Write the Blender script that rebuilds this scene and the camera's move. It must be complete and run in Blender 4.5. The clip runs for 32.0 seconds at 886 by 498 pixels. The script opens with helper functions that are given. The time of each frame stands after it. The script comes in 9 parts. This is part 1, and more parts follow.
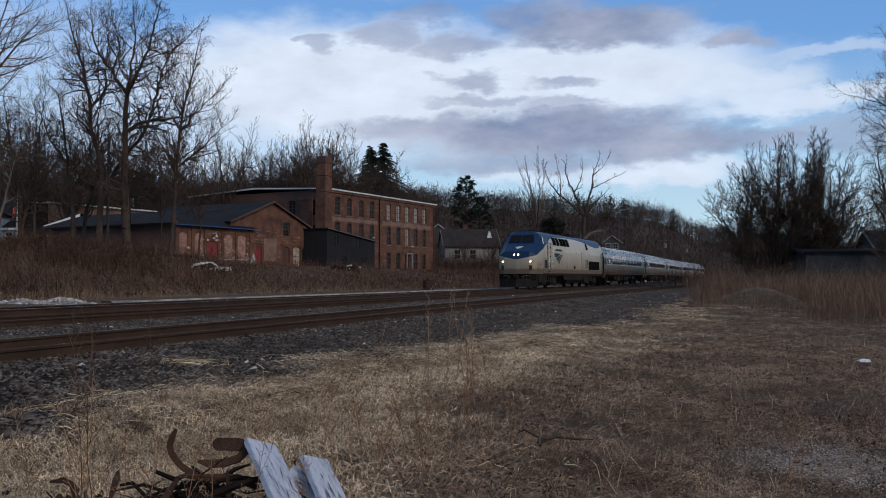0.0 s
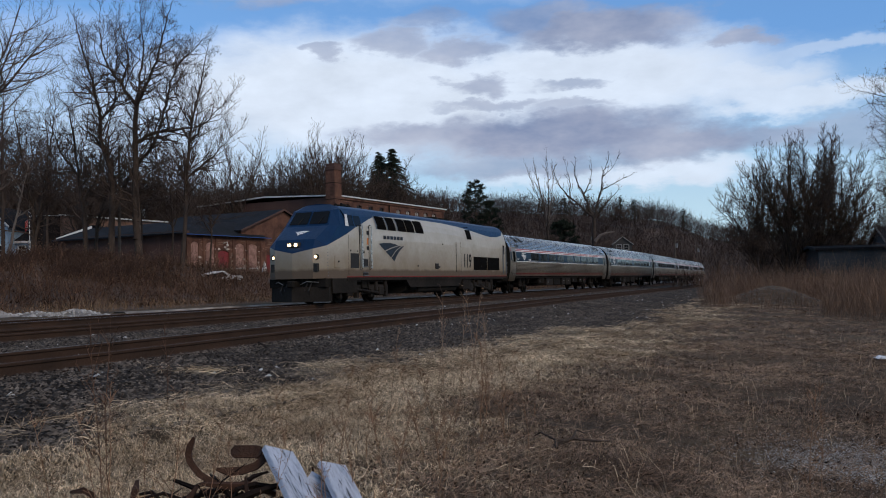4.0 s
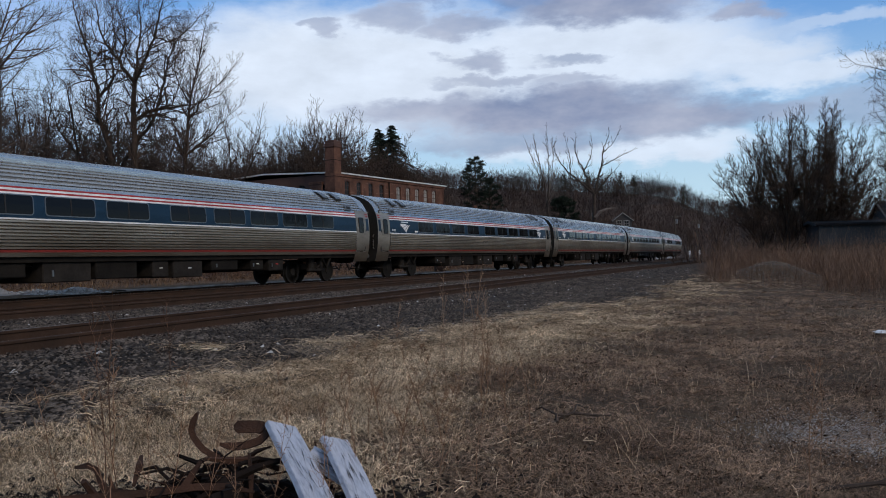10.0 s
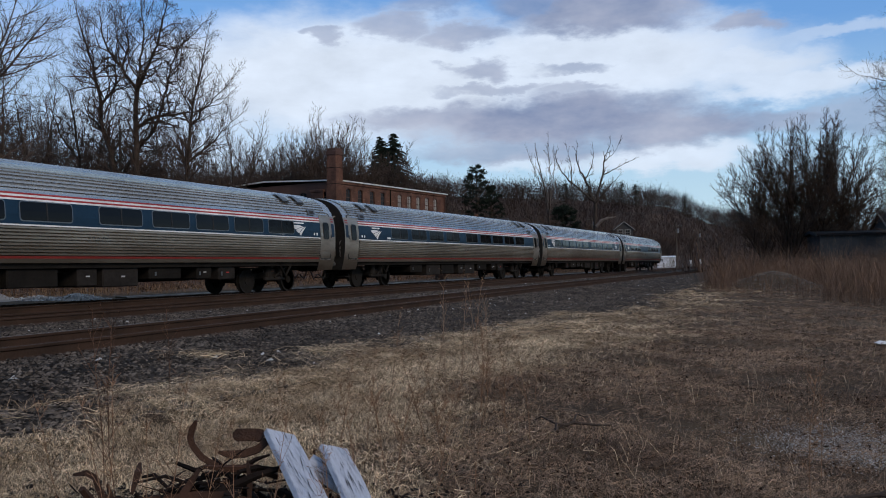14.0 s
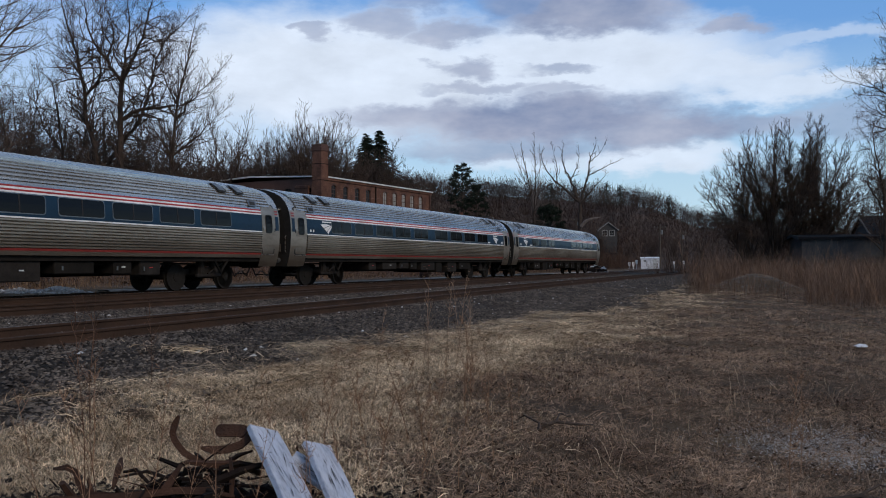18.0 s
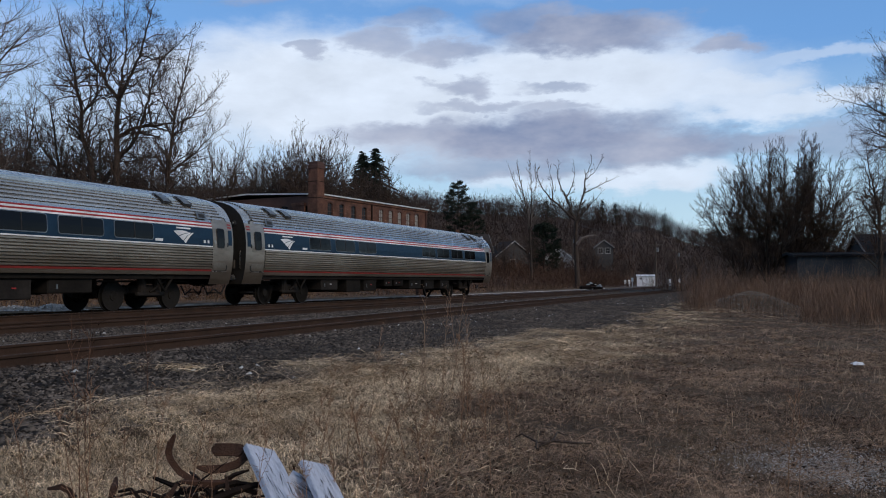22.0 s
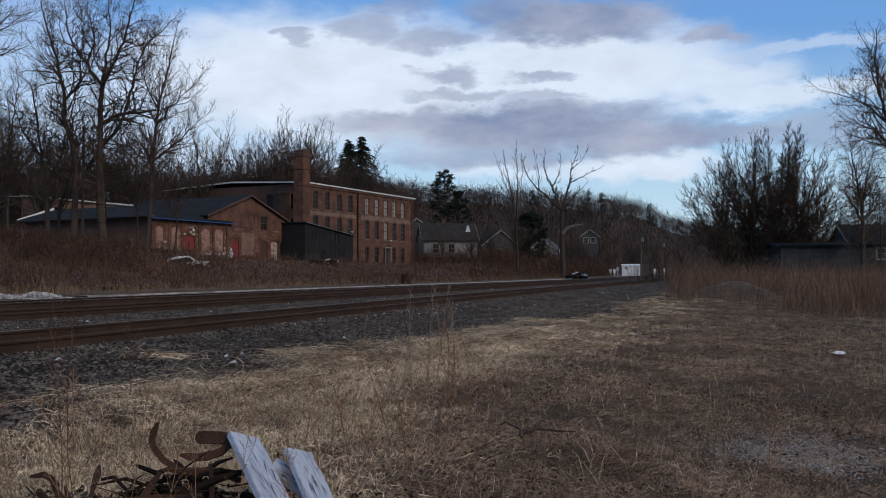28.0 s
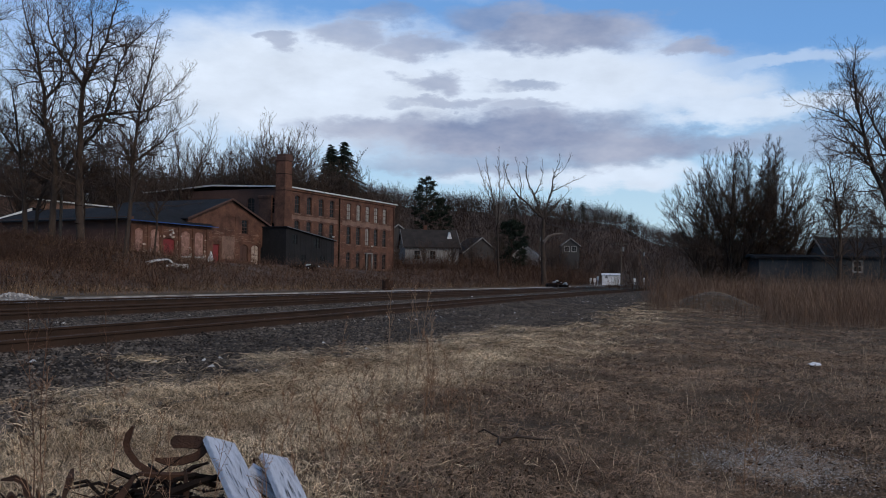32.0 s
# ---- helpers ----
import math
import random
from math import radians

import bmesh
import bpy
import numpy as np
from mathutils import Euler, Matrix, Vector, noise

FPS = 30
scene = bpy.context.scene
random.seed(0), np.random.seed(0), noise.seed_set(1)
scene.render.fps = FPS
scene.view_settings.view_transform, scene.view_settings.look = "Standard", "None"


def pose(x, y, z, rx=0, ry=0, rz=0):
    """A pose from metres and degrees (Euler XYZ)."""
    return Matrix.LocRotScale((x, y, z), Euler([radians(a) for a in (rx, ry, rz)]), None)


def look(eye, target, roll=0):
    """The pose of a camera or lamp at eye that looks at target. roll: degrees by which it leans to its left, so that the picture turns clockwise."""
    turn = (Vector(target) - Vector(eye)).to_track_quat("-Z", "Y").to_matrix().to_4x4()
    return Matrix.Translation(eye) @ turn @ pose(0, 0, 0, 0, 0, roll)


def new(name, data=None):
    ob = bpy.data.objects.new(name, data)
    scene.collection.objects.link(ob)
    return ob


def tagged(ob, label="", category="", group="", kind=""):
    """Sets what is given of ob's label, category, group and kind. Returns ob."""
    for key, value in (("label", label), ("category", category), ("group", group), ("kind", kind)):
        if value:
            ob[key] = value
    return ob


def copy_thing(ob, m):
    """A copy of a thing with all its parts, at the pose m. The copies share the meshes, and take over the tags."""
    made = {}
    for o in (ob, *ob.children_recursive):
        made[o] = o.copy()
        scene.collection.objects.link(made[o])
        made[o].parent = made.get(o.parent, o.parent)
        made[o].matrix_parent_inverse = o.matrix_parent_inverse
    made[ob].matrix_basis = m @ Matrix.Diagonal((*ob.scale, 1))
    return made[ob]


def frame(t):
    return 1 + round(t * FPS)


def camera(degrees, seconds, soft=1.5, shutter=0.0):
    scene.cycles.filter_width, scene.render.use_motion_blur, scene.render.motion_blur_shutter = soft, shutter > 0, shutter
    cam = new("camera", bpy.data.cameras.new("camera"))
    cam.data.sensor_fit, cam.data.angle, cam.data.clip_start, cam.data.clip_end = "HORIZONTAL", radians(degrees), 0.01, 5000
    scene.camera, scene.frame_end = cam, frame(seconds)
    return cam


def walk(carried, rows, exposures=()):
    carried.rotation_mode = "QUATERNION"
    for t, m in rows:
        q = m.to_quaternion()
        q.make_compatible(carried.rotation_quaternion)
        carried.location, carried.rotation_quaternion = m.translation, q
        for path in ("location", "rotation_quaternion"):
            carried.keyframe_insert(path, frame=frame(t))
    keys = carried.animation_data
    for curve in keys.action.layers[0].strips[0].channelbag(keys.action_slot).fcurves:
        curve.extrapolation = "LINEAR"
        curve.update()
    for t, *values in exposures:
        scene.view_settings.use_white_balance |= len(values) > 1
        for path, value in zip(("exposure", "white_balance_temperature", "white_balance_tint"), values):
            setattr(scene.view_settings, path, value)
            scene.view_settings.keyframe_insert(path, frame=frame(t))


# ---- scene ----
cam = camera(55.66, 32.0, soft=1.0)

# hand-held: one standing place, small turns
PATH = [
    (0.0, pose(0.023, 0, 0.909, 91.912, -0.015, 0.000)),
    (0.5, pose(0.022, 0, 0.910, 91.765, 0.349, 0.282)),
    (1.0, pose(0.022, 0, 0.906, 91.336, -0.009, 0.332)),
    (1.5, pose(0.010, 0, 0.907, 90.799, 0.166, 0.561)),
    (2.0, pose(0.013, 0, 0.901, 90.860, 0.706, 1.239)),
    (2.5, pose(0.001, 0, 0.904, 91.380, 0.670, 1.462)),
    (3.0, pose(0.006, 0, 0.903, 91.737, 0.942, 0.975)),
    (3.5, pose(0.005, 0, 0.904, 91.980, 1.020, 0.613)),
    (5.5, pose(0.005, 0, 0.901, 92.739, 1.212, 1.804)),
    (6.0, pose(0.002, 0, 0.900, 92.581, 0.948, 1.956)),
    (6.5, pose(0.004, 0, 0.901, 92.251, 1.070, 2.021)),
    (7.0, pose(-0.002, 0, 0.902, 91.909, 1.176, 2.029)),
    (7.5, pose(-0.002, 0, 0.900, 91.488, 1.234, 1.614)),
    (8.0, pose(-0.001, 0, 0.897, 91.042, 1.032, 1.013)),
    (8.5, pose(0.003, 0, 0.896, 90.803, 1.068, 0.760)),
    (9.0, pose(-0.001, 0, 0.898, 90.921, 1.288, 0.848)),
    (9.5, pose(0.003, 0, 0.899, 90.990, 1.487, 0.805)),
    (10.0, pose(0.000, 0, 0.897, 90.662, 1.323, 0.762)),
    (10.5, pose(0.002, 0, 0.897, 90.330, 1.330, 0.775)),
    (11.0, pose(-0.000, 0, 0.898, 90.260, 1.145, 0.802)),
    (11.5, pose(0.000, 0, 0.901, 90.275, 1.168, 0.752)),
    (12.0, pose(0.002, 0, 0.897, 90.474, 1.330, 0.864)),
    (12.5, pose(0.002, 0, 0.898, 90.573, 1.526, 0.915)),
    (13.0, pose(0.003, 0, 0.898, 90.341, 1.561, 0.886)),
    (13.5, pose(0.005, 0, 0.899, 90.855, 1.313, 0.857)),
    (15.5, pose(0.003, 0, 0.902, 91.476, 0.537, 0.608)),
    (16.0, pose(0.007, 0, 0.901, 91.087, 0.503, 0.354)),
    (16.5, pose(0.008, 0, 0.898, 91.022, 0.539, 0.252)),
    (17.0, pose(0.001, 0, 0.901, 90.995, 0.273, -0.013)),
    (17.5, pose(0.000, 0, 0.898, 90.975, 0.220, -0.185)),
    (18.0, pose(-0.005, 0, 0.900, 91.070, 0.226, -0.240)),
    (18.5, pose(-0.001, 0, 0.899, 91.289, 0.121, -0.283)),
    (19.0, pose(-0.004, 0, 0.899, 91.398, 0.018, -0.292)),
    (19.5, pose(-0.007, 0, 0.900, 91.207, 0.089, -0.231)),
    (20.0, pose(-0.004, 0, 0.900, 91.001, 0.287, -0.186)),
    (20.5, pose(0.002, 0, 0.899, 91.166, 0.340, -0.181)),
    (21.0, pose(-0.004, 0, 0.899, 91.580, 0.291, -0.169)),
    (21.5, pose(-0.008, 0, 0.900, 92.032, 0.181, -0.345)),
    (22.0, pose(-0.014, 0, 0.903, 92.265, 0.205, -0.517)),
    (22.5, pose(-0.013, 0, 0.902, 92.298, 0.227, -0.341)),
    (23.0, pose(-0.010, 0, 0.899, 92.092, 0.420, 0.044)),
    (23.5, pose(-0.009, 0, 0.897, 91.915, 0.602, 0.012)),
    (24.0, pose(-0.007, 0, 0.903, 91.717, 0.606, -0.344)),
    (24.5, pose(-0.009, 0, 0.900, 91.526, 0.543, -0.531)),
    (26.5, pose(-0.013, 0, 0.899, 92.287, 0.117, -0.685)),
    (27.0, pose(-0.011, 0, 0.898, 92.370, -0.160, -1.085)),
    (27.5, pose(-0.010, 0, 0.899, 91.915, -0.122, -1.354)),
    (28.0, pose(-0.007, 0, 0.899, 91.512, 0.039, -1.474)),
    (28.5, pose(-0.001, 0, 0.899, 90.883, 0.128, -1.284)),
    (29.0, pose(-0.002, 0, 0.897, 90.793, 0.130, -1.411)),
    (29.5, pose(-0.008, 0, 0.895, 90.966, -0.373, -1.662)),
    (30.0, pose(-0.006, 0, 0.898, 90.933, -0.786, -1.899)),
    (30.5, pose(0.002, 0, 0.897, 91.435, -0.752, -2.407)),
    (31.0, pose(0.003, 0, 0.901, 91.981, -0.446, -2.604)),
    (31.5, pose(0.001, 0, 0.898, 92.117, -0.559, -2.719)),
    (32.0, pose(-0.002, 0, 0.898, 91.979, -0.776, -2.773)),
]
walk(cam, PATH)

# ---- sky, sun ----
SUN_AZ, SUN_EL = 140.0, 30.0      # degrees clockwise from +y, above the horizon
world = bpy.data.worlds.new("sky")
scene.world = world
world.use_nodes = True


def sky_nodes():
    nt = world.node_tree
    nt.nodes.clear()
    N, Lk = nt.nodes.new, nt.links.new

    def math_node(op, a, b=None, c=None, clamp=False):
        n = N("ShaderNodeMath")
        n.operation, n.use_clamp = op, clamp
        for i, v in enumerate((a, b, c)):
            if v is None:
                continue
            if isinstance(v, (int, float)):
                n.inputs[i].default_value = v
            else:
                Lk(v, n.inputs[i])
        return n.outputs[0]

    def mix(fac, a, b):
        n = N("ShaderNodeMix")
        n.data_type = "RGBA"
        for i, v in ((0, fac), (6, a), (7, b)):
            if isinstance(v, (int, float)):
                n.inputs[i].default_value = v
            elif isinstance(v, tuple):
                n.inputs[i].default_value = (*v, 1)
            else:
                Lk(v, n.inputs[i])
        return n.outputs[2]

    tc = N("ShaderNodeTexCoord")
    sep = N("ShaderNodeSeparateXYZ")
    Lk(tc.outputs["Generated"], sep.inputs[0])
    az = math_node("MULTIPLY", math_node("ARCTAN2", sep.outputs[0], sep.outputs[1]), 57.2958)
    el = math_node("MULTIPLY", math_node("ARCSINE", sep.outputs[2]), 57.2958)
    flat = N("ShaderNodeCombineXYZ")
    Lk(math_node("MULTIPLY", az, 0.45), flat.inputs[0])
    Lk(el, flat.inputs[1])

    def noise_tex(scale, detail, rough=0.55, seed=0.0):
        n = N("ShaderNodeTexNoise")
        n.inputs["Scale"].default_value = scale
        n.inputs["Detail"].default_value = detail
        n.inputs["Roughness"].default_value = rough
        off = N("ShaderNodeVectorMath")
        off.operation = "ADD"
        Lk(flat.outputs[0], off.inputs[0])
        off.inputs[1].default_value = (seed, seed * 1.7, 0)
        Lk(off.outputs[0], n.inputs["Vector"])
        return n.outputs["Fac"]

    n1, n2, n3 = noise_tex(0.45, 6, 0.6, 3.0), noise_tex(0.5, 6, 0.6, 21.0), noise_tex(0.16, 4, 0.55, 40.0)
    warp_a = math_node("MULTIPLY_ADD", math_node("SUBTRACT", n1, 0.5), 7.0, az)
    warp_e = math_node("MULTIPLY_ADD", math_node("SUBTRACT", n2, 0.5), 3.2, el)

    def blob(a, e, ra, re, weight):
        da = math_node("DIVIDE", math_node("SUBTRACT", warp_a, a), ra)
        de = math_node("DIVIDE", math_node("SUBTRACT", warp_e, e), re)
        d = math_node("ADD", math_node("MULTIPLY", da, da), math_node("MULTIPLY", de, de))
        m = N("ShaderNodeMapRange")
        m.interpolation_type = "SMOOTHSTEP"
        Lk(d, m.inputs[0])
        m.inputs[1].default_value, m.inputs[2].default_value = 1.6, 0.2
        m.inputs[3].default_value, m.inputs[4].default_value = 0.0, weight
        return m.outputs[0]

    def union(blobs):
        out = blob(*blobs[0])
        for b in blobs[1:]:
            out = math_node("MAXIMUM", out, blob(*b))
        return out

    white = union([(-6, 12.6, 16, 4.4, 1.0), (9, 13.2, 13, 3.4, 0.97), (17.5, 12.4, 7, 1.6, 0.9), (22.5, 13.8, 8.5, 0.55, 0.45), (22.5, 11.2, 7.5, 1.0, 0.85),
                   (14.2, 6.9, 6.5, 0.9, 0.9), (7.0, 6.9, 5, 0.8, 0.7), (-18, 10, 9, 4.5, 0.55), (-11, 8.0, 7, 2.4, 0.35), (-26, 13, 7, 4, 0.35), (0, 21, 40, 2.2, 0.25)])
    dark = union([(0.5, 10.0, 7.5, 1.0, 0.85), (6.5, 9.6, 10.5, 1.75, 1.0), (14.5, 8.9, 6.8, 1.45, 0.95), (20.3, 9.0, 4.4, 0.95, 0.75), (25.0, 8.9, 4.5, 1.1, 0.55), (4.5, 7.8, 6.5, 0.9, 0.7), (-5.3, 10.1, 2.2, 0.4, 0.55),
                  (2.1, 13.2, 2.2, 0.7, 0.7), (0.6, 13.5, 1.4, 0.45, 0.5), (8.3, 13.1, 2.8, 0.42, 0.55), (2.6, 11.9, 4.2, 0.42, 0.6), (8.6, 11.5, 3.4, 0.5, 0.6), (-3.9, 16.2, 2.4, 0.8, 0.65),
                  (0.4, 15.6, 3.0, 0.75, 0.7), (-1.6, 17.4, 2.8, 0.7, 0.5), (10.4, 16.5, 6.6, 1.35, 0.95), (6.6, 17.4, 4.0, 1.0, 0.7), (19.2, 15.2, 2.4, 0.5, 0.8), (-8.2, 15.6, 1.3, 0.45, 0.6), (-13, 19.5, 6, 1.2, 0.6), (14, 20.5, 10, 1.2, 0.5)])
    elsewhere = N("ShaderNodeMapRange")           # broken cloud over the rest of the sky
    Lk(n3, elsewhere.inputs[0])
    elsewhere.inputs[1].default_value, elsewhere.inputs[2].default_value = 0.45, 0.62
    high = N("ShaderNodeMapRange")
    Lk(el, high.inputs[0])
    high.inputs[1].default_value, high.inputs[2].default_value = 19.0, 32.0
    white = math_node("MAXIMUM", white, math_node("MULTIPLY", math_node("MULTIPLY", elsewhere.outputs[0], high.outputs[0]), 0.6))

    sky = N("ShaderNodeTexSky")
    sky.sky_type, sky.sun_disc = "NISHITA", False
    sky.sun_elevation, sky.sun_rotation = radians(SUN_EL), radians(SUN_AZ)
    sky.air_density, sky.dust_density, sky.ozone_density = 1.0, 0.6, 2.0
    gain = N("ShaderNodeVectorMath")
    gain.operation = "SCALE"
    Lk(sky.outputs[0], gain.inputs[0])
    gain.inputs[3].default_value = 0.15
    zen = N("ShaderNodeMapRange")
    Lk(el, zen.inputs[0])
    zen.inputs[1].default_value, zen.inputs[2].default_value = 16.0, 40.0
    deep = mix(zen.outputs[0], (0.10, 0.32, 0.76), (0.16, 0.27, 0.44))
    clear = mix(0.62, gain.outputs[0], deep)
    haze = N("ShaderNodeMapRange")
    Lk(el, haze.inputs[0])
    haze.inputs[1].default_value, haze.inputs[2].default_value = 15.0, 3.0
    clear = mix(math_node("MULTIPLY", haze.outputs[0], 0.85), clear, (0.56, 0.76, 0.86))
    fluff = math_node("MULTIPLY_ADD", n1, 0.34, 0.66)
    bright = N("ShaderNodeVectorMath")
    bright.operation = "SCALE"
    bright.inputs[0].default_value = (0.86, 0.97, 1.14)
    Lk(fluff, bright.inputs[3])
    col = mix(white, clear, bright.outputs[0])
    fold = noise_tex(0.22, 5, 0.6, 63.0)           # lit folds inside the grey cloud
    lit = N("ShaderNodeMapRange")
    Lk(fold, lit.inputs[0])
    lit.inputs[1].default_value, lit.inputs[2].default_value = 0.36, 0.68
    shade = mix(lit.outputs[0], (0.18, 0.245, 0.415), (0.44, 0.475, 0.605))
    col = mix(dark, col, shade)
    bg, out = N("ShaderNodeBackground"), N("ShaderNodeOutputWorld")
    Lk(col, bg.inputs[0])
    bg.inputs[1].default_value = 1.0
    Lk(bg.outputs[0], out.inputs[0])


sky_nodes()
sun = new("sun", bpy.data.lights.new("sun", "SUN"))
sun.data.energy, sun.data.angle, sun.data.color = 1.35, radians(16), (1.0, 0.79, 0.58)
_a, _e = radians(SUN_AZ), radians(SUN_EL)
sun.matrix_basis = look((0, 0, 60), (-math.sin(_a) * math.cos(_e), -math.cos(_a) * math.cos(_e), 60 - math.sin(_e)))
scene.view_settings.exposure = 0.0

# ---- materials ----
def mat(name, col, rough=0.8, metal=0.0, col2=None, scale=3.0, fine=40.0, bump=0.15, fine_mix=0.3, stretch=(1, 1, 1), spread=0.0,
        grime=None, grime_range=(0.0, 1.0), grime_scale=1.2, island=0.0, spec=0.5, band=None):
    """A worn surface: two colours mixed by coarse noise, fine grain, relief; spread varies alike objects."""
    m = bpy.data.materials.new(name)
    m.use_nodes = True
    nt = m.node_tree
    N, Lk = nt.nodes.new, nt.links.new
    bsdf = nt.nodes["Principled BSDF"]
    bsdf.inputs["Roughness"].default_value, bsdf.inputs["Metallic"].default_value = rough, metal
    bsdf.inputs["Specular IOR Level"].default_value = spec
    tc, mp = N("ShaderNodeTexCoord"), N("ShaderNodeMapping")
    mp.inputs["Scale"].default_value = stretch
    Lk(tc.outputs["Object"], mp.inputs[0])

    def nz(s, d=5, r=0.6):
        n = N("ShaderNodeTexNoise")
        n.inputs["Scale"].default_value, n.inputs["Detail"].default_value, n.inputs["Roughness"].default_value = s, d, r
        Lk(mp.outputs[0], n.inputs["Vector"])
        return n.outputs["Fac"]

    def mix(f, a, b, mode="MIX"):
        n = N("ShaderNodeMix")
        n.data_type, n.blend_type = "RGBA", mode
        for i, v in ((0, f), (6, a), (7, b)):
            if isinstance(v, (int, float)):
                n.inputs[i].default_value = v
            elif isinstance(v, tuple):
                n.inputs[i].default_value = (*v, 1)
            else:
                Lk(v, n.inputs[i])
        return n.outputs[2]

    def ramp(v, lo, hi, a=0.0, b=1.0):
        n = N("ShaderNodeMapRange")
        Lk(v, n.inputs[0])
        n.inputs[1].default_value, n.inputs[2].default_value, n.inputs[3].default_value, n.inputs[4].default_value = lo, hi, a, b
        return n.outputs[0]

    if col2 is None:
        col2 = tuple(c * 0.72 for c in col)
    coarse, grain = nz(scale), nz(fine, 3, 0.7)
    c = mix(ramp(coarse, 0.35, 0.65), col, col2)
    dark = tuple(v * 0.45 for v in col2)
    c = mix(ramp(grain, 0.45, 0.75, 0.0, fine_mix), c, dark)
    if grime:
        sep = N("ShaderNodeSeparateXYZ")
        Lk(tc.outputs["Object"], sep.inputs[0])
        wob = N("ShaderNodeMath")
        wob.operation = "MULTIPLY_ADD"
        Lk(nz(grime_scale), wob.inputs[0])
        wob.inputs[1].default_value = (grime_range[1] - grime_range[0]) * 1.2
        Lk(sep.outputs[2], wob.inputs[2])
        c = mix(ramp(wob.outputs[0], grime_range[1] + 0.6 * (grime_range[1] - grime_range[0]), grime_range[0] + 0.6 * (grime_range[1] - grime_range[0]), 0.0, 0.85), c, grime)
    if band:                                                   # a dark splashed strip below a height, its edge uneven
        sep2, low = N("ShaderNodeSeparateXYZ"), N("ShaderNodeMath")
        Lk(tc.outputs["Object"], sep2.inputs[0])
        low.operation = "MULTIPLY_ADD"
        Lk(nz(grime_scale * 2), low.inputs[0])
        low.inputs[1].default_value = 0.22
        Lk(sep2.outputs[2], low.inputs[2])
        c = mix(ramp(low.outputs[0], band[0] + 0.2, band[0] + 0.08, 0.0, 0.9), c, band[1])
    if spread or island:
        inf = N("ShaderNodeNewGeometry" if island else "ShaderNodeObjectInfo")
        rnd = inf.outputs["Random Per Island" if island else "Random"]
        hs = N("ShaderNodeHueSaturation")
        Lk(ramp(rnd, 0, 1, 1 - (spread or island), 1 + (spread or island)), hs.inputs["Value"])
        Lk(c, hs.inputs["Color"])
        c = hs.outputs[0]
    Lk(c, bsdf.inputs["Base Color"])
    Lk(ramp(grain, 0.2, 0.8, max(0.02, rough - 0.12), min(1, rough + 0.12)), bsdf.inputs["Roughness"])
    if bump:
        b = N("ShaderNodeBump")
        b.inputs["Strength"].default_value, b.inputs["Distance"].default_value = bump, 0.02
        Lk(grain, b.inputs["Height"])
        Lk(b.outputs[0], bsdf.inputs["Normal"])
    return m


def glow(name, col, strength):
    m = bpy.data.materials.new(name)
    m.use_nodes = True
    b = m.node_tree.nodes["Principled BSDF"]
    b.inputs["Base Color"].default_value = (*col, 1)
    b.inputs["Emission Color"].default_value, b.inputs["Emission Strength"].default_value = (*col, 1), strength
    return m


M = {}
M["ballast"] = mat("ballast", (0.044, 0.036, 0.030), 0.95, col2=(0.024, 0.020, 0.017), scale=0.5, fine=26, bump=1.0, fine_mix=0.8, spec=0.15)
M["stone"] = mat("ballast_stone", (0.125, 0.103, 0.085), 0.95, col2=(0.044, 0.035, 0.029), scale=2, fine=30, island=0.9, spec=0.1)
M["pale_stone"] = mat("pale_stone", (0.55, 0.54, 0.52), 0.8, scale=4, fine=30, island=0.3)
M["grit"] = mat("pale_grit", (0.42, 0.40, 0.38), 0.85, scale=4, fine=30, island=0.5)
M["rubble"] = mat("dull_rubble", (0.20, 0.18, 0.155), 0.95, col2=(0.075, 0.065, 0.055), scale=4, fine=30, island=0.5, spec=0.1)
M["rail"] = mat("rusted_rail", (0.050, 0.028, 0.018), 0.85, col2=(0.030, 0.018, 0.012), scale=1.5, fine=25, bump=0.3, spec=0.2)
M["rail_dull"] = mat("dull_railhead", (0.16, 0.145, 0.135), 0.45, 0.5, scale=2, fine=20, bump=0.05, fine_mix=0.4)
M["rail_top"] = mat("polished_railhead", (0.42, 0.43, 0.45), 0.28, 0.9, scale=2, fine=20, bump=0.05, fine_mix=0.2)
M["tie"] = mat("creosote_tie", (0.045, 0.033, 0.024), 0.9, col2=(0.03, 0.022, 0.018), scale=3, fine=12, stretch=(1, 8, 8), spread=0.3)
M["silver"] = mat("stainless_steel", (0.63, 0.59, 0.54), 0.28, 0.88, col2=(0.43, 0.39, 0.35), scale=0.7, fine=8, bump=0.03, fine_mix=0.25, stretch=(0.4, 1, 1))
M["silver_low"] = mat("dirty_stainless", (0.46, 0.395, 0.32), 0.42, 0.68, col2=(0.28, 0.232, 0.18), scale=0.8, fine=8, bump=0.04, fine_mix=0.35, stretch=(0.3, 1, 1), grime=(0.10, 0.073, 0.05), grime_range=(0.9, 1.8))
M["door_steel"] = mat("dirty_door_steel", (0.40, 0.355, 0.295), 0.42, 0.6, col2=(0.27, 0.235, 0.19), scale=1.5, fine=9, bump=0.04, fine_mix=0.35, grime=(0.11, 0.085, 0.06), grime_range=(1.0, 2.4))
M["end_grey"] = mat("dirty_end_steel", (0.021, 0.019, 0.017), 0.8, col2=(0.015, 0.0135, 0.012), scale=1.2, fine=9, spec=0.2)
M["end_dark"] = mat("gangway_rubber", (0.014, 0.013, 0.012), 0.85, scale=1.5, fine=9, spec=0.2)
M["skirt_grey"] = mat("grey_skirt_plate", (0.075, 0.066, 0.056), 0.85, col2=(0.045, 0.039, 0.033), scale=1.5, fine=9, spec=0.2)
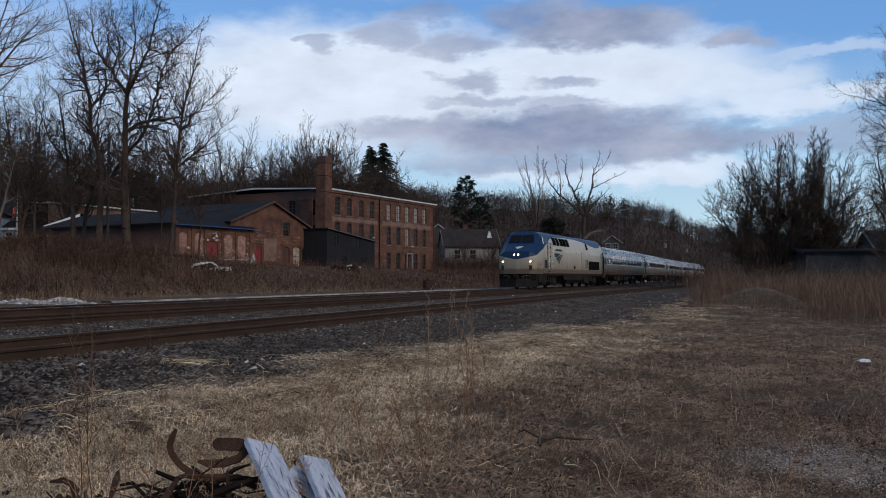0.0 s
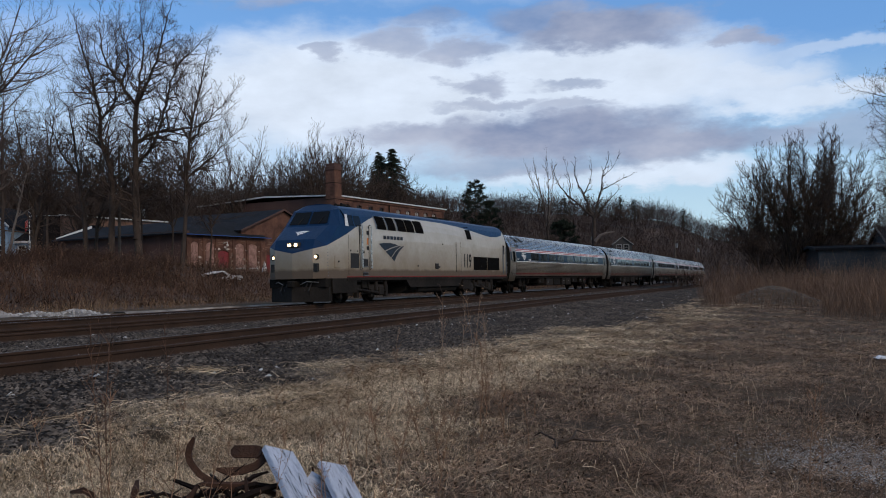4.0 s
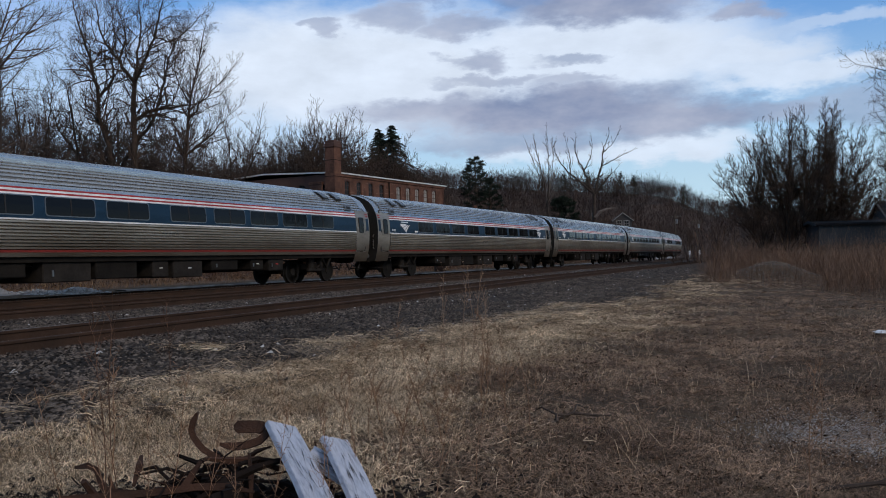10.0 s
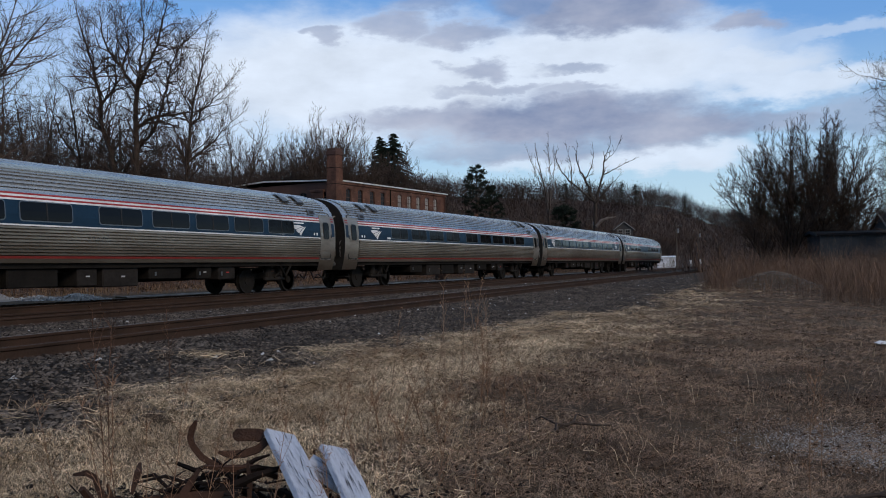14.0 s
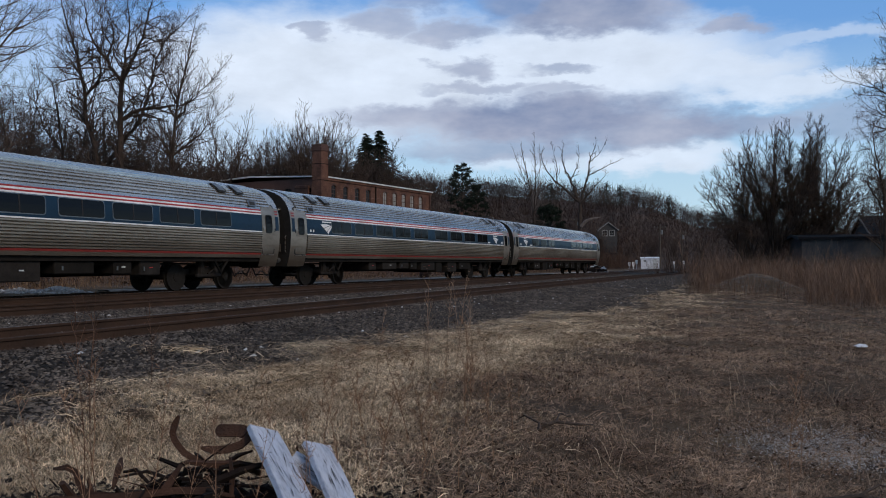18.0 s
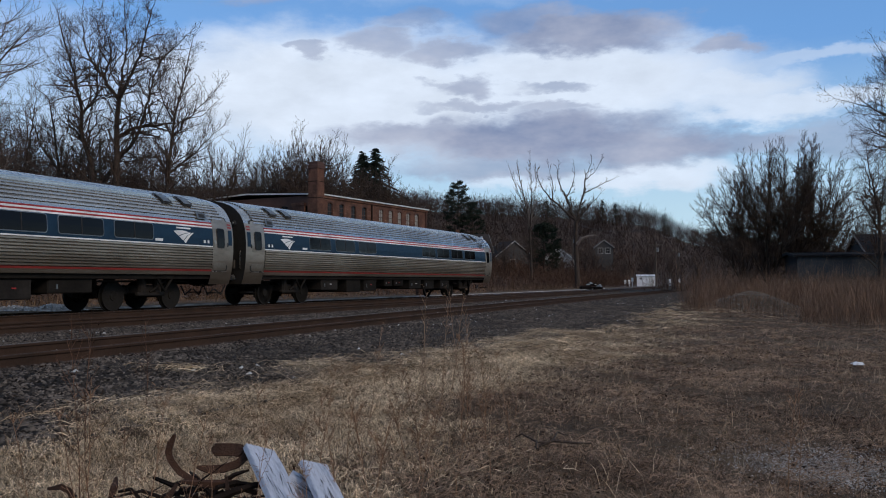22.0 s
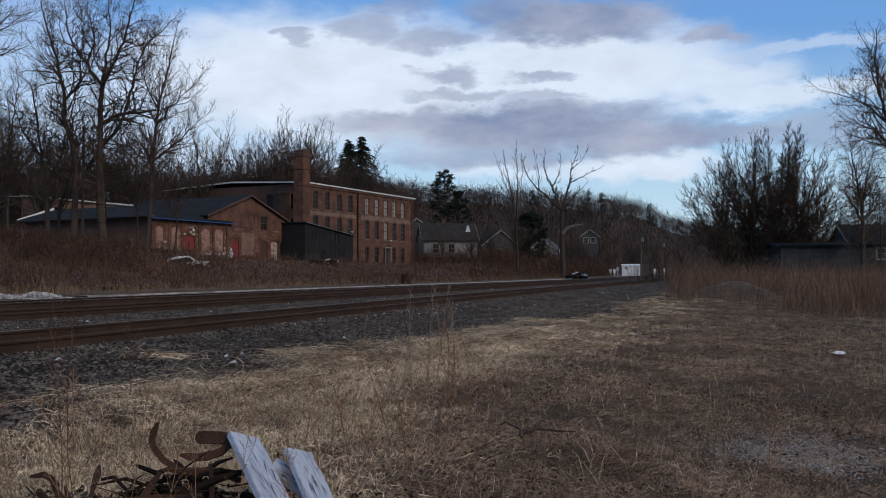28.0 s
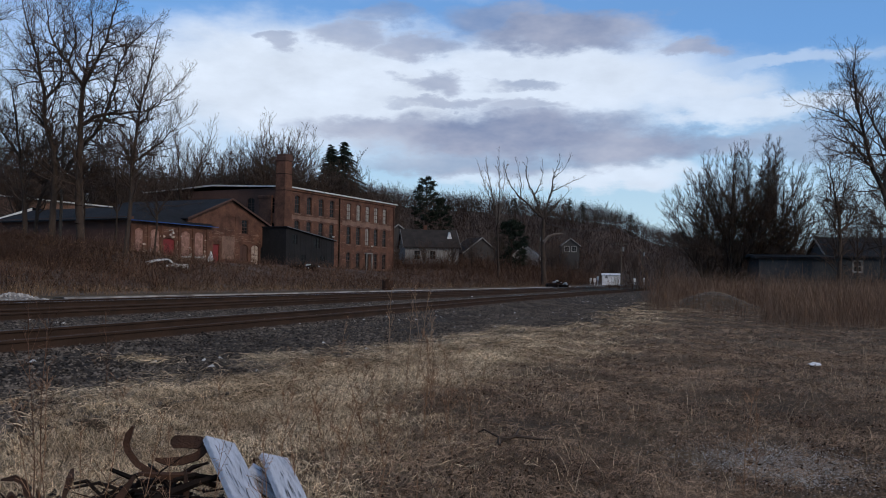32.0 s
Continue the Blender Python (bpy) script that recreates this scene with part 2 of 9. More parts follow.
M["band_blue"] = mat("blue_band", (0.006, 0.027, 0.056), 0.4, col2=(0.005, 0.021, 0.043), scale=0.7, fine=9, bump=0.02, fine_mix=0.2, spec=0.25)
M["band_white"] = mat("white_stripe", (0.78, 0.77, 0.76), 0.5, scale=1, fine=9, bump=0.02, fine_mix=0.15)
M["band_red"] = mat("red_stripe", (0.36, 0.04, 0.038), 0.55, scale=1, fine=9, bump=0.02, fine_mix=0.2, spec=0.2)
M["low_red"] = mat("dirty_red_stripe", (0.22, 0.028, 0.022), 0.6, scale=1, fine=9, bump=0.02, fine_mix=0.35, spec=0.2)
M["car_glass"] = mat("tinted_glass", (0.005, 0.005, 0.0055), 0.14, 0.0, scale=1, fine=5, bump=0.0, fine_mix=0.0, spec=0.16)
M["gasket"] = mat("window_frame_metal", (0.20, 0.205, 0.21), 0.4, 0.7, scale=2, fine=12, bump=0.02)
M["rubber"] = mat("black_rubber", (0.018, 0.017, 0.016), 0.8, scale=2, fine=12)
M["under"] = mat("underframe_grime", (0.019, 0.0165, 0.014), 0.95, col2=(0.009, 0.008, 0.007), scale=1.5, fine=15, spec=0.1)
M["mesh_black"] = mat("black_screen", (0.006, 0.0055, 0.005), 0.95, scale=3, fine=20, bump=0.0, spec=0.05)
M["truck"] = mat("bogie_steel", (0.028, 0.024, 0.021), 0.95, col2=(0.014, 0.012, 0.0105), scale=2, fine=12, spec=0.15)
M["wheel"] = mat("wheel_steel", (0.016, 0.014, 0.012), 0.9, 0.0, scale=3, fine=20, spec=0.2)
M["loco_grey"] = mat("loco_silver_grey", (0.49, 0.465, 0.41), 0.42, 0.1, col2=(0.42, 0.39, 0.33), scale=0.8, fine=7, bump=0.02, fine_mix=0.14,
                     grime=(0.20, 0.14, 0.078), grime_range=(1.35, 2.95), grime_scale=0.7, stretch=(1, 1, 1), spec=0.3, band=(1.46, (0.105, 0.072, 0.048)))
M["loco_blue"] = mat("loco_blue", (0.0026, 0.027, 0.082), 0.42, 0.0, col2=(0.0022, 0.020, 0.062), scale=0.8, fine=8, bump=0.015, fine_mix=0.2, spec=0.2)
M["loco_skirt"] = mat("loco_skirt", (0.024, 0.020, 0.017), 0.9, col2=(0.013, 0.011, 0.009), scale=1, fine=10, spec=0.15)
M["logo"] = mat("navy_decal", (0.010, 0.017, 0.028), 0.5, scale=2, fine=10, bump=0.0)
M["orange"] = mat("orange_plate", (0.62, 0.20, 0.04), 0.5, scale=2, fine=10, bump=0.0)
M["lamp"] = glow("headlamp", (1.0, 0.74, 0.42), 4.5)
M["brick"] = mat("old_brick", (0.165, 0.082, 0.057), 0.95, col2=(0.068, 0.036, 0.027), scale=0.7, fine=9, bump=0.3, fine_mix=0.6, spec=0.15)
M["brick_pale"] = mat("worn_pale_brick", (0.25, 0.15, 0.11), 0.9, col2=(0.12, 0.07, 0.052), scale=0.7, fine=6, bump=0.3, fine_mix=0.5)
M["brick_pink"] = mat("infill_brick", (0.44, 0.26, 0.21), 0.9, col2=(0.22, 0.115, 0.09), scale=1.6, fine=6, bump=0.3, fine_mix=0.55)
# darker brick: trim, and flank walls whose shade is painted in
M["brick_dark"] = mat("dark_shaded_brick", (0.088, 0.043, 0.032), 0.9, scale=0.5, fine=8, bump=0.3)
M["soot"] = mat("sooty_render", (0.030, 0.023, 0.021), 0.95, col2=(0.018, 0.014, 0.013), scale=0.6, fine=6, spec=0.12)
M["teal"] = mat("dark_green_sheeting", (0.026, 0.042, 0.042), 0.9, col2=(0.018, 0.03, 0.031), scale=1, fine=6, spec=0.15)
M["trim"] = mat("pale_metal_edging", (0.62, 0.62, 0.60), 0.6, scale=2, fine=10)
M["rubble_pale"] = mat("flaked_plaster", (0.44, 0.37, 0.32), 0.9, col2=(0.28, 0.21, 0.17), scale=3, fine=12, island=0.35)
M["shingle"] = mat("worn_brown_shingle", (0.040, 0.034, 0.032), 0.95, col2=(0.024, 0.021, 0.020), scale=0.8, fine=6, spec=0.12)
M["slate"] = mat("dark_roofing", (0.018, 0.020, 0.025), 0.95, col2=(0.011, 0.012, 0.015), scale=0.5, fine=5, spec=0.12)
M["tarp"] = mat("blue_edge_sheet", (0.018, 0.07, 0.26), 0.6, scale=2, fine=8)
M["black_clad"] = mat("black_tar_paper", (0.024, 0.024, 0.026), 0.95, col2=(0.016, 0.016, 0.018), scale=0.6, fine=4, spec=0.12)
M["red_door"] = mat("red_paint", (0.20, 0.018, 0.016), 0.6, scale=2, fine=9)
M["dark_glass"] = mat("dark_pane", (0.014, 0.014, 0.015), 0.2, scale=2, fine=9, bump=0.0, spec=0.15)
M["pane_pale"] = mat("papered_pane", (0.30, 0.29, 0.27), 0.4, scale=1.0, fine=6, bump=0.0, spec=0.2)
M["white_paint"] = mat("white_paint", (0.72, 0.72, 0.71), 0.6, scale=1, fine=8, bump=0.05)
M["house_white"] = mat("weathered_clapboard", (0.29, 0.285, 0.28), 0.85, col2=(0.16, 0.155, 0.15), scale=0.8, fine=6, spec=0.2, stretch=(3, 3, 0.5))
M["house_blue"] = mat("blue_siding", (0.34, 0.48, 0.64), 0.7, scale=1, fine=6, bump=0.05)
M["house_dull"] = mat("dull_blue_siding", (0.042, 0.049, 0.057), 0.9, scale=1, fine=6, bump=0.05, spec=0.15)
M["house_dark"] = mat("dark_siding", (0.04, 0.037, 0.037), 0.8, scale=1, fine=6)
M["concrete"] = mat("pale_road", (0.38, 0.34, 0.30), 0.95, col2=(0.12, 0.10, 0.085), scale=1.3, fine=14, bump=0.4)
M["rust"] = mat("rust", (0.065, 0.032, 0.020), 0.9, col2=(0.032, 0.018, 0.013), scale=6, fine=40, bump=0.5, spec=0.2)
M["burnt"] = mat("dark_debris", (0.018, 0.013, 0.011), 0.95, scale=6, fine=30, bump=0.4, spec=0.1)
M["board"] = mat("weathered_painted_board", (0.47, 0.50, 0.58), 0.7, col2=(0.37, 0.40, 0.48), scale=6, fine=34, bump=0.5, fine_mix=0.7, stretch=(1, 0.3, 1))
M["bark"] = mat("grey_bark", (0.072, 0.055, 0.045), 0.95, col2=(0.042, 0.032, 0.027), scale=3, fine=14, bump=0.6, stretch=(1, 1, 0.3), spec=0.1)
M["bark_pale"] = mat("pale_dead_bark", (0.17, 0.14, 0.12), 0.9, col2=(0.10, 0.08, 0.07), scale=2, fine=10, bump=0.5, stretch=(1, 1, 0.3))
M["twig"] = mat("twig", (0.098, 0.071, 0.059), 0.95, col2=(0.060, 0.044, 0.036), scale=1, fine=5, bump=0.0, spec=0.1)
M["bramble"] = mat("bramble_stems", (0.10, 0.060, 0.044), 0.95, col2=(0.050, 0.032, 0.025), scale=0.6, fine=5, bump=0.0, spec=0.1)
M["wood_far"] = mat("far_woods", (0.082, 0.057, 0.047), 0.98, col2=(0.047, 0.034, 0.030), scale=0.05, fine=0.6, bump=0.0, island=0.12, spec=0.05)
M["needle"] = mat("conifer", (0.022, 0.030, 0.021), 0.95, col2=(0.012, 0.017, 0.013), scale=1, fine=4, bump=0.0, island=0.4, spec=0.1)
M["straw"] = mat("dry_grass_blades", (0.67, 0.52, 0.35), 0.85, col2=(0.27, 0.19, 0.118), scale=1.1, fine=3, bump=0.0, island=0.9, spec=0.2)
M["straw_brown"] = mat("brown_grass_blades", (0.335, 0.228, 0.155), 0.9, col2=(0.13, 0.083, 0.056), scale=0.9, fine=3, bump=0.0, island=0.9, spec=0.2)
M["reed"] = mat("brown_reeds", (0.31, 0.185, 0.115), 0.95, col2=(0.165, 0.095, 0.060), scale=0.5, fine=3, bump=0.0, island=0.6, spec=0.1)
M["dead_grass"] = mat("tall_dead_grass", (0.33, 0.22, 0.13), 0.95, col2=(0.16, 0.10, 0.06), scale=0.4, fine=3, bump=0.0, island=0.6, spec=0.1)
M["leaf_dark"] = mat("rotted_leaf", (0.070, 0.040, 0.026), 0.95, col2=(0.035, 0.022, 0.016), scale=0.8, fine=3, bump=0.0, island=0.7, spec=0.1)
M["leaf"] = mat("fallen_leaf", (0.17, 0.108, 0.072), 0.95, col2=(0.09, 0.056, 0.038), scale=0.5, fine=3, bump=0.0, island=0.7, spec=0.1)
M["brush"] = mat("brush_stems", (0.145, 0.082, 0.053), 0.95, col2=(0.060, 0.035, 0.025), scale=0.4, fine=3, bump=0.0, island=0.7, spec=0.1)
M["hut"] = mat("white_steel_hut", (0.78, 0.79, 0.82), 0.5, scale=1, fine=6, bump=0.02, fine_mix=0.1)
M["plastic"] = mat("white_plastic", (0.75, 0.75, 0.78), 0.4, scale=3, fine=20)
M["pole"] = mat("pole_wood", (0.09, 0.07, 0.055), 0.9, scale=2, fine=10, stretch=(1, 1, 0.2))
M["wire"] = mat("wire", (0.03, 0.03, 0.03), 0.6, scale=2, fine=10, bump=0.0)


def ground_material():
    """Dry grass field, trodden brown in places, thinning to grit; the blend follows its own noise."""
    m = bpy.data.materials.new("dry_field")
    m.use_nodes = True
    nt = m.node_tree
    N, Lk = nt.nodes.new, nt.links.new
    b = nt.nodes["Principled BSDF"]
    b.inputs["Roughness"].default_value = 0.95
    b.inputs["Specular IOR Level"].default_value = 0.2
    tc = N("ShaderNodeTexCoord")

    def nz(s, d=6, r=0.6, st=(1, 1, 1)):
        mp, n = N("ShaderNodeMapping"), N("ShaderNodeTexNoise")
        mp.inputs["Scale"].default_value = st
        Lk(tc.outputs["Object"], mp.inputs[0])
        n.inputs["Scale"].default_value, n.inputs["Detail"].default_value, n.inputs["Roughness"].default_value = s, d, r
        Lk(mp.outputs[0], n.inputs["Vector"])
        return n.outputs["Fac"]

    def ramp(v, lo, hi):
        n = N("ShaderNodeMapRange")
        Lk(v, n.inputs[0])
        n.inputs[1].default_value, n.inputs[2].default_value = lo, hi
        return n.outputs[0]

    def mix(f, a, c):
        n = N("ShaderNodeMix")
        n.data_type = "RGBA"
        Lk(f, n.inputs[0])
        for i, v in ((6, a), (7, c)):
            if isinstance(v, tuple):
                n.inputs[i].default_value = (*v, 1)
            else:
                Lk(v, n.inputs[i])
        return n.outputs[2]

    c = mix(ramp(nz(0.35), 0.4, 0.62), (0.13, 0.088, 0.051), (0.062, 0.041, 0.025))
    c = mix(ramp(nz(3.0), 0.4, 0.7), c, (0.06, 0.038, 0.022))
    c = mix(ramp(nz(60, 3, 0.7), 0.5, 0.75), c, (0.018, 0.012, 0.008))
    Lk(c, b.inputs["Base Color"])
    bp = N("ShaderNodeBump")
    bp.inputs["Strength"].default_value, bp.inputs["Distance"].default_value = 0.9, 0.03
    Lk(nz(35, 5, 0.75), bp.inputs["Height"])
    Lk(bp.outputs[0], b.inputs["Normal"])
    return m


M["field"] = ground_material()
M["forest_floor"] = mat("leaf_litter", (0.088, 0.055, 0.037), 0.95, col2=(0.045, 0.029, 0.021), scale=0.1, fine=2, bump=0.3)

# ---- building blocks ----
class Shape:
    """Vertices and faces of one mesh, put together from simple solids."""

    def __init__(self):
        self.v, self.f = [], []

    def add(self, verts, faces):
        n = len(self.v)
        self.v.extend(tuple(p) for p in verts)
        self.f.extend(tuple(i + n for i in f) for f in faces)
        return self

    def box(self, x0, y0, z0, x1, y1, z1, c=0.0):
        if c <= 0:
            p = [(x, y, z) for x in (x0, x1) for y in (y0, y1) for z in (z0, z1)]
            return self.add(p, [(0, 1, 3, 2), (4, 6, 7, 5), (0, 4, 5, 1), (2, 3, 7, 6), (0, 2, 6, 4), (1, 5, 7, 3)])
        pts, idx = [], {}
        xs, ys, zs = (x0, x1), (y0, y1), (z0, z1)
        for i in (0, 1):
            for j in (0, 1):
                for k in (0, 1):
                    for ax in range(3):
                        q = [xs[i], ys[j], zs[k]]
                        for a2, (lo, hi, s) in enumerate(((x0, x1, i), (y0, y1, j), (z0, z1, k))):
                            if a2 != ax:
                                q[a2] += c if s == 0 else -c
                        idx[i, j, k, ax] = len(pts)
                        pts.append(q)
        F = []
        for s in (0, 1):
            F.append(tuple(idx[s, j, k, 0] for j, k in ((0, 0), (0, 1), (1, 1), (1, 0))))
            F.append(tuple(idx[i, s, k, 1] for i, k in ((0, 0), (0, 1), (1, 1), (1, 0))))
            F.append(tuple(idx[i, j, s, 2] for i, j in ((0, 0), (0, 1), (1, 1), (1, 0))))
        for a in (0, 1):
            for b in (0, 1):
                F.append((idx[0, a, b, 1], idx[1, a, b, 1], idx[1, a, b, 2], idx[0, a, b, 2]))
                F.append((idx[a, 0, b, 0], idx[a, 1, b, 0], idx[a, 1, b, 2], idx[a, 0, b, 2]))
                F.append((idx[a, b, 0, 0], idx[a, b, 1, 0], idx[a, b, 1, 1], idx[a, b, 0, 1]))
                for d in (0, 1):
                    F.append((idx[a, b, d, 0], idx[a, b, d, 1], idx[a, b, d, 2]))
        return self.add(pts, F)

    def prism(self, poly, axis, a, b):
        """A polygon of (p, q) pairs pushed along an axis from a to b."""
        n = len(poly)

        def at(p, q, w):
            return {"x": (w, p, q), "y": (p, w, q), "z": (p, q, w)}[axis]
        v = [at(p, q, a) for p, q in poly] + [at(p, q, b) for p, q in poly]
        f = [tuple(range(n - 1, -1, -1)), tuple(range(n, 2 * n))]
        f += [(i, (i + 1) % n, n + (i + 1) % n, n + i) for i in range(n)]
        return self.add(v, f)

    def strip(self, poly, axis, a, b):
        """An open outline pushed along an axis: a bent sheet."""
        n = len(poly)

        def at(p, q, w):
            return {"x": (w, p, q), "y": (p, w, q), "z": (p, q, w)}[axis]
        v = [at(p, q, a) for p, q in poly] + [at(p, q, b) for p, q in poly]
        return self.add(v, [(i, i + 1, n + i + 1, n + i) for i in range(n - 1)])

    def tube(self, pts, radii, n=6, cap=True):
        pts = [Vector(p) for p in pts]
        rings = []
        base = len(self.v)
        for i, p in enumerate(pts):
            d = (pts[min(i + 1, len(pts) - 1)] - pts[max(i - 1, 0)])
            d = d.normalized() if d.length > 1e-9 else Vector((0, 0, 1))
            a = d.orthogonal() if abs(d.z) > 0.99 else d.cross(Vector((0, 0, 1)))
            a.normalize()
            b = d.cross(a)
            r = radii[i] if not isinstance(radii, (int, float)) else radii
            for k in range(n):
                w = 2 * math.pi * k / n
                self.v.append(tuple(p + (a * math.cos(w) + b * math.sin(w)) * r))
        for i in range(len(pts) - 1):
            for k in range(n):
                k2 = (k + 1) % n
                self.f.append((base + i * n + k, base + i * n + k2, base + (i + 1) * n + k2, base + (i + 1) * n + k))
        if cap and n > 2:
            self.f.append(tuple(base + k for k in range(n - 1, -1, -1)))
            e = base + (len(pts) - 1) * n
            self.f.append(tuple(e + k for k in range(n)))
        return self

    def disc(self, c, axis, r, w, n=20, hub=0.0):
        """A wheel-like disc with a recessed web."""
        ax = {"x": Vector((1, 0, 0)), "y": Vector((0, 1, 0)), "z": Vector((0, 0, 1))}[axis]
        c = Vector(c)
        prof = [(-w / 2, r * 0.35), (-w / 2, r), (w / 2, r), (w / 2, r * 0.86), (w * 0.22, r * 0.82), (w * 0.22, r * 0.36), (w * 0.6, r * 0.3), (w * 0.6, 0.01)]
        self.tube([c + ax * a for a, _ in prof], [q for _, q in prof], n)
        return self


def mesh_of(name, shape, material, smooth=False):
    me = bpy.data.meshes.new(name)
    me.from_pydata(shape.v, [], shape.f)
    me.materials.append(material)
    if smooth:
        me.polygons.foreach_set("use_smooth", [True] * len(me.polygons))
    me.update()
    return me


def part(name, shape, material, parent, label="", smooth=False, m=None):
    ob = new(name, mesh_of(name, shape, material, smooth))
    ob.parent = parent
    if m is not None:
        ob.matrix_basis = m
    return tagged(ob, label)


def piece(name, mesh, parent, m):
    """One more object on a mesh that alike pieces share."""
    ob = new(name, mesh)
    ob.parent, ob.matrix_basis = parent, m
    return ob


def thing(name, label, category, m=None, group="", kind=""):
    ob = new(name)
    ob.empty_display_size = 0.3
    if m is not None:
        ob.matrix_basis = m
    return tagged(ob, label, category, group, kind)


def soup(name, verts, faces, material):
    """A large mesh from arrays: verts (n, 3), faces (m, k)."""
    me = bpy.data.meshes.new(name)
    k = faces.shape[1]
    me.vertices.add(len(verts))
    me.vertices.foreach_set("co", verts.astype(np.float32).ravel())
    me.loops.add(faces.size)
    me.loops.foreach_set("vertex_index", faces.astype(np.int32).ravel())
    me.polygons.add(len(faces))
    me.polygons.foreach_set("loop_start", np.arange(0, faces.size, k, dtype=np.int32))
    me.update(calc_edges=True)
    me.materials.append(material)
    return new(name, me)


# ---- the line of the main track: arc length s, offset u towards the field ----
_S = np.arange(-260.0, 420.0, 0.5)
_c = np.clip(_S, -60, 150)
_H = radians(23.261) + 1.773e-3 * _c - 4.215e-5 * _c ** 2 + 1.968e-7 * _c ** 3
_i0 = int(np.searchsorted(_S, 0.0))
_hm = (_H[1:] + _H[:-1]) / 2
_X = np.concatenate([[0], np.cumsum(np.sin(_hm) * 0.5)])
_Y = np.concatenate([[0], np.cumsum(np.cos(_hm) * 0.5)])
_X, _Y = _X - _X[_i0] - 10.865, _Y - _Y[_i0] + 25.0


def track(s, u=0.0):
    """Place and heading on the line, u metres to the field side."""
    x, y, h = np.interp(s, _S, _X), np.interp(s, _S, _Y), np.interp(s, _S, _H)
    return x + u * np.cos(h), y - u * np.sin(h), h


def su(x, y):
    """Arc length and offset of points (arrays)."""
    x, y = np.asarray(x, float), np.asarray(y, float)
    s = np.clip((x + 10.865) * math.sin(0.40) + (y - 25.0) * math.cos(0.40), -255, 415)
    for _ in range(7):
        px, py, h = np.interp(s, _S, _X), np.interp(s, _S, _Y), np.interp(s, _S, _H)
        s = np.clip(s + (x - px) * np.sin(h) + (y - py) * np.cos(h), -255, 415)
    px, py, h = np.interp(s, _S, _X), np.interp(s, _S, _Y), np.interp(s, _S, _H)
    return s, (x - px) * np.cos(h) - (y - py) * np.sin(h)


def near_u(s):
    """Offset of the near track's centre line."""
    return np.interp(s, [-260, -10, 0, 9, 20, 43, 110, 420], [10.0, 9.75, 9.5, 9.0, 8.4, 7.6, 6.5, 6.0])


def bed_u(s):
    """Where the crushed stone ends and the grass begins."""
    return np.interp(s, [-260, -12, -8, -6.3, -4, -1, 7, 17, 28, 44, 62, 110, 420], [13.6, 14.3, 14.2, 14.5, 14.9, 15.2, 15.3, 14.4, 13.8, 12.9, 11.4, 9.5, 9.0])


def verge_u(s):
    """Where the ground begins to fall away from the line."""
    return np.interp(s, [-260, -12, -8, -2, 8, 17, 29, 49, 62, 110, 420], [14.2, 14.7, 15.6, 15.7, 15.0, 14.2, 13.2, 12.3, 11.2, 9.5, 9.0])


def mid_u(s):
    return np.interp(s, [-260, -2, 20, 50, 75], [3.9, 3.75, 3.3, 2.0, 0.6])


def sstep(v, a, b):
    w = np.clip((v - a) / (b - a), 0, 1)
    return w * w * (3 - 2 * w)


def ground_z(x, y):
    s, u = su(x, y)
    nu = near_u(s)
    eu = verge_u(s)
    z = -0.24 - 0.16 * sstep(u, nu + 1.5, nu + 3.2) - 0.22 * sstep(u, eu + 1, eu + 8)
    z = z + 0.2 * sstep(-u, 2.2, 3.6)
    rise = np.interp(s, [-40, 60, 100, 140, 260], [2.2, 2.1, 1.6, 3.4, 4.5])
    z = z + rise * sstep(-u, 9, 30)
    r, az = np.hypot(x, y), np.degrees(np.arctan2(x, y))
    ridge = np.interp(az, [-60, -24, -9, 4, 10, 13.5, 17, 19, 24, 40, 60], [20, 20.5, 24, 24.5, 22, 19.5, 15.5, 14, 11, 8, 6])
    z = z + ridge * sstep(r - np.interp(az, [-8, 3], [0, 55]), 140, 300) * (1 - 0.55 * sstep(u, -10, 90)) + 1.5 * sstep(u, 30, 110) * sstep(y, 40, 110)
    mound = np.exp(-(((x - 16.2) / 1.8) ** 2 + ((y - 43.0) / 1.8) ** 2))
    z = z + 0.80 * mound
    z = z + np.interp(x, [-45, -30, -23, -18.5, -13.5], [1.25, 1.2, 0.75, 0.7, 0.0]) * np.exp(-((y - 63.5) / 6.5) ** 2)      # the bank under the big trees
    z = z + np.where(u > nu + 2.2, 0.04 * np.sin(x * 1.3 + 0.7 * y) * np.sin(y * 0.9 - 0.3 * x), 0)
    return z


def gz(x, y):
    return float(ground_z(np.array([x]), np.array([y]))[0])

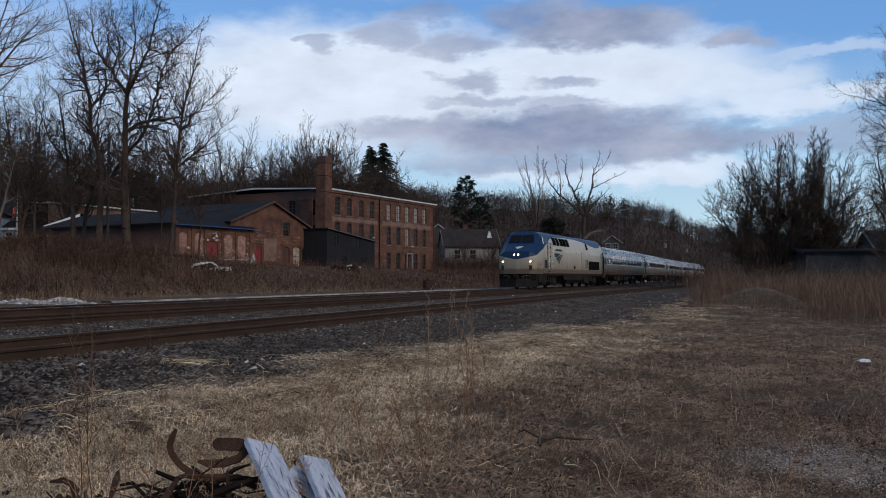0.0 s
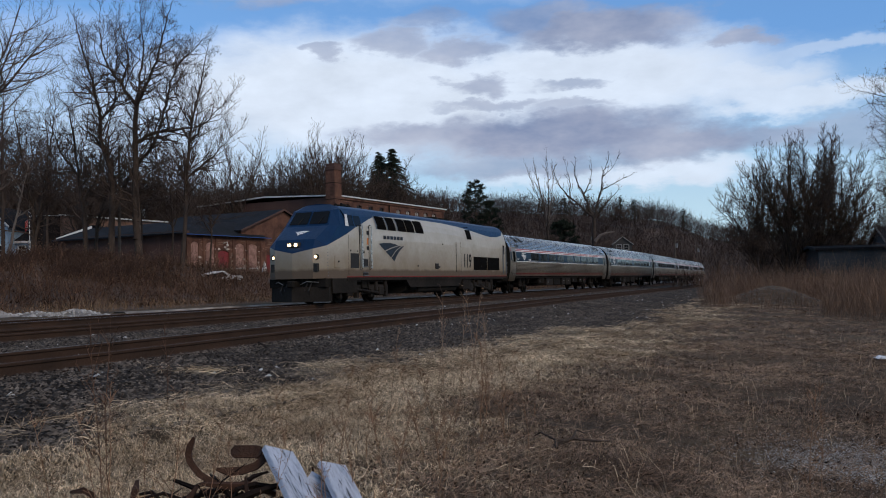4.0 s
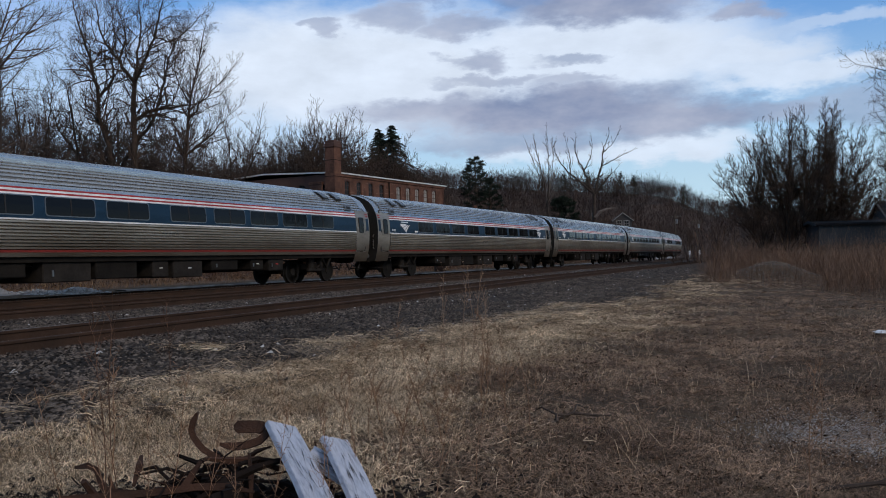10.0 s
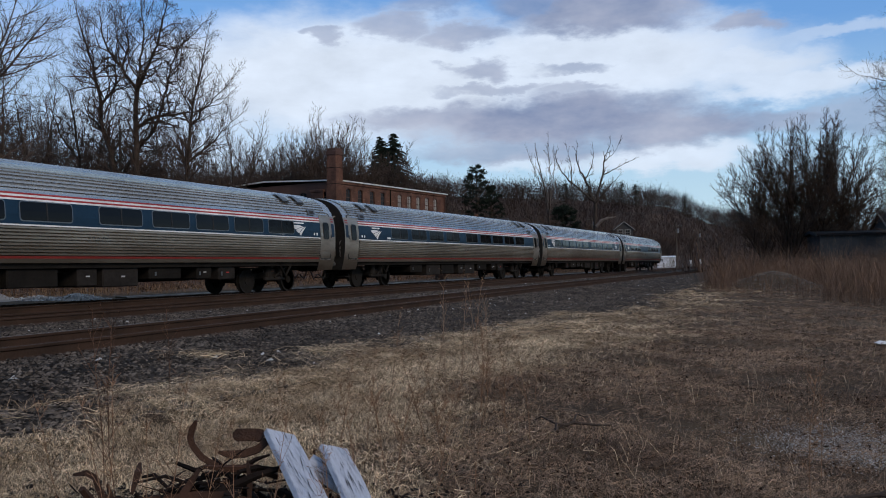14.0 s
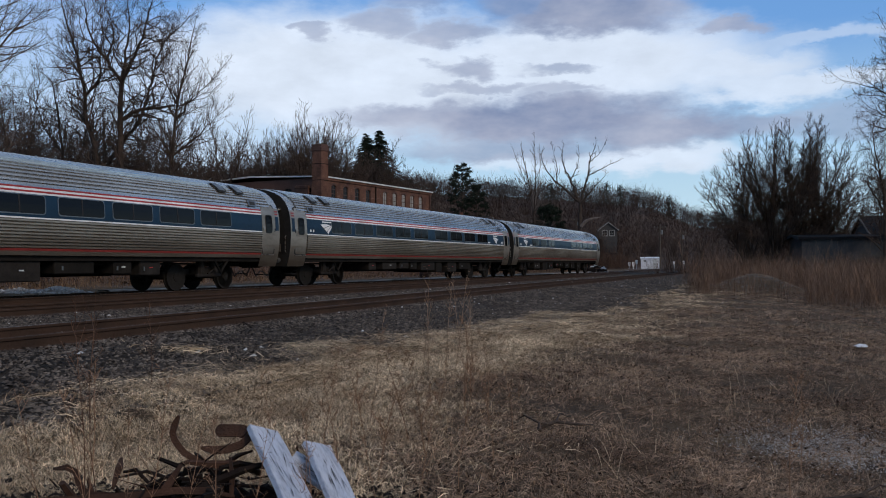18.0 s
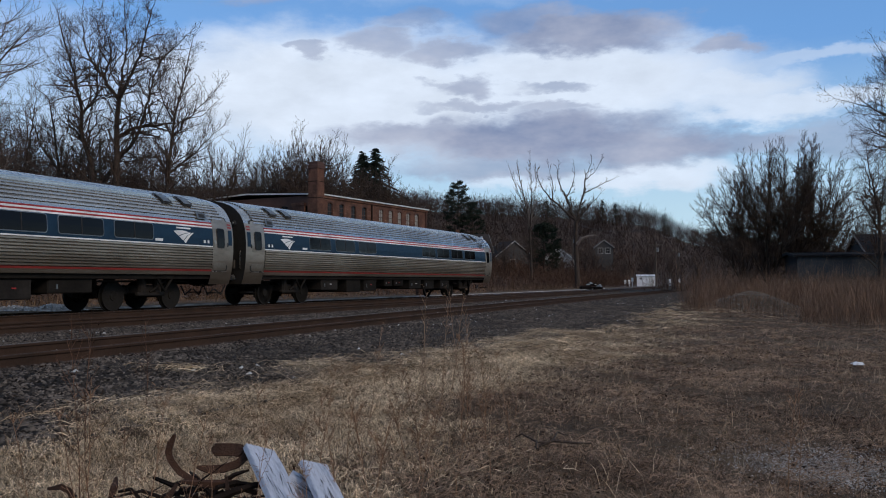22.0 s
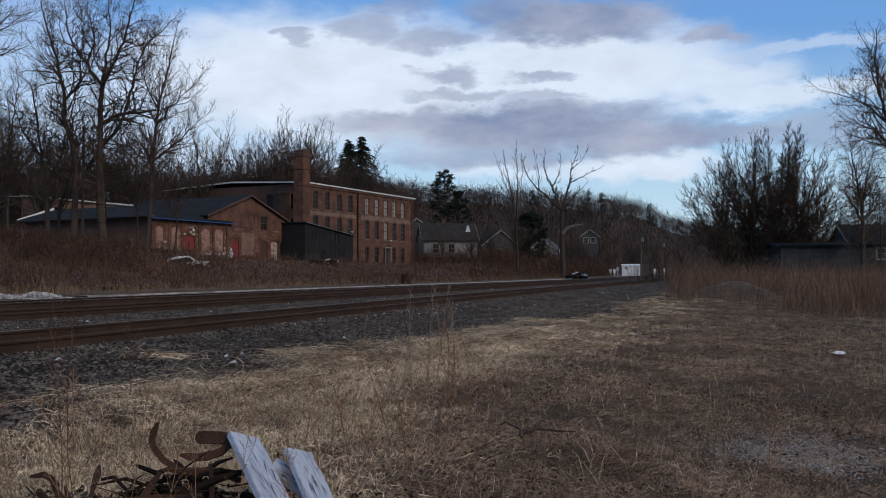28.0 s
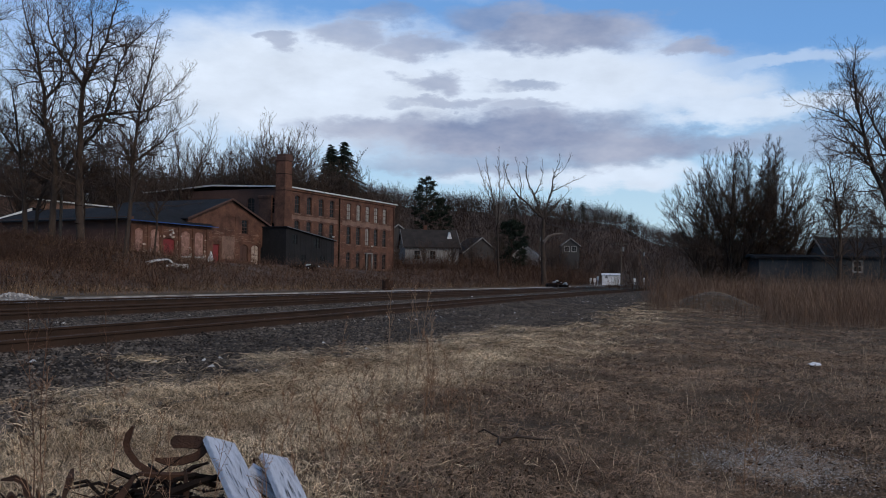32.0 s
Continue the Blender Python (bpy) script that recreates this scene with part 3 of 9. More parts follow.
# ---- ground ----
def ground():
    xs = np.concatenate([np.linspace(-900, -240, 20)[:-1], np.linspace(-240, -90, 51)[:-1], np.linspace(-90, 70, 161)[:-1], np.linspace(70, 240, 58)[:-1], np.linspace(240, 900, 20)])
    ys = np.concatenate([np.linspace(-700, -12, 20)[:-1], np.linspace(-12, 70, 120)[:-1], np.linspace(70, 400, 114)[:-1], np.linspace(400, 1500, 20)])
    gx, gy = np.meshgrid(xs, ys)
    v = np.stack([gx.ravel(), gy.ravel(), ground_z(gx.ravel(), gy.ravel())], 1)
    nx, ny = len(xs), len(ys)
    i = (np.arange(ny - 1)[:, None] * nx + np.arange(nx - 1)[None, :]).ravel()
    f = np.stack([i, i + 1, i + nx + 1, i + nx], 1)
    ob = soup("ground", v, f, M["field"])
    ob.data.materials.append(M["forest_floor"])
    cx, cy = v[f].mean(1)[:, 0], v[f].mean(1)[:, 1]
    s, u = su(cx, cy)
    far = (u < -8.5) | (np.hypot(cx, cy) > 150)
    ob.data.polygons.foreach_set("material_index", far.astype(np.int32))
    ob.data.polygons.foreach_set("use_smooth", [True] * len(f))
    return tagged(ob, "dry winter field and leaf-littered slope round the tracks", "ground", kind="structure")


def ribbon(name, s0, s1, step, ua, ub, rows, lift, material, label, category):
    """A sheet along the line between two offsets, slightly above the ground."""
    S = np.arange(s0, s1 + step, step)
    v = []
    for s in S:
        a, b = ua(s), ub(s)
        for k in range(rows + 1):
            u = a + (b - a) * k / rows
            x, y, _ = track(s, u)
            z = gz(x, y) + lift(k / rows, s)
            v.append((x, y, z))
    n = rows + 1
    f = [(i * n + k, i * n + k + 1, (i + 1) * n + k + 1, (i + 1) * n + k) for i in range(len(S) - 1) for k in range(rows)]
    ob = soup(name, np.array(v), np.array(f), material)
    ob.data.polygons.foreach_set("use_smooth", [True] * len(f))
    return tagged(ob, label, category, kind="structure")


ground()
ribbon("track_bed", -120, 186, 1.5, lambda s: -2.4, lambda s: float(bed_u(s)) + 0.7 * noise.noise((s * 0.35, 0.0, 0.0)) + 0.3 * noise.noise((s * 1.7, 2.0, 0.0)), 24,
       lambda k, s: 0.05 + 0.015 * noise.noise((s * 0.9, k * 9, 3.0)) - (0.10 if k in (0.0, 1.0) else 0.0), M["ballast"], "dark grey crushed stone bed under the tracks", "ballast")
ribbon("gravel_road", 5, 92, 2.0, lambda s: -3.7 - 1.1 * max(0.0, noise.noise((s * 0.13, 5.0, 0.0))) - 0.35 * abs(noise.noise((s * 0.5, 2.0, 0.0))), lambda s: -3.55 + 0.45 * noise.noise((s * 0.4, 9.0, 0.0)), 6,
       lambda k, s: 0.05 - (0.10 if k in (0.0, 1.0) else 0.0), M["concrete"], "pale gravel service road beyond the far track", "road")


# ---- tracks ----
RAIL = [(-0.07, -0.186), (-0.07, -0.172), (-0.018, -0.150), (-0.009, -0.135), (-0.009, -0.048), (-0.034, -0.038), (-0.037, -0.010), (-0.030, -0.001),
        (0.030, -0.001), (0.037, -0.010), (0.034, -0.038), (0.009, -0.048), (0.009, -0.135), (0.018, -0.150), (0.07, -0.172), (0.07, -0.186)]


def rail_shape(off, side, s0, s1, step, outline):
    n, v, S = len(outline), [], np.arange(s0, s1 + step, step)
    for s in S:
        for p, q in outline:
            x, y, _ = track(s, off(s) + side * 0.7525 + p)
            v.append((x, y, q))
    f = [(i * n + k, i * n + (k + 1) % n, (i + 1) * n + (k + 1) % n, (i + 1) * n + k) for i in range(len(S) - 1) for k in range(n)]
    sh = Shape()
    sh.v, sh.f = v, f
    return sh


TIE_MESH = mesh_of("tie", Shape().box(-1.3, -0.115, -0.17, 1.3, 0.115, 0.0, 0.012), M["tie"])
CLIP_MESH = mesh_of("tie_plate", Shape().box(-0.17, -0.09, 0.0, 0.17, 0.09, 0.014).box(-0.13, -0.03, 0.014, -0.09, 0.03, 0.045).box(0.09, -0.03, 0.014, 0.13, 0.03, 0.045), M["rust"])


def line_of_rails(label, off, s0, s1, polished, tie0, tie1, ties, lift=0.0):
    t = thing("railway_track", label, "railway track", pose(0, 0, lift), kind="structure")
    for side in (-1, 1):
        r = part("rail", rail_shape(off, side, s0, s1, 2.0, RAIL), M["rail"], t)
        if polished == "rail_top" or (polished and side < 0):
            part("railhead", rail_shape(off, side, s0, s1, 2.0, [(-0.013, 0.0), (-0.011, 0.003), (0.011, 0.003), (0.013, 0.0)]), M[polished], r, "rail head worn smooth by wheels")
    rng = random.Random(int(s0 * 7 + tie0))
    far = Shape()
    for k in range(int((s1 - s0) / 0.53)):
        s = s0 + 0.53 * k
        x, y, h = track(s, off(s))
        m = pose(x, y, -0.200 - 0.012 * rng.random(), 0, 0, -math.degrees(h) + rng.uniform(-1.2, 1.2))
        if tie0 <= s < tie1:
            piece("tie", TIE_MESH, t, m @ Matrix.Diagonal((rng.uniform(0.97, 1.03), 1, 1, 1)))
            if ties:
                for side in (-1, 1):
                    piece("tie_plate", CLIP_MESH, t, m @ pose(side * 0.7525, 0, 0.001))
        elif s > -60 and s < 160:
            a = len(far.v)
            for p in TIE_MESH.vertices:
                far.v.append(tuple(m @ p.co))
            far.f.extend(tuple(a + i for i in p.vertices) for p in TIE_MESH.polygons)
    tagged(part("ties", far, M["tie"], t), kind="stuff")
    return t


line_of_rails("main track with worn bright rails and dark wooden ties", lambda s: 0.0, -230, 300, "rail_top", -20, 45, False, 0.06)
line_of_rails("rusty siding of old rails between the main tracks", mid_u, -120, 74, False, -25, 30, False)
line_of_rails("near track with rust-brown rails on wooden ties", near_u, -120, 290, "rail_dull", -22, 32, True)

# ---- train ----
def resample(pts, step):
    """Points along an outline at even steps."""
    out = [pts[0]]
    for (a, b), (c, d) in zip(pts, pts[1:]):
        n = max(1, int(round(math.hypot(c - a, d - b) / step)))
        out += [(a + (c - a) * k / n, b + (d - b) * k / n) for k in range(1, n + 1)]
    return out


_ZY = ([0.80, 1.00, 1.25, 1.60, 2.00, 2.35, 2.70, 2.95, 3.15, 3.35, 3.52, 3.66, 3.77, 3.86, 3.90],
       [1.40, 1.47, 1.53, 1.58, 1.60, 1.595, 1.56, 1.50, 1.42, 1.29, 1.12, 0.90, 0.60, 0.30, 0.0])


def coach_y(z):
    return float(np.interp(z, _ZY[0], _ZY[1]))


def skin(z0, z1, grow=0.0, ribs=0, depth=0.034):
    """Outline of the coach side between two heights, fluted if ribs are given."""
    if not ribs:
        n = max(2, int((z1 - z0) / 0.06))
        return [(coach_y(z0 + (z1 - z0) * k / n) + grow, z0 + (z1 - z0) * k / n) for k in range(n + 1)]
    out = []
    for k in range(ribs):
        for a, d in ((0.0, -depth), (0.22, depth), (0.72, depth), (0.94, -depth)):
            z = z0 + (z1 - z0) * (k + a) / ribs
            out.append((coach_y(z) + grow + d, z))
    out.append((coach_y(z1) + grow - depth, z1))
    return out


def roof_outline(ribs=15, depth=0.028):
    """From one shoulder over the top to the other."""
    half = resample([(coach_y(z), z) for z in np.linspace(2.98, 3.90, 60)], 0.03)
    cum = [0]
    for (a, b), (c, d) in zip(half, half[1:]):
        cum.append(cum[-1] + math.hypot(c - a, d - b))
    tot, out = cum[-1], []
    for k in range(ribs):
        for a, e in ((0.0, -depth), (0.25, depth), (0.70, depth), (0.95, -depth)):
            w = (k + a) / ribs * tot
            y, z = np.interp(w, cum, [p[0] for p in half]), np.interp(w, cum, [p[1] for p in half])
            n = Vector((y / 1.6 ** 1.2, max(0.05, (z - 2.4)) / 1.1)).normalized()
            out.append((y + n.x * e, z + n.y * e))
    left = [(-y, z) for y, z in out]
    return out + left[::-1]


def flip(poly):
    return [(-y, z) for y, z in poly]


def wheelset_mesh(r):
    sh = Shape()
    for side in (-1, 1):
        c = side * 0.715
        prof = [(c - side * 0.07, 0.10), (c - side * 0.07, r + 0.028), (c - side * 0.04, r + 0.028), (c - side * 0.035, r), (c + side * 0.065, r - 0.006), (c + side * 0.065, r * 0.84), (c + side * 0.01, r * 0.80), (c + side * 0.02, 0.16), (c + side * 0.09, 0.14), (c + side * 0.09, 0.02)]
        sh.tube([(0, a, 0) for a, _ in prof], [q for _, q in prof], 24)
        for k in range(3):
            w = k * 2.094
            sh.box(math.cos(w) * r * 0.55 - 0.03, c + side * 0.012, math.sin(w) * r * 0.55 - 0.03, math.cos(w) * r * 0.55 + 0.03, c + side * 0.035, math.sin(w) * r * 0.55 + 0.03)
    sh.tube([(0, -0.7, 0), (0, 0.7, 0)], [0.085, 0.085], 10)
    return mesh_of("wheelset", sh, M["wheel"])


WHEEL = {r: wheelset_mesh(r) for r in (0.457, 0.508)}
SPINNING = []       # wheelsets: object, place, radius


def coach_bogie():
    sh = Shape()
    for side in (-1, 1):
        y = side * 0.50
        sh.prism([(-1.75, 0.62), (-1.75, 0.44), (-1.05, 0.36), (-0.55, 0.52), (0.55, 0.52), (1.05, 0.36), (1.75, 0.44), (1.75, 0.62), (0.8, 0.72), (-0.8, 0.72)], "y", y - 0.09, y + 0.09)
        for x in (-1.295, 1.295):
            sh.box(x - 0.19, y - 0.14, 0.27, x + 0.19, y + 0.16, 0.64, 0.03)
            sh.disc((x, y + side * 0.17, 0.457), "y", 0.13, 0.05, 12)
        for x in (-0.35, 0.35):
            sh.tube([(x, side * 1.0, 0.55), (x, side * 1.0, 1.0)], [0.15, 0.15], 10)
        sh.tube([(-0.75, side * 1.12, 0.98), (0.1, side * 1.12, 0.56)], 0.035, 6)
        sh.box(-0.62, side * 1.05 - 0.08, 0.44, 0.62, side * 1.05 + 0.08, 0.56, 0.03)
    sh.box(-0.45, -1.0, 0.50, 0.45, 1.0, 0.78, 0.04)
    return sh


BOGIE_MESH = mesh_of("bogie_frame", coach_bogie(), M["truck"])
HALF = 12.64      # half length of a coach body


def window_shape(x, w, z0, z1, grow, side, rim=0.0):
    """A pane that follows the side's curve; with rim, the frame round it."""
    sh = Shape()

    def sheet(xa, xb, za, zb, g):
        n = 4
        a = [(coach_y(za + (zb - za) * k / n) + g, za + (zb - za) * k / n) for k in range(n + 1)]
        b = [(y - 0.03, z) for y, z in a]
        poly = a + b[::-1]
        sh.prism([(side * y, z) for y, z in poly], "x", xa, xb)
    if rim:
        sheet(x - rim, x + w + rim, z0 - rim, z0, grow)
        sheet(x - rim, x + w + rim, z1, z1 + rim, grow)
        sheet(x - rim, x, z0, z1, grow)
        sheet(x + w, x + w + rim, z0, z1, grow)
    else:
        sheet(x, x + w, z0, z1, grow)
    return sh


def round_pane(x, w, z0, z1, grow, side, r=0.1):
    """A pane with rounded corners that follows the side's curve."""
    v, f = [], []
    zs = [z0, z0 + r * 0.12, z0 + r * 0.4, z0 + r, (z0 + z1) / 2, z1 - r, z1 - r * 0.4, z1 - r * 0.12, z1]
    for z in zs:
        e = max(0.0, r - min(z - z0, z1 - z))
        ins = r - math.sqrt(max(0.0, r * r - e * e))
        y = coach_y(z) + grow
        v += [(x + ins, side * y, z), (x + w - ins, side * y, z), (x + ins, side * (y - 0.03), z), (x + w - ins, side * (y - 0.03), z)]
    for i in range(len(zs) - 1):
        a, b = i * 4, i * 4 + 4
        f += [(a, a + 1, b + 1, b), (a + 2, a, b, b + 2), (a + 1, a + 3, b + 3, b + 1)]
    n = len(v) - 4
    f += [(0, 2, 3, 1), (n, n + 1, n + 3, n + 2)]
    return Shape().add(v, f)


SWEEPS = (((0, 8), (25, 4), (60, 2), (90, 6), (105, 10), (65, 20), (32, 32), (15, 20)), ((35, 35), (70, 22), (112, 11), (122, 12), (93, 28), (65, 56), (50, 46)),
          ((68, 58), (97, 29), (126, 13), (141, 10), (115, 30), (93, 55), (83, 71)))


def coach(label, windows, mirrored, flags, number=""):
    c = thing("passenger_coach", label, "railway coach", group="coaches of the train")
    # stainless shell
    roof = part("roof", Shape().strip(roof_outline(), "x", -HALF + 0.55, HALF - 0.55), M["silver"], c, "fluted stainless steel roof")
    for side in (1, -1):
        fl = (lambda p: p) if side == 1 else flip
        part("letterboard", Shape().strip(fl(skin(2.90, 2.995)), "x", -HALF + 1.15, HALF - 1.15), M["silver"], c)
        part("lower_side", Shape().strip(fl(skin(1.30, 2.06, 0.0, 9)), "x", -HALF + 1.15, HALF - 1.15), M["silver_low"], c, "fluted stainless lower side, dirty towards the sill")
        part("sill", Shape().strip(fl(skin(1.12, 1.235, 0.004)), "x", -HALF + 1.15, HALF - 1.15), M["silver_low"], c)
        part("sill_stripe", Shape().strip(fl(skin(1.235, 1.30, 0.006)), "x", -HALF + 1.15, HALF - 1.15), M["low_red"], c, "dull red stripe")
        part("window_band", Shape().strip(fl(skin(2.10, 2.70, 0.004)), "x", -HALF + 1.15, HALF - 1.15), M["band_blue"], c, "dark blue window band")
        for name, z0, z1, mt in (("band_line", 2.06, 2.10, "band_white"), ("white_line", 2.70, 2.748, "band_white"), ("red_line", 2.748, 2.798, "band_red"), ("white_line", 2.798, 2.852, "band_white"), ("red_line", 2.852, 2.90, "band_red")):
            part(name, Shape().strip(fl(skin(z0, z1, 0.006)), "x", -HALF + 1.15, HALF - 1.15), M[mt], c)
        for x in windows:
            xc = (HALF + 0.25 - x - 1.6) if not mirrored else (-HALF - 0.25 + x)
            w = part("window", round_pane(xc, 1.6, 2.20, 2.672, 0.020, side, 0.08), M["car_glass"], c, "dark tinted window")
            part("window_frame", round_pane(xc - 0.03, 1.66, 2.17, 2.695, 0.014, side, 0.1), M["gasket"], w)
            part("mullion", window_shape(xc + 0.78, 0.04, 2.20, 2.672, 0.025, side), M["rubber"], w)
        # ends with doors
        for e in (-1, 1):
            xa, xb = sorted((e * (HALF - 1.15), e * HALF))
            part("end_panel", Shape().strip(fl(skin(0.80, 3.0, 0.002)), "x", xa, xb), M["silver_low"], c, "plain stainless vestibule panel")
            d0 = HALF - 1.08 if e > 0 else -HALF + 0.36
            door = part("door", round_pane(d0, 0.72, 1.27, 3.10, 0.016, side, 0.10), M["door_steel"], c, "dirty stainless vestibule door")
            part("door_window", round_pane(d0 + 0.17, 0.38, 2.06, 2.70, 0.026, side, 0.09), M["car_glass"], door)
            # black seal, widened towards the coach end to draw the inset door's shadow
            part("door_seal", round_pane(d0 - (0.018 if e > 0 else 0.07), 0.808, 1.25, 3.13, 0.009, side, 0.12), M["rubber"], door)
            part("threshold", Shape().strip(fl(skin(1.22, 1.25, 0.016)), "x", d0 - 0.05, d0 + 0.77), M["silver"], c, "bright door threshold")
            part("window_rim", round_pane(d0 + 0.145, 0.43, 2.035, 2.725, 0.021, side, 0.11), M["rubber"], door)
            part("panel_seam", Shape().strip(fl(skin(0.82, 2.98, 0.004)), "x", *sorted((e * (HALF - 1.15), e * (HALF - 1.135)))), M["rubber"], c)
            for zz, mt in ((2.22, "band_blue"),):
                part("end_patch", Shape().strip(fl(skin(2.15, 2.68, 0.010)), "x", *sorted((e * (HALF - 0.29), e * (HALF - 0.08)))), M[mt], c)
            for z0, z1 in ((2.748, 2.798), (2.852, 2.90)):
                part("end_stripe", Shape().strip(fl(skin(z0, z1, 0.010)), "x", *sorted((e * (HALF - 0.29), e * (HALF - 0.08)))), M["band_red"], c)
            g0 = e * (HALF - 1.7) - (0.3 if e < 0 else 0.1)
            grille = part("vent", window_shape(g0, 0.50, 2.99, 3.21, 0.06, side), M["gasket"], c)
            part("vent_slot", window_shape(g0 + 0.10, 0.30, 3.04, 3.16, 0.07, side), M["rubber"], grille)
            for k in (0, 1):
                h0 = e * (HALF - 2.1 - 1.0 * k)
                part("roof_hatch", Shape().strip(fl([(coach_y(z) + 0.05, z + 0.04) for z in np.linspace(3.36, 3.70, 6)]), "x", h0 - 0.24, h0 + 0.24), M["end_grey"], c, "dark roof hatch")
                part("hatch_lid", Shape().strip(fl([(coach_y(z) + 0.06, z + 0.05) for z in np.linspace(3.42, 3.66, 5)]), "x", h0 - 0.17, h0 + 0.17), M["gasket"], c)
        # markings as plain shapes
        for e in flags:
            xo = e * (HALF - 2.65)
            lg = Shape()
            for q in SWEEPS:
                lg.add([(xo + 0.5 - w / 141, side * (coach_y(2.56 - r / 165) + 0.012), 2.56 - r / 165) for w, r in q], [tuple(range(len(q)))])
            part("emblem", lg, M["band_white"], c, "white swept emblem of three strokes")
            part("marking_bar", Shape().strip(fl(skin(2.60, 2.65, 0.010)), "x", xo - 0.35, xo + 0.35), M["band_white"], c)
            if number:
                cu = bpy.data.curves.new("car_number", "FONT")
                cu.body, cu.size, cu.extrude, cu.align_x, cu.offset = number, 0.19, 0.001, "CENTER", 0.003
                cu.materials.append(M["band_white"])
                tx = new("car_number", cu)
                tx.parent = c
                tx.matrix_basis = pose(xo - e * 1.12, side * (coach_y(2.2) + 0.014), 2.15, 90, 0, 180 if side > 0 else 0)
                tagged(tx, "white painted car number")
            else:
                part("number_bar", Shape().strip(fl(skin(2.16, 2.24, 0.010)), "x", *sorted((xo - e * 1.35, xo - e * 1.0))), M["band_white"], c)
            for k in (0, 1):
                part("notice_disc", Shape().strip(fl(skin(2.18, 2.28, 0.010)), "x", xo + e * (1.05 + 0.2 * k) - 0.05, xo + e * (1.05 + 0.2 * k) + 0.05), M["band_white"], c)
    for side in (1, -1):
        for k in range(5):
            xa = -0.4 + 0.16 * k
            part("number_bar", Shape().strip([(side * y, z) for y, z in skin(1.72, 1.86, 0.032)], "x", xa, xa + 0.09), M["rubber"], c)
    part("floor", Shape().box(-HALF + 0.1, -1.40, 0.98, HALF - 0.1, 1.40, 1.14), M["under"], c)
    for e in (-1, 1):
        xs = (e * (HALF - 0.55), e * (HALF - 0.02))
        prof = [(coach_y(z), z) for z in np.linspace(2.98, 3.90, 14)]
        prof = prof + flip(prof)[::-1]
        part("roof_end", Shape().strip([(y, z - 0.01) for y, z in prof], "x", *sorted(xs)), M["silver"], c, "plain stainless roof end")
        end = [(coach_y(z), z) for z in np.linspace(0.80, 3.90, 30)]
        part("end_wall", Shape().prism([(y * 0.985, z * 0.995) for y, z in end + flip(end)[::-1]], "x", *sorted((e * (HALF - 0.09), e * (HALF - 0.03)))), M["end_grey"], c, "dirty grey end wall")
        dia = Shape()
        for k in range(4):
            xa = e * (HALF - 0.03 + 0.095 * k)
            g = 0.03 if k % 2 else 0.0
            dia.box(min(xa, xa + e * 0.085), -0.62 - g, 0.95, max(xa, xa + e * 0.085), 0.62 + g, 3.25 + g, 0.02)
        part("diaphragm", dia, M["end_dark"], c, "black rubber gangway")
        for k in (-1, 1):
            lampb = part("marker_lamp", Shape().tube([(e * (HALF - 0.03), k * 1.05, 3.02), (e * (HALF + 0.05), k * 1.05, 3.02)], [0.09, 0.07], 12), M["rubber"], c)
            part("lamp_lens", Shape().tube([(e * (HALF + 0.05), k * 1.05, 3.02), (e * (HALF + 0.07), k * 1.05, 3.02)], [0.05, 0.03], 10), M["gasket"], lampb)
            part("socket_box", Shape().box(*sorted((e * (HALF - 0.03), e * (HALF + 0.06)))[:1], k * 1.0 - 0.12, 1.36, max(e * (HALF - 0.03), e * (HALF + 0.06)), k * 1.0 + 0.12, 1.68, 0.02), M["skirt_grey"], c, "grey cable socket")
            part("connector", Shape().tube([(e * (HALF - 0.03), k * 1.0, 1.04), (e * (HALF + 0.12), k * 1.0, 1.04)], [0.10, 0.09], 10), M["gasket"], c)
            part("corner_rail", Shape().tube([(e * (HALF - 0.02), k * 1.36, 1.35), (e * (HALF + 0.05), k * 1.37, 1.4), (e * (HALF + 0.05), k * 1.37, 1.95), (e * (HALF - 0.02), k * 1.36, 2.0)], 0.014, 6), M["silver"], c)
        cp = Shape().tube([(e * (HALF - 0.3), 0, 0.86), (e * (HALF + 0.24), 0, 0.86)], 0.09, 8).box(e * (HALF + 0.1) - 0.12, -0.16, 0.74, e * (HALF + 0.1) + 0.12, 0.16, 0.98, 0.03)
        part("coupler", cp, M["under"], c)
        xa, xb = sorted((e * (HALF - 0.75), e * (HALF - 0.35)))
        for k in (-1, 1):
            part("step", Shape().box(xa, *sorted((k * 1.02, k * 1.36))[:1], 0.48, xb, max(k * 1.02, k * 1.36), 0.52), M["under"], c)
        for k in (-1, 1):
            part("air_hose", Shape().tube([(e * (HALF - 0.2), k * 0.5, 0.75), (e * (HALF + 0.02), k * 0.5, 0.42), (e * (HALF + 0.34), k * 0.48, 0.62)], 0.03, 6), M["rubber"], c)
        b = piece("bogie", BOGIE_MESH, c, pose(e * 9.07, 0, 0))
        for a in (-1.295, 1.295):
            w = piece("wheelset", WHEEL[0.457], c, pose(e * 9.07 + a, 0, 0.457))
            SPINNING.append((w, (e * 9.07 + a, 0, 0.457), 0.457))
        for side in (-1, 1):
            part("bogie_strut", Shape().tube([(e * 9.07 - 0.75, side * 1.36, 1.12), (e * 9.07 - 0.3, side * 1.36, 0.6), (e * 9.07 + 0.15, side * 1.36, 1.12)], 0.05, 6), M["under"], c)
    # equipment boxes under the floor
    rng = random.Random(len(windows) * 5 + int(mirrored))
    x = -6.4
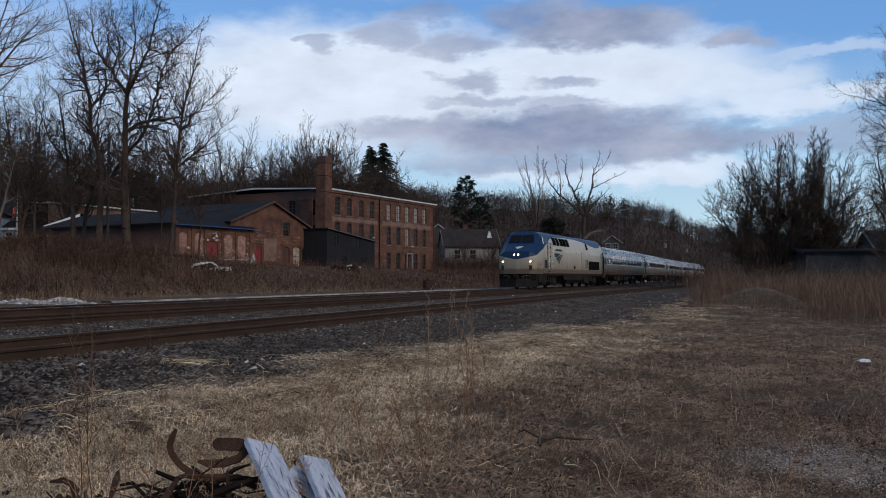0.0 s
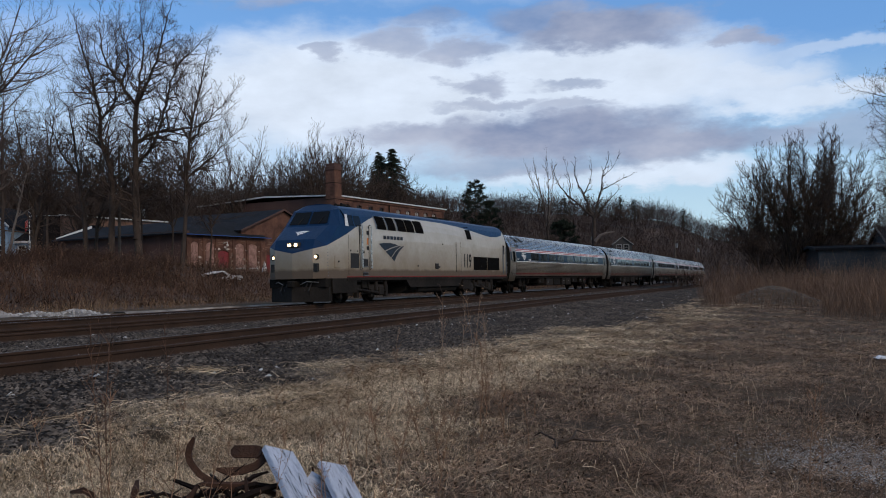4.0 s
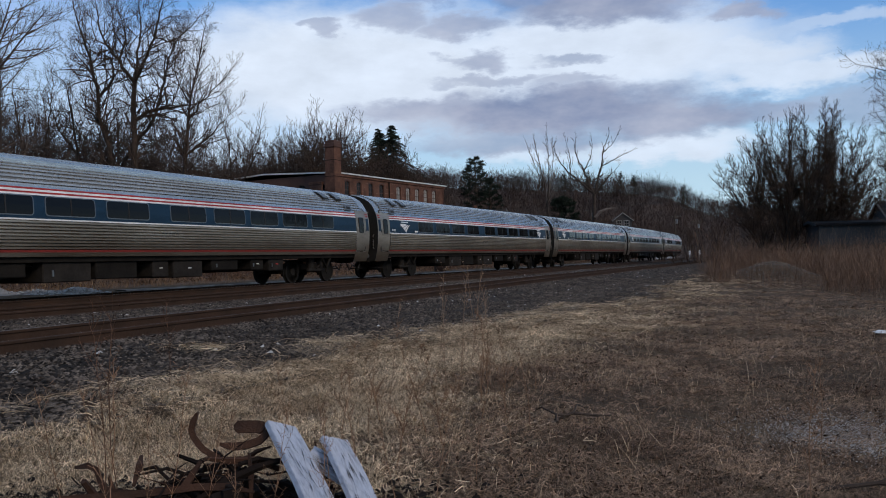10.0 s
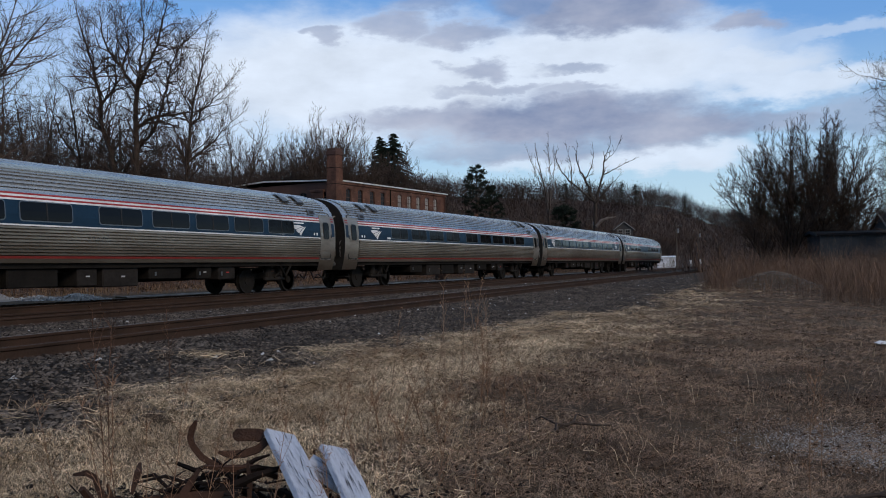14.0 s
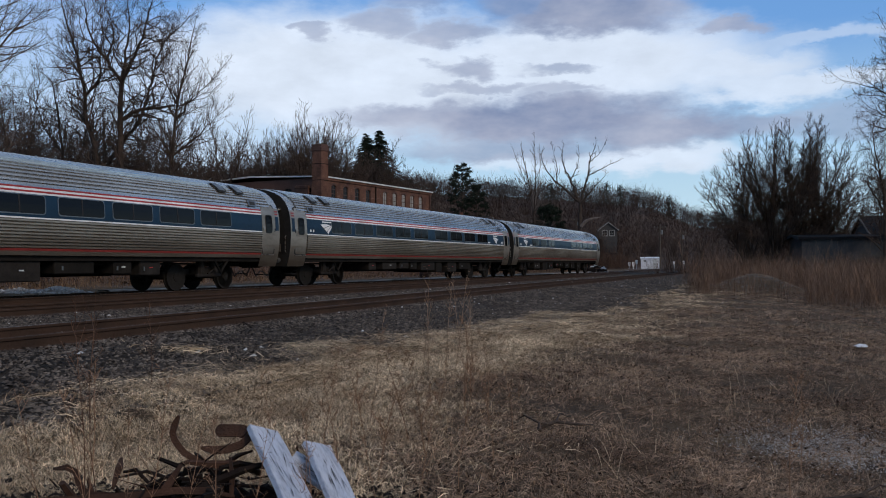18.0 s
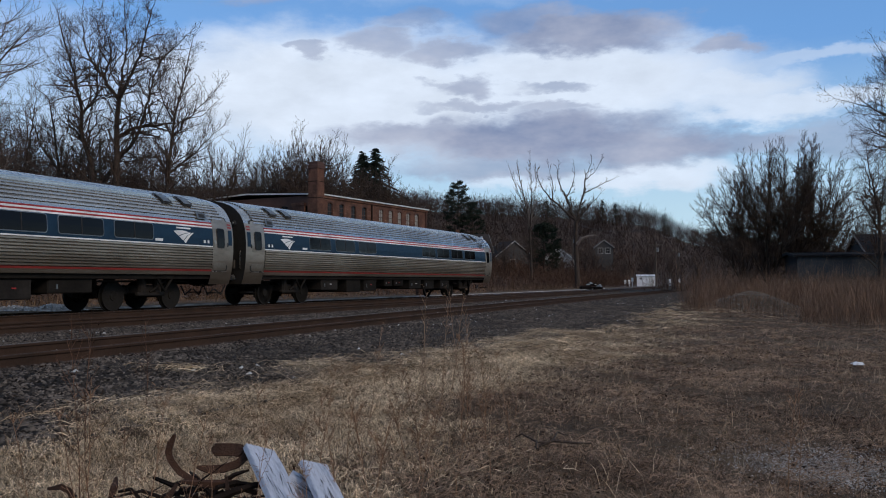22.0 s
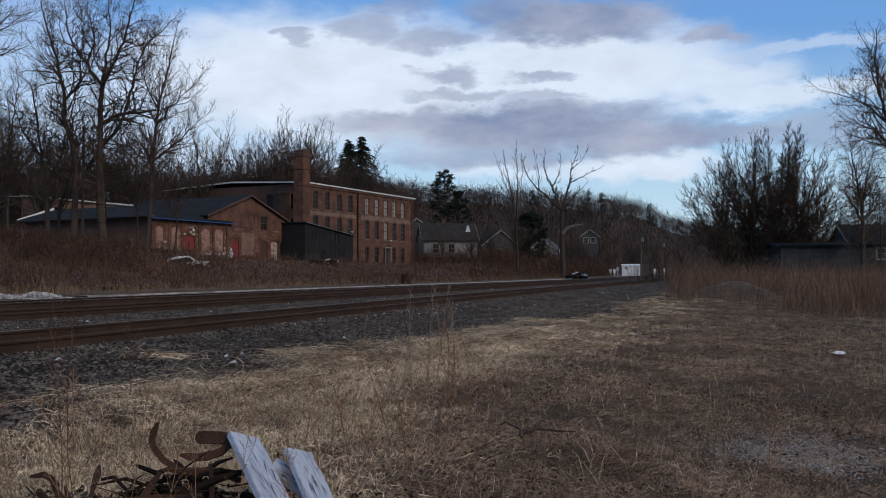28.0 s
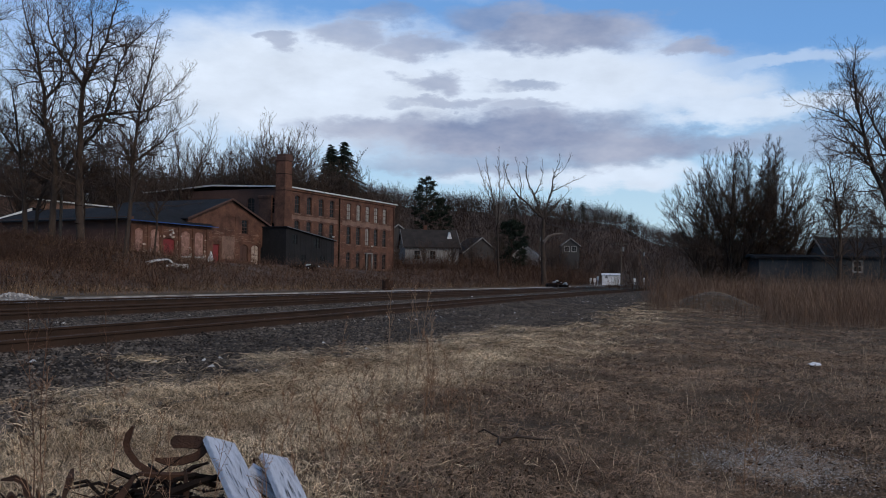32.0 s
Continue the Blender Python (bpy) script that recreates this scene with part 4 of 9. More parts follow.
    while x < 5.8:
        w, h = rng.uniform(0.6, 1.7), rng.uniform(0.32, 0.58)
        bx = Shape().box(x, -1.32, 0.99 - h, x + w, 1.32, 0.98, 0.03)
        box = part("equipment_box", bx, M["truck"] if rng.random() < 0.4 else M["under"], c)
        if rng.random() < 0.6:
            part("label_plate", Shape().box(x + w * 0.4, 1.322, 0.99 - h * 0.5, x + w * 0.4 + 0.14, 1.334, 0.99 - h * 0.5 + 0.035), M["band_red"] if rng.random() < 0.5 else M["trim"], box)
        if rng.random() < 0.5:
            part("box_latch", Shape().box(x + w * 0.8, 1.322, 0.99 - h * 0.7, x + w * 0.8 + 0.05, 1.345, 0.99 - h * 0.4), M["gasket"], box)
        x += w + rng.uniform(0.12, 0.9)
    part("brake_pipe", Shape().tube([(-11, 0.9, 0.9), (11, 0.9, 0.9)], 0.035, 6).tube([(-6.8, -1.1, 0.55), (6.2, -1.1, 0.55)], 0.05, 6), M["under"], c)
    return c


COACH_WINDOWS = [4.35, 6.4, 8.4, 10.45, 13.0, 15.05, 17.0, 18.95, 20.9]
CAFE_WINDOWS = [4.45, 6.5, 8.5, 15.2, 17.1, 19.05, 21.0]


# ---- locomotive: nose towards +x, nose tip at x = 10.5, tail at x = -10.5 ----
def loco():
    c = thing("diesel_locomotive", "silver and blue passenger diesel locomotive with dirty lower sides", "locomotive")
    G = M["loco_grey"]
    W = 1.50
    # hood: sides lean in slightly, roof with chamfered shoulders
    ZY = ([1.10, 2.9, 3.55, 3.95, 4.25, 4.40, 4.45], [1.51, 1.51, 1.42, 1.27, 1.02, 0.62, 0.0])

    def yy(z):
        return float(np.interp(z, *ZY))

    def strip_of(z0, z1, g=0.0, n=10):
        return [(yy(z0 + (z1 - z0) * k / n) + g, z0 + (z1 - z0) * k / n) for k in range(n + 1)]
    # paint line: the blue of the roof dips behind the cab and at the tail
    def blue_z(x):
        return float(np.interp(x, [-10.5, -10.2, -9.2, -8.0, -7.0, -5.5, -3.5, -1.5, 1.5, 5.6, 6.3, 7.0, 7.8, 8.6, 9.4, 10.0], [4.05, 3.80, 3.62, 3.58, 3.66, 3.82, 4.0, 4.1, 4.12, 4.02, 3.86, 3.62, 3.35, 3.02, 2.72, 2.50]))
    xs = list(np.linspace(-10.45, 8.45, 48))
    for side in (1, -1):
        lower, upper = Shape(), Shape()
        for sh, top in ((lower, False), (upper, True)):
            cols = []
            for x in xs:
                zb = blue_z(x)
                pr = strip_of(1.10, zb) if not top else strip_of(zb, 4.45)
                cols.append([(x, side * y, z) for y, z in pr])
            n = len(cols[0])
            sh.add([p for col in cols for p in col], [(i * n + k, i * n + k + 1, (i + 1) * n + k + 1, (i + 1) * n + k) for i in range(len(cols) - 1) for k in range(n - 1)])
        part("side_panel", lower, G, c, "silver grey side, brown with road dirt below")
        part("roof", upper, M["loco_blue"], c, "blue roof, the colour dipping in waves")
        part("sill", Shape().box(-10.4, side * 1.50, 1.0, 8.6, side * 1.525, 1.14), M["loco_skirt"], c)
        part("sill_line", Shape().box(-10.4, side * 1.515, 1.14, 8.6, side * 1.522, 1.185), M["low_red"], c, "worn red line along the sill")
    tail = [(yy(z), z) for z in np.linspace(1.1, 4.45, 24)]
    part("tail_wall", Shape().prism(tail + flip(tail)[::-1], "x", -10.5, -10.44), M["under"], c)
    # cab: faceted nose, blue above, grey below
    def ring(x, pts):
        return [(x, y, z) for y, z in pts]
    for side in (1, -1):
        # side plates of the cab
        b = Shape()
        b.add([(8.45, side * 1.51, 1.10), (10.0, side * 1.44, 1.10), (10.0, side * 1.44, 2.50), (8.45, side * 1.51, blue_z(8.45))], [(0, 1, 2, 3)])
        part("cab_side", b, G, c, "silver grey cab side")
        u = Shape()
        u.add([(8.45, side * 1.51, blue_z(8.45)), (10.0, side * 1.44, 2.50), (8.95, side * 1.40, 3.45), (8.45, side * 1.42, 3.55)], [(0, 1, 2, 3)])
        u.add([(8.45, side * 1.42, 3.55), (8.95, side * 1.40, 3.45), (8.62, side * 1.14, 4.16), (8.45, side * 1.02, 4.25)], [(0, 1, 2, 3)])
        part("cab_blue_side", u, M["loco_blue"], c)
        fc = Shape()
        fc.add([(10.0, side * 1.44, 2.50), (10.18, side * 0.98, 2.78), (9.28, side * 1.06, 3.40), (8.95, side * 1.40, 3.45)], [(0, 1, 2, 3)])
        fc.add([(8.95, side * 1.40, 3.45), (9.28, side * 1.06, 3.40), (8.78, side * 0.90, 4.12), (8.62, side * 1.14, 4.16)], [(0, 1, 2, 3)])
        part("cab_corner", fc, M["loco_blue"], c)
        k = Shape()
        k.add([(10.0, side * 1.44, 1.10), (10.34, side * 0.95, 1.10), (10.34, side * 0.95, 2.36), (10.0, side * 1.44, 2.50)], [(0, 1, 2, 3)])
        part("nose_cheek", k, G, c)
        part("nose_wedge", Shape().add([(10.0, side * 1.44, 2.50), (10.34, side * 0.95, 2.36), (10.18, side * 0.98, 2.78)], [(0, 1, 2)]), M["loco_blue"], c)
        for q in range(9):
            part("rivet", Shape().box(9.96, side * 1.43, 1.2 + q * 0.14, 10.0, side * 1.462, 1.23 + q * 0.14), M["gasket"], c)
        part("nose_hatch", Shape().box(9.0, side * 1.455, 1.55, 9.5, side * 1.495, 2.05, 0.01), G, c)
        cw = part("cab_window", Shape().add([(8.55, side * 1.452, 3.44), (7.25, side * 1.452, 3.44), (7.25, side * 1.335, 3.90), (8.45, side * 1.335, 3.90)], [(0, 1, 2, 3)]), M["car_glass"], c, "dark cab side window")
        part("window_post", Shape().add([(7.90, side * 1.462, 3.42), (7.83, side * 1.462, 3.42), (7.83, side * 1.34, 3.91), (7.90, side * 1.34, 3.91)], [(0, 1, 2, 3)]), M["loco_blue"], cw)
        part("wind_deflector", Shape().add([(8.62, side * 1.475, 3.40), (8.36, side * 1.475, 3.40), (8.30, side * 1.35, 3.93), (8.50, side * 1.35, 3.93)], [(0, 1, 2, 3)]), M["white_paint"], cw, "white window wind deflector")
        lampg = part("corner_lamp", Shape().disc((10.24, side * 1.05, 2.02), "x", 0.13, 0.06, 14), M["rubber"], c)
        part("lamp_lens", Shape().disc((10.28, side * 1.05, 2.02), "x", 0.062, 0.05, 12), M["lamp"], lampg, "lit amber-white ditch lamp")
        gp = part("step_pocket", Shape().box(9.98, side * 0.88, 1.40, 10.33, side * 1.16, 1.74), M["rubber"], c)
        part("front_handrail", Shape().tube([(9.9, side * 1.26, 0.92), (10.45, side * 0.7, 0.98), (10.5, side * 0.45, 0.86)], 0.018, 6), M["gasket"], c)
        part("door", Shape().box(6.62, side * 1.50, 1.45, 7.36, side * 1.522, 3.35, 0.008), G, c, "cab entrance door")
        for x in (6.66, 7.44):
            gr = part("handrail", Shape().tube([(x, side * 1.50, 1.50), (x, side * 1.61, 1.54), (x, side * 1.61, 3.48), (x, side * 1.50, 3.52)], 0.032, 7), M["silver"], c, "bright steel grab rail beside the door")
            part("rail_recess", Shape().box(x + 0.05, side * 1.508, 1.48, x + 0.11, side * 1.522, 3.5), M["rubber"], gr, "dark recess behind the grab rail")
        for z in (3.08, 2.38):
            part("hinge", Shape().box(6.76, side * 1.52, z, 6.95, side * 1.56, z + 0.17, 0.015), M["rubber"], c)
        part("warning_plate", Shape().box(6.80, side * 1.521, 2.62, 6.92, side * 1.533, 2.92), M["orange"], c, "orange warning plate")
        part("door_handle", Shape().box(7.18, side * 1.52, 2.22, 7.26, side * 1.56, 2.34, 0.01), M["rubber"], c)
        for z0, z1 in ((1.60, 1.98), (1.20, 1.38)):
            well = part("step_well", Shape().box(6.84, side * 1.515, z0, 7.28, side * 1.53, z1), M["rubber"], c, "dark step recess under the door")
            part("step_tread", Shape().box(6.84, side * 1.52, z0, 7.28, side * 1.57, z0 + 0.035), M["gasket"], well)
            part("well_lip", Shape().box(6.84, side * 1.52, z1 - 0.03, 7.28, side * 1.55, z1), M["gasket"], well)
        for x0, z0, x1, z1 in ((7.56, 1.60, 8.45, 2.42), (-1.7, 2.2, -1.55, 2.28), (1.2, 1.9, 1.42, 1.98), (3.9, 1.62, 4.05, 1.68)):
            part("access_panel", Shape().box(x0, side * 1.509, z0, x1, side * 1.5165, z1), G, c)
        for x, z in ((8.30, 2.32), (7.72, 2.30), (9.25, 1.82), (5.2, 3.0), (-6.3, 1.75), (1.9, 1.7), (-1.0, 2.9)):
            part("latch", Shape().box(x - 0.04, side * 1.49, z - 0.035, x + 0.04, side * 1.535, z + 0.035, 0.008), M["rubber"], c)
        part("seam", Shape().box(8.44, side * 1.505, 1.12, 8.455, side * 1.5125, 3.0), M["loco_skirt"], c)
        part("vent_panel", Shape().box(7.62, side * 1.515, 1.55, 8.30, side * 1.53, 2.2), M["rubber"], c, "dark louvre")
        lad = Shape()
        for x in (6.72, 7.27):
            lad.box(x - 0.02, side * 1.42, 0.35, x + 0.02, side * 1.47, 1.15)
        for z in (0.4, 0.65, 0.9):
            lad.box(6.72, side * 1.38, z, 7.27, side * 1.5, z + 0.03)
        part("ladder", lad, M["under"], c)
        for x in (-9.72, -10.2):
            part("handrail", Shape().tube([(x, side * 1.58, 1.3), (x, side * 1.58, 3.0)], 0.028, 6), M["gasket"], c)
        part("rear_door", Shape().box(-10.12, side * 1.505, 1.35, -9.78, side * 1.518, 3.2), G, c)
        part("rear_door_window", Shape().box(-10.08, side * 1.51, 2.55, -9.82, side * 1.526, 3.1), M["car_glass"], c)
        for x0, x1 in ((-9.55, -7.65), (-7.55, -5.55)):
            x0, x1 = x0 + 0.4, x1 + 0.4
            gr = part("rear_grille", Shape().box(x0, side * 1.515, 1.52, x1, side * 1.53, 2.30), M["mesh_black"], c, "black mesh grille")
            sl = Shape()
            for k in range(10):
                sl.box(x0, side * 1.528, 1.55 + k * 0.075, x1, side * 1.538, 1.575 + k * 0.075)
            part("grille_bar", sl, M["mesh_black"], gr)
        for i, (x0, x1) in enumerate(((5.0, 5.85), (4.05, 4.85), (3.0, 3.85), (2.1, 2.95), (1.1, 2.0))):
            lean = [(yy(z) + 0.012, z) for z in (3.38, 3.58, 3.78, 4.02)]
            gr = part("roof_grille", Shape().strip([(side * y, z) for y, z in lean], "x", x0, x1), M["mesh_black"], c, "black intake screen")
            bars = Shape()
            for k in range(7):
                z = 3.41 + k * 0.085
                bars.box(x0, side * (yy(z) + 0.008), z, x1, side * (yy(z) + 0.03), z + 0.03)
            part("screen_bar", bars, M["mesh_black"], gr)
            if i < 3:
                part("screen_post", Shape().strip([(side * (y + 0.014), z) for y, z in lean], "x", x1, x1 + 0.1), M["gasket"], gr)
        part("exhaust_panel", Shape().strip([(side * (yy(z) + 0.012), z) for z in (3.30, 3.5, 3.8, 4.05)], "x", -5.05, -4.35), M["mesh_black"], c)
        part("side_hatch", Shape().box(-3.35, side * 1.514, 1.45, -2.75, side * 1.524, 3.05), G, c)
        part("side_hatch_edge", Shape().box(-3.375, side * 1.508, 1.42, -3.35, side * 1.528, 3.08).box(-2.75, side * 1.508, 1.42, -2.725, side * 1.528, 3.08), M["loco_skirt"], c)
        part("filler_cap", Shape().box(-0.42, side * 1.512, 1.55, -0.05, side * 1.56, 1.85, 0.02).box(-0.62, side * 1.512, 1.62, -0.5, side * 1.54, 1.70), M["rubber"], c)
        # emblem: three swept strokes, and a bar for the lettering over it
        em, y = Shape(), side * 1.523
        for q in SWEEPS:
            em.add([(5.83 - p / 57.4, y, 2.80 - r / 78.0) for p, r in q], [tuple(range(len(q)))])
        part("emblem", em, M["logo"], c, "navy swept emblem of three strokes")
        for k in range(6):
            part("lettering_bar", Shape().box(3.50 + k * 0.33, side * 1.512, 2.94, 3.50 + k * 0.33 + 0.23, side * 1.523, 3.10), M["logo"], c)
        cu = bpy.data.curves.new("road_number", "FONT")
        cu.body, cu.size, cu.extrude, cu.align_x = "119", 1.08, 0.002, "CENTER"
        cu.offset = 0.02
        tx = new("road_number", cu)
        cu.materials.append(M["rubber"])
        tx.parent = c
        tx.matrix_basis = pose(-4.25, side * 1.526, 1.68, 90, 0, 180 if side > 0 else 0) @ Matrix.Diagonal((0.72, 1, 1, 1))
        tagged(tx, "black painted number on the side")
        part("kick_plate", Shape().box(7.75, side * 1.44, 0.45, 9.7, side * 1.50, 1.10, 0.015), M["loco_skirt"], c)
        part("fuel_tank_side", Shape().prism([(3.2, 1.05), (2.7, 0.62), (-3.2, 0.62), (-3.6, 1.05)], "y", *sorted((side * 1.30, side * 1.49))), M["loco_skirt"], c, "grimy tank skirt")
        part("tank_pipe", Shape().tube([(-3.0, side * 1.2, 0.5), (1.6, side * 1.2, 0.5)], 0.16, 10), M["under"], c)
        part("sand_box", Shape().box(-4.9, side * 1.15, 0.42, -3.75, side * 1.45, 1.02, 0.03), M["loco_skirt"], c)
    front = Shape()
    front.add([(10.34, -0.95, 1.10), (10.44, 0, 1.10), (10.34, 0.95, 1.10), (10.34, 0.95, 2.36), (10.44, 0, 2.18), (10.34, -0.95, 2.36)], [(0, 1, 4, 5), (1, 2, 3, 4)])
    part("nose_front", front, G, c, "silver grey nose")
    nb = Shape()
    nb.add([(10.34, 0.95, 2.36), (10.44, 0, 2.18), (10.34, -0.95, 2.36), (10.18, -0.98, 2.78), (10.18, 0.98, 2.78)], [(0, 1, 4), (1, 2, 3), (1, 3, 4)])
    nb.add([(10.18, 0.98, 2.78), (10.18, -0.98, 2.78), (9.28, -1.06, 3.40), (9.28, 1.06, 3.40)], [(0, 1, 2, 3)])
    nb.add([(9.28, 1.06, 3.40), (9.28, -1.06, 3.40), (8.78, -0.90, 4.12), (8.78, 0.90, 4.12)], [(0, 1, 2, 3)])
    nb.add([(8.78, 0.90, 4.12), (8.78, -0.90, 4.12), (8.45, -0.62, 4.40), (8.45, 0.62, 4.40)], [(0, 1, 2, 3)])
    nb.add([(8.45, 0.62, 4.40), (8.45, -0.62, 4.40), (8.45, 0, 4.45)], [(0, 1, 2)])
    for q in (1, -1):
        nb.add([(8.78, q * 0.90, 4.12), (8.45, q * 0.62, 4.40), (8.45, q * 1.02, 4.25), (8.62, q * 1.14, 4.16)], [(0, 1, 2, 3)])
    part("nose_blue", nb, M["loco_blue"], c, "sloping blue nose")
    for k, (a, b) in enumerate(((-0.96, -0.05), (0.05, 0.96))):
        ws = Shape().add([(9.22, a, 3.48), (9.22, b, 3.48), (8.84, b * 0.9, 4.04), (8.84, a * 0.9, 4.04)], [(0, 1, 2, 3)])
        ws.v = [(x + 0.025, y, z + 0.018) for x, y, z in ws.v]
        part("windscreen", ws, M["car_glass"], c, "dark windscreen")
        part("wiper", Shape().tube([(9.26, (a + b) / 2, 3.50), (9.06, (a + b) / 2 + 0.15, 3.80)], 0.012, 5), M["rubber"], c)
    hl = part("headlight_housing", Shape().box(10.15, -0.32, 2.42, 10.38, 0.32, 2.66, 0.04), M["rubber"], c)
    for y in (-0.16, 0.16):
        part("headlight", Shape().disc((10.40, y, 2.54), "x", 0.07, 0.05, 14), M["lamp"], hl, "lit headlight")
    em = Shape()
    for q in SWEEPS:
        em.add([(9.62 + 0.31 * r / 71, 0.36 - 0.72 * w / 141, 3.166 - 0.214 * r / 71) for w, r in q], [tuple(range(len(q)))])
    em.v = [(x + 0.012, y, z + 0.02) for x, y, z in em.v]
    part("nose_emblem", em, M["band_white"], c)
    # frame, plough, running gear
    part("underframe", Shape().box(-10.3, -1.3, 0.92, 9.6, 1.3, 1.12), M["under"], c)
    part("fuel_tank", Shape().prism([(-1.25, 0.95), (-1.25, 0.5), (-0.9, 0.32), (0.9, 0.32), (1.25, 0.5), (1.25, 0.95)], "x", -3.4, 2.8), M["under"], c)
    part("plough", Shape().add([(10.5, 0, 0.12), (10.5, 0, 0.75), (9.9, 1.45, 0.12), (9.9, 1.45, 0.75), (9.9, -1.45, 0.12), (9.9, -1.45, 0.75), (9.6, 1.4, 0.12), (9.6, 1.4, 0.75), (9.6, -1.4, 0.12), (9.6, -1.4, 0.75)],
                               [(0, 2, 3, 1), (0, 1, 5, 4), (2, 6, 7, 3), (4, 5, 9, 8), (1, 3, 7, 9, 5), (0, 4, 8, 6, 2)]), M["loco_skirt"], c, "dark steel plough")
    part("pilot", Shape().box(9.55, -1.42, 0.72, 10.1, 1.42, 1.12, 0.03), M["under"], c)
    part("coupler", Shape().box(10.0, -0.17, 0.72, 10.62, 0.17, 1.02, 0.05), M["under"], c)
    for y in (-0.7, -0.5, 0.5, 0.7):
        part("air_hose", Shape().tube([(10.05, y, 0.95), (10.3, y, 0.6), (10.2, y, 0.4)], 0.03, 6), M["rubber"], c)
    for x in (-2.2, -3.6):
        part("roof_fan", Shape().tube([(x, 0, 4.42), (x, 0, 4.50)], [0.62, 0.60], 20), M["under"], c)
    part("exhaust_box", Shape().box(-9.4, -0.5, 4.40, -8.0, 0.5, 4.47, 0.02), M["under"], c)
    part("horn", Shape().tube([(6.4, 0.2, 4.50), (6.9, 0.2, 4.52)], [0.04, 0.09], 8).tube([(6.4, -0.1, 4.50), (6.9, -0.1, 4.52)], [0.04, 0.09], 8).box(6.35, -0.3, 4.42, 6.5, 0.4, 4.48), M["under"], c)
    for e in (1, -1):
        xo = e * 6.6 + 0.25
        sh = Shape()
        for side in (-1, 1):
            y = side * 1.24
            sh.prism([(xo - 2.1, 0.80), (xo - 2.1, 0.50), (xo - 1.1, 0.42), (xo - 0.5, 0.58), (xo + 0.5, 0.58), (xo + 1.1, 0.42), (xo + 2.1, 0.50), (xo + 2.1, 0.80)], "y", y - 0.1, y + 0.1)
            for x in (xo - 1.37, xo + 1.37):
                sh.box(x - 0.24, y - 0.12, 0.30, x + 0.24, y + 0.2, 0.74, 0.04)
                sh.tube([(x - 0.42, y + side * 0.12, 0.55), (x - 0.42, y + side * 0.12, 0.98)], 0.11, 8)
                sh.tube([(x + 0.42, y + side * 0.12, 0.55), (x + 0.42, y + side * 0.12, 0.98)], 0.11, 8)
            sh.tube([(xo - 1.0, y + side * 0.2, 0.42), (xo + 1.0, y + side * 0.2, 0.62)], 0.05, 6)
            sh.tube([(xo - 1.9, y + side * 0.12, 0.92), (xo - 0.2, y + side * 0.12, 0.98), (xo + 1.9, y + side * 0.12, 0.90)], 0.035, 6)
            for x in (xo - 2.0, xo - 0.62, xo + 0.62, xo + 2.0):
                sh.box(x - 0.09, y - 0.08, 0.22, x + 0.09, y + 0.12, 0.62, 0.02)
            sh.box(xo - 0.35, y - 0.1, 0.62, xo + 0.35, y + 0.16, 1.0, 0.04)
        sh.box(xo - 0.5, -1.1, 0.5, xo + 0.5, 1.1, 0.9, 0.04)
        part("bogie", sh, M["truck"], c)
        for a in (-1.37, 1.37):
            w = piece("wheelset", WHEEL[0.508], c, pose(xo + a, 0, 0.508))
            SPINNING.append((w, (xo + a, 0, 0.508), 0.508))
    return c


engine = loco()
engine.scale = (1, 1, 0.975)
TRAIN = [(engine, 10.5, 6.6)]
for k in range(5):
    if k < 4:
        ob = coach("stainless steel passenger coach with blue window band and red stripes", COACH_WINDOWS, k == 3, (1, -1) if k % 2 else (1,), "82682" if k == 0 else "")
    else:
        ob = coach("stainless steel cafe coach, blank blue panel between its windows", CAFE_WINDOWS, False, (1,))
    TRAIN.append((ob, 21.0 + 26.0 * k + 13.0, 9.07))


def nose_s(t):
    """Arc length of the train's nose at t seconds."""
    return float(np.interp(t, [0, 3, 6, 9, 13, 19, 23, 32], [39.4, 17.5, -3.75, -25.3, -54.2, -97.5, -126.0, -190.8]))


def motions():
    for ob, back, pivot in TRAIN:
        rows = []
        for k in range(0, 33):
            s = nose_s(k) + back
            xa, ya, _ = track(s - pivot)
            xb, yb, _ = track(s + pivot)
            rows.append((float(k), pose((xa + xb) / 2, (ya + yb) / 2, 0.063, 0, 0, math.degrees(math.atan2(ya - yb, xa - xb)))))
        walk(ob, rows)
    for w, (x, y, z), r in SPINNING:
        step = 7.18 / r / 15.0
        walk(w, [(k / 15.0, pose(x, y, z, 0, math.degrees(step * k), 0)) for k in range(0, 481)])

# ---- buildings ----
def wall_shape(L, H, thick, openings, top=None):
    """Wall along +x, outer face at y = 0 looking to -y, with real openings (x0, x1, z0, z1); top: heights (x, z) of a raked top."""
    sh = Shape()
    xs = sorted({0.0, L, *[o[0] for o in openings], *[o[1] for o in openings], *([p[0] for p in top] if top else [])})

    def zt(x):
        return float(np.interp(x, [p[0] for p in top], [p[1] for p in top])) if top else H
    for a, b in zip(xs, xs[1:]):
        if b - a < 1e-6:
            continue
        mid = (a + b) / 2
        cuts = sorted((o[2], o[3]) for o in openings if o[0] - 1e-6 <= mid <= o[1] + 1e-6)
        z = 0.0
        for c, d in cuts + [(None, None)]:
            if c is None:
                sh.add([(a, 0, z), (b, 0, z), (b, thick, z), (a, thick, z), (a, 0, zt(a)), (b, 0, zt(b)), (b, thick, zt(b)), (a, thick, zt(a))],
                       [(0, 1, 5, 4), (2, 3, 7, 6), (1, 2, 6, 5), (3, 0, 4, 7), (4, 5, 6, 7), (3, 2, 1, 0)])
            elif c > z:
                sh.box(a, 0, z, b, thick, c)
            z = d if d is not None else z
    return sh


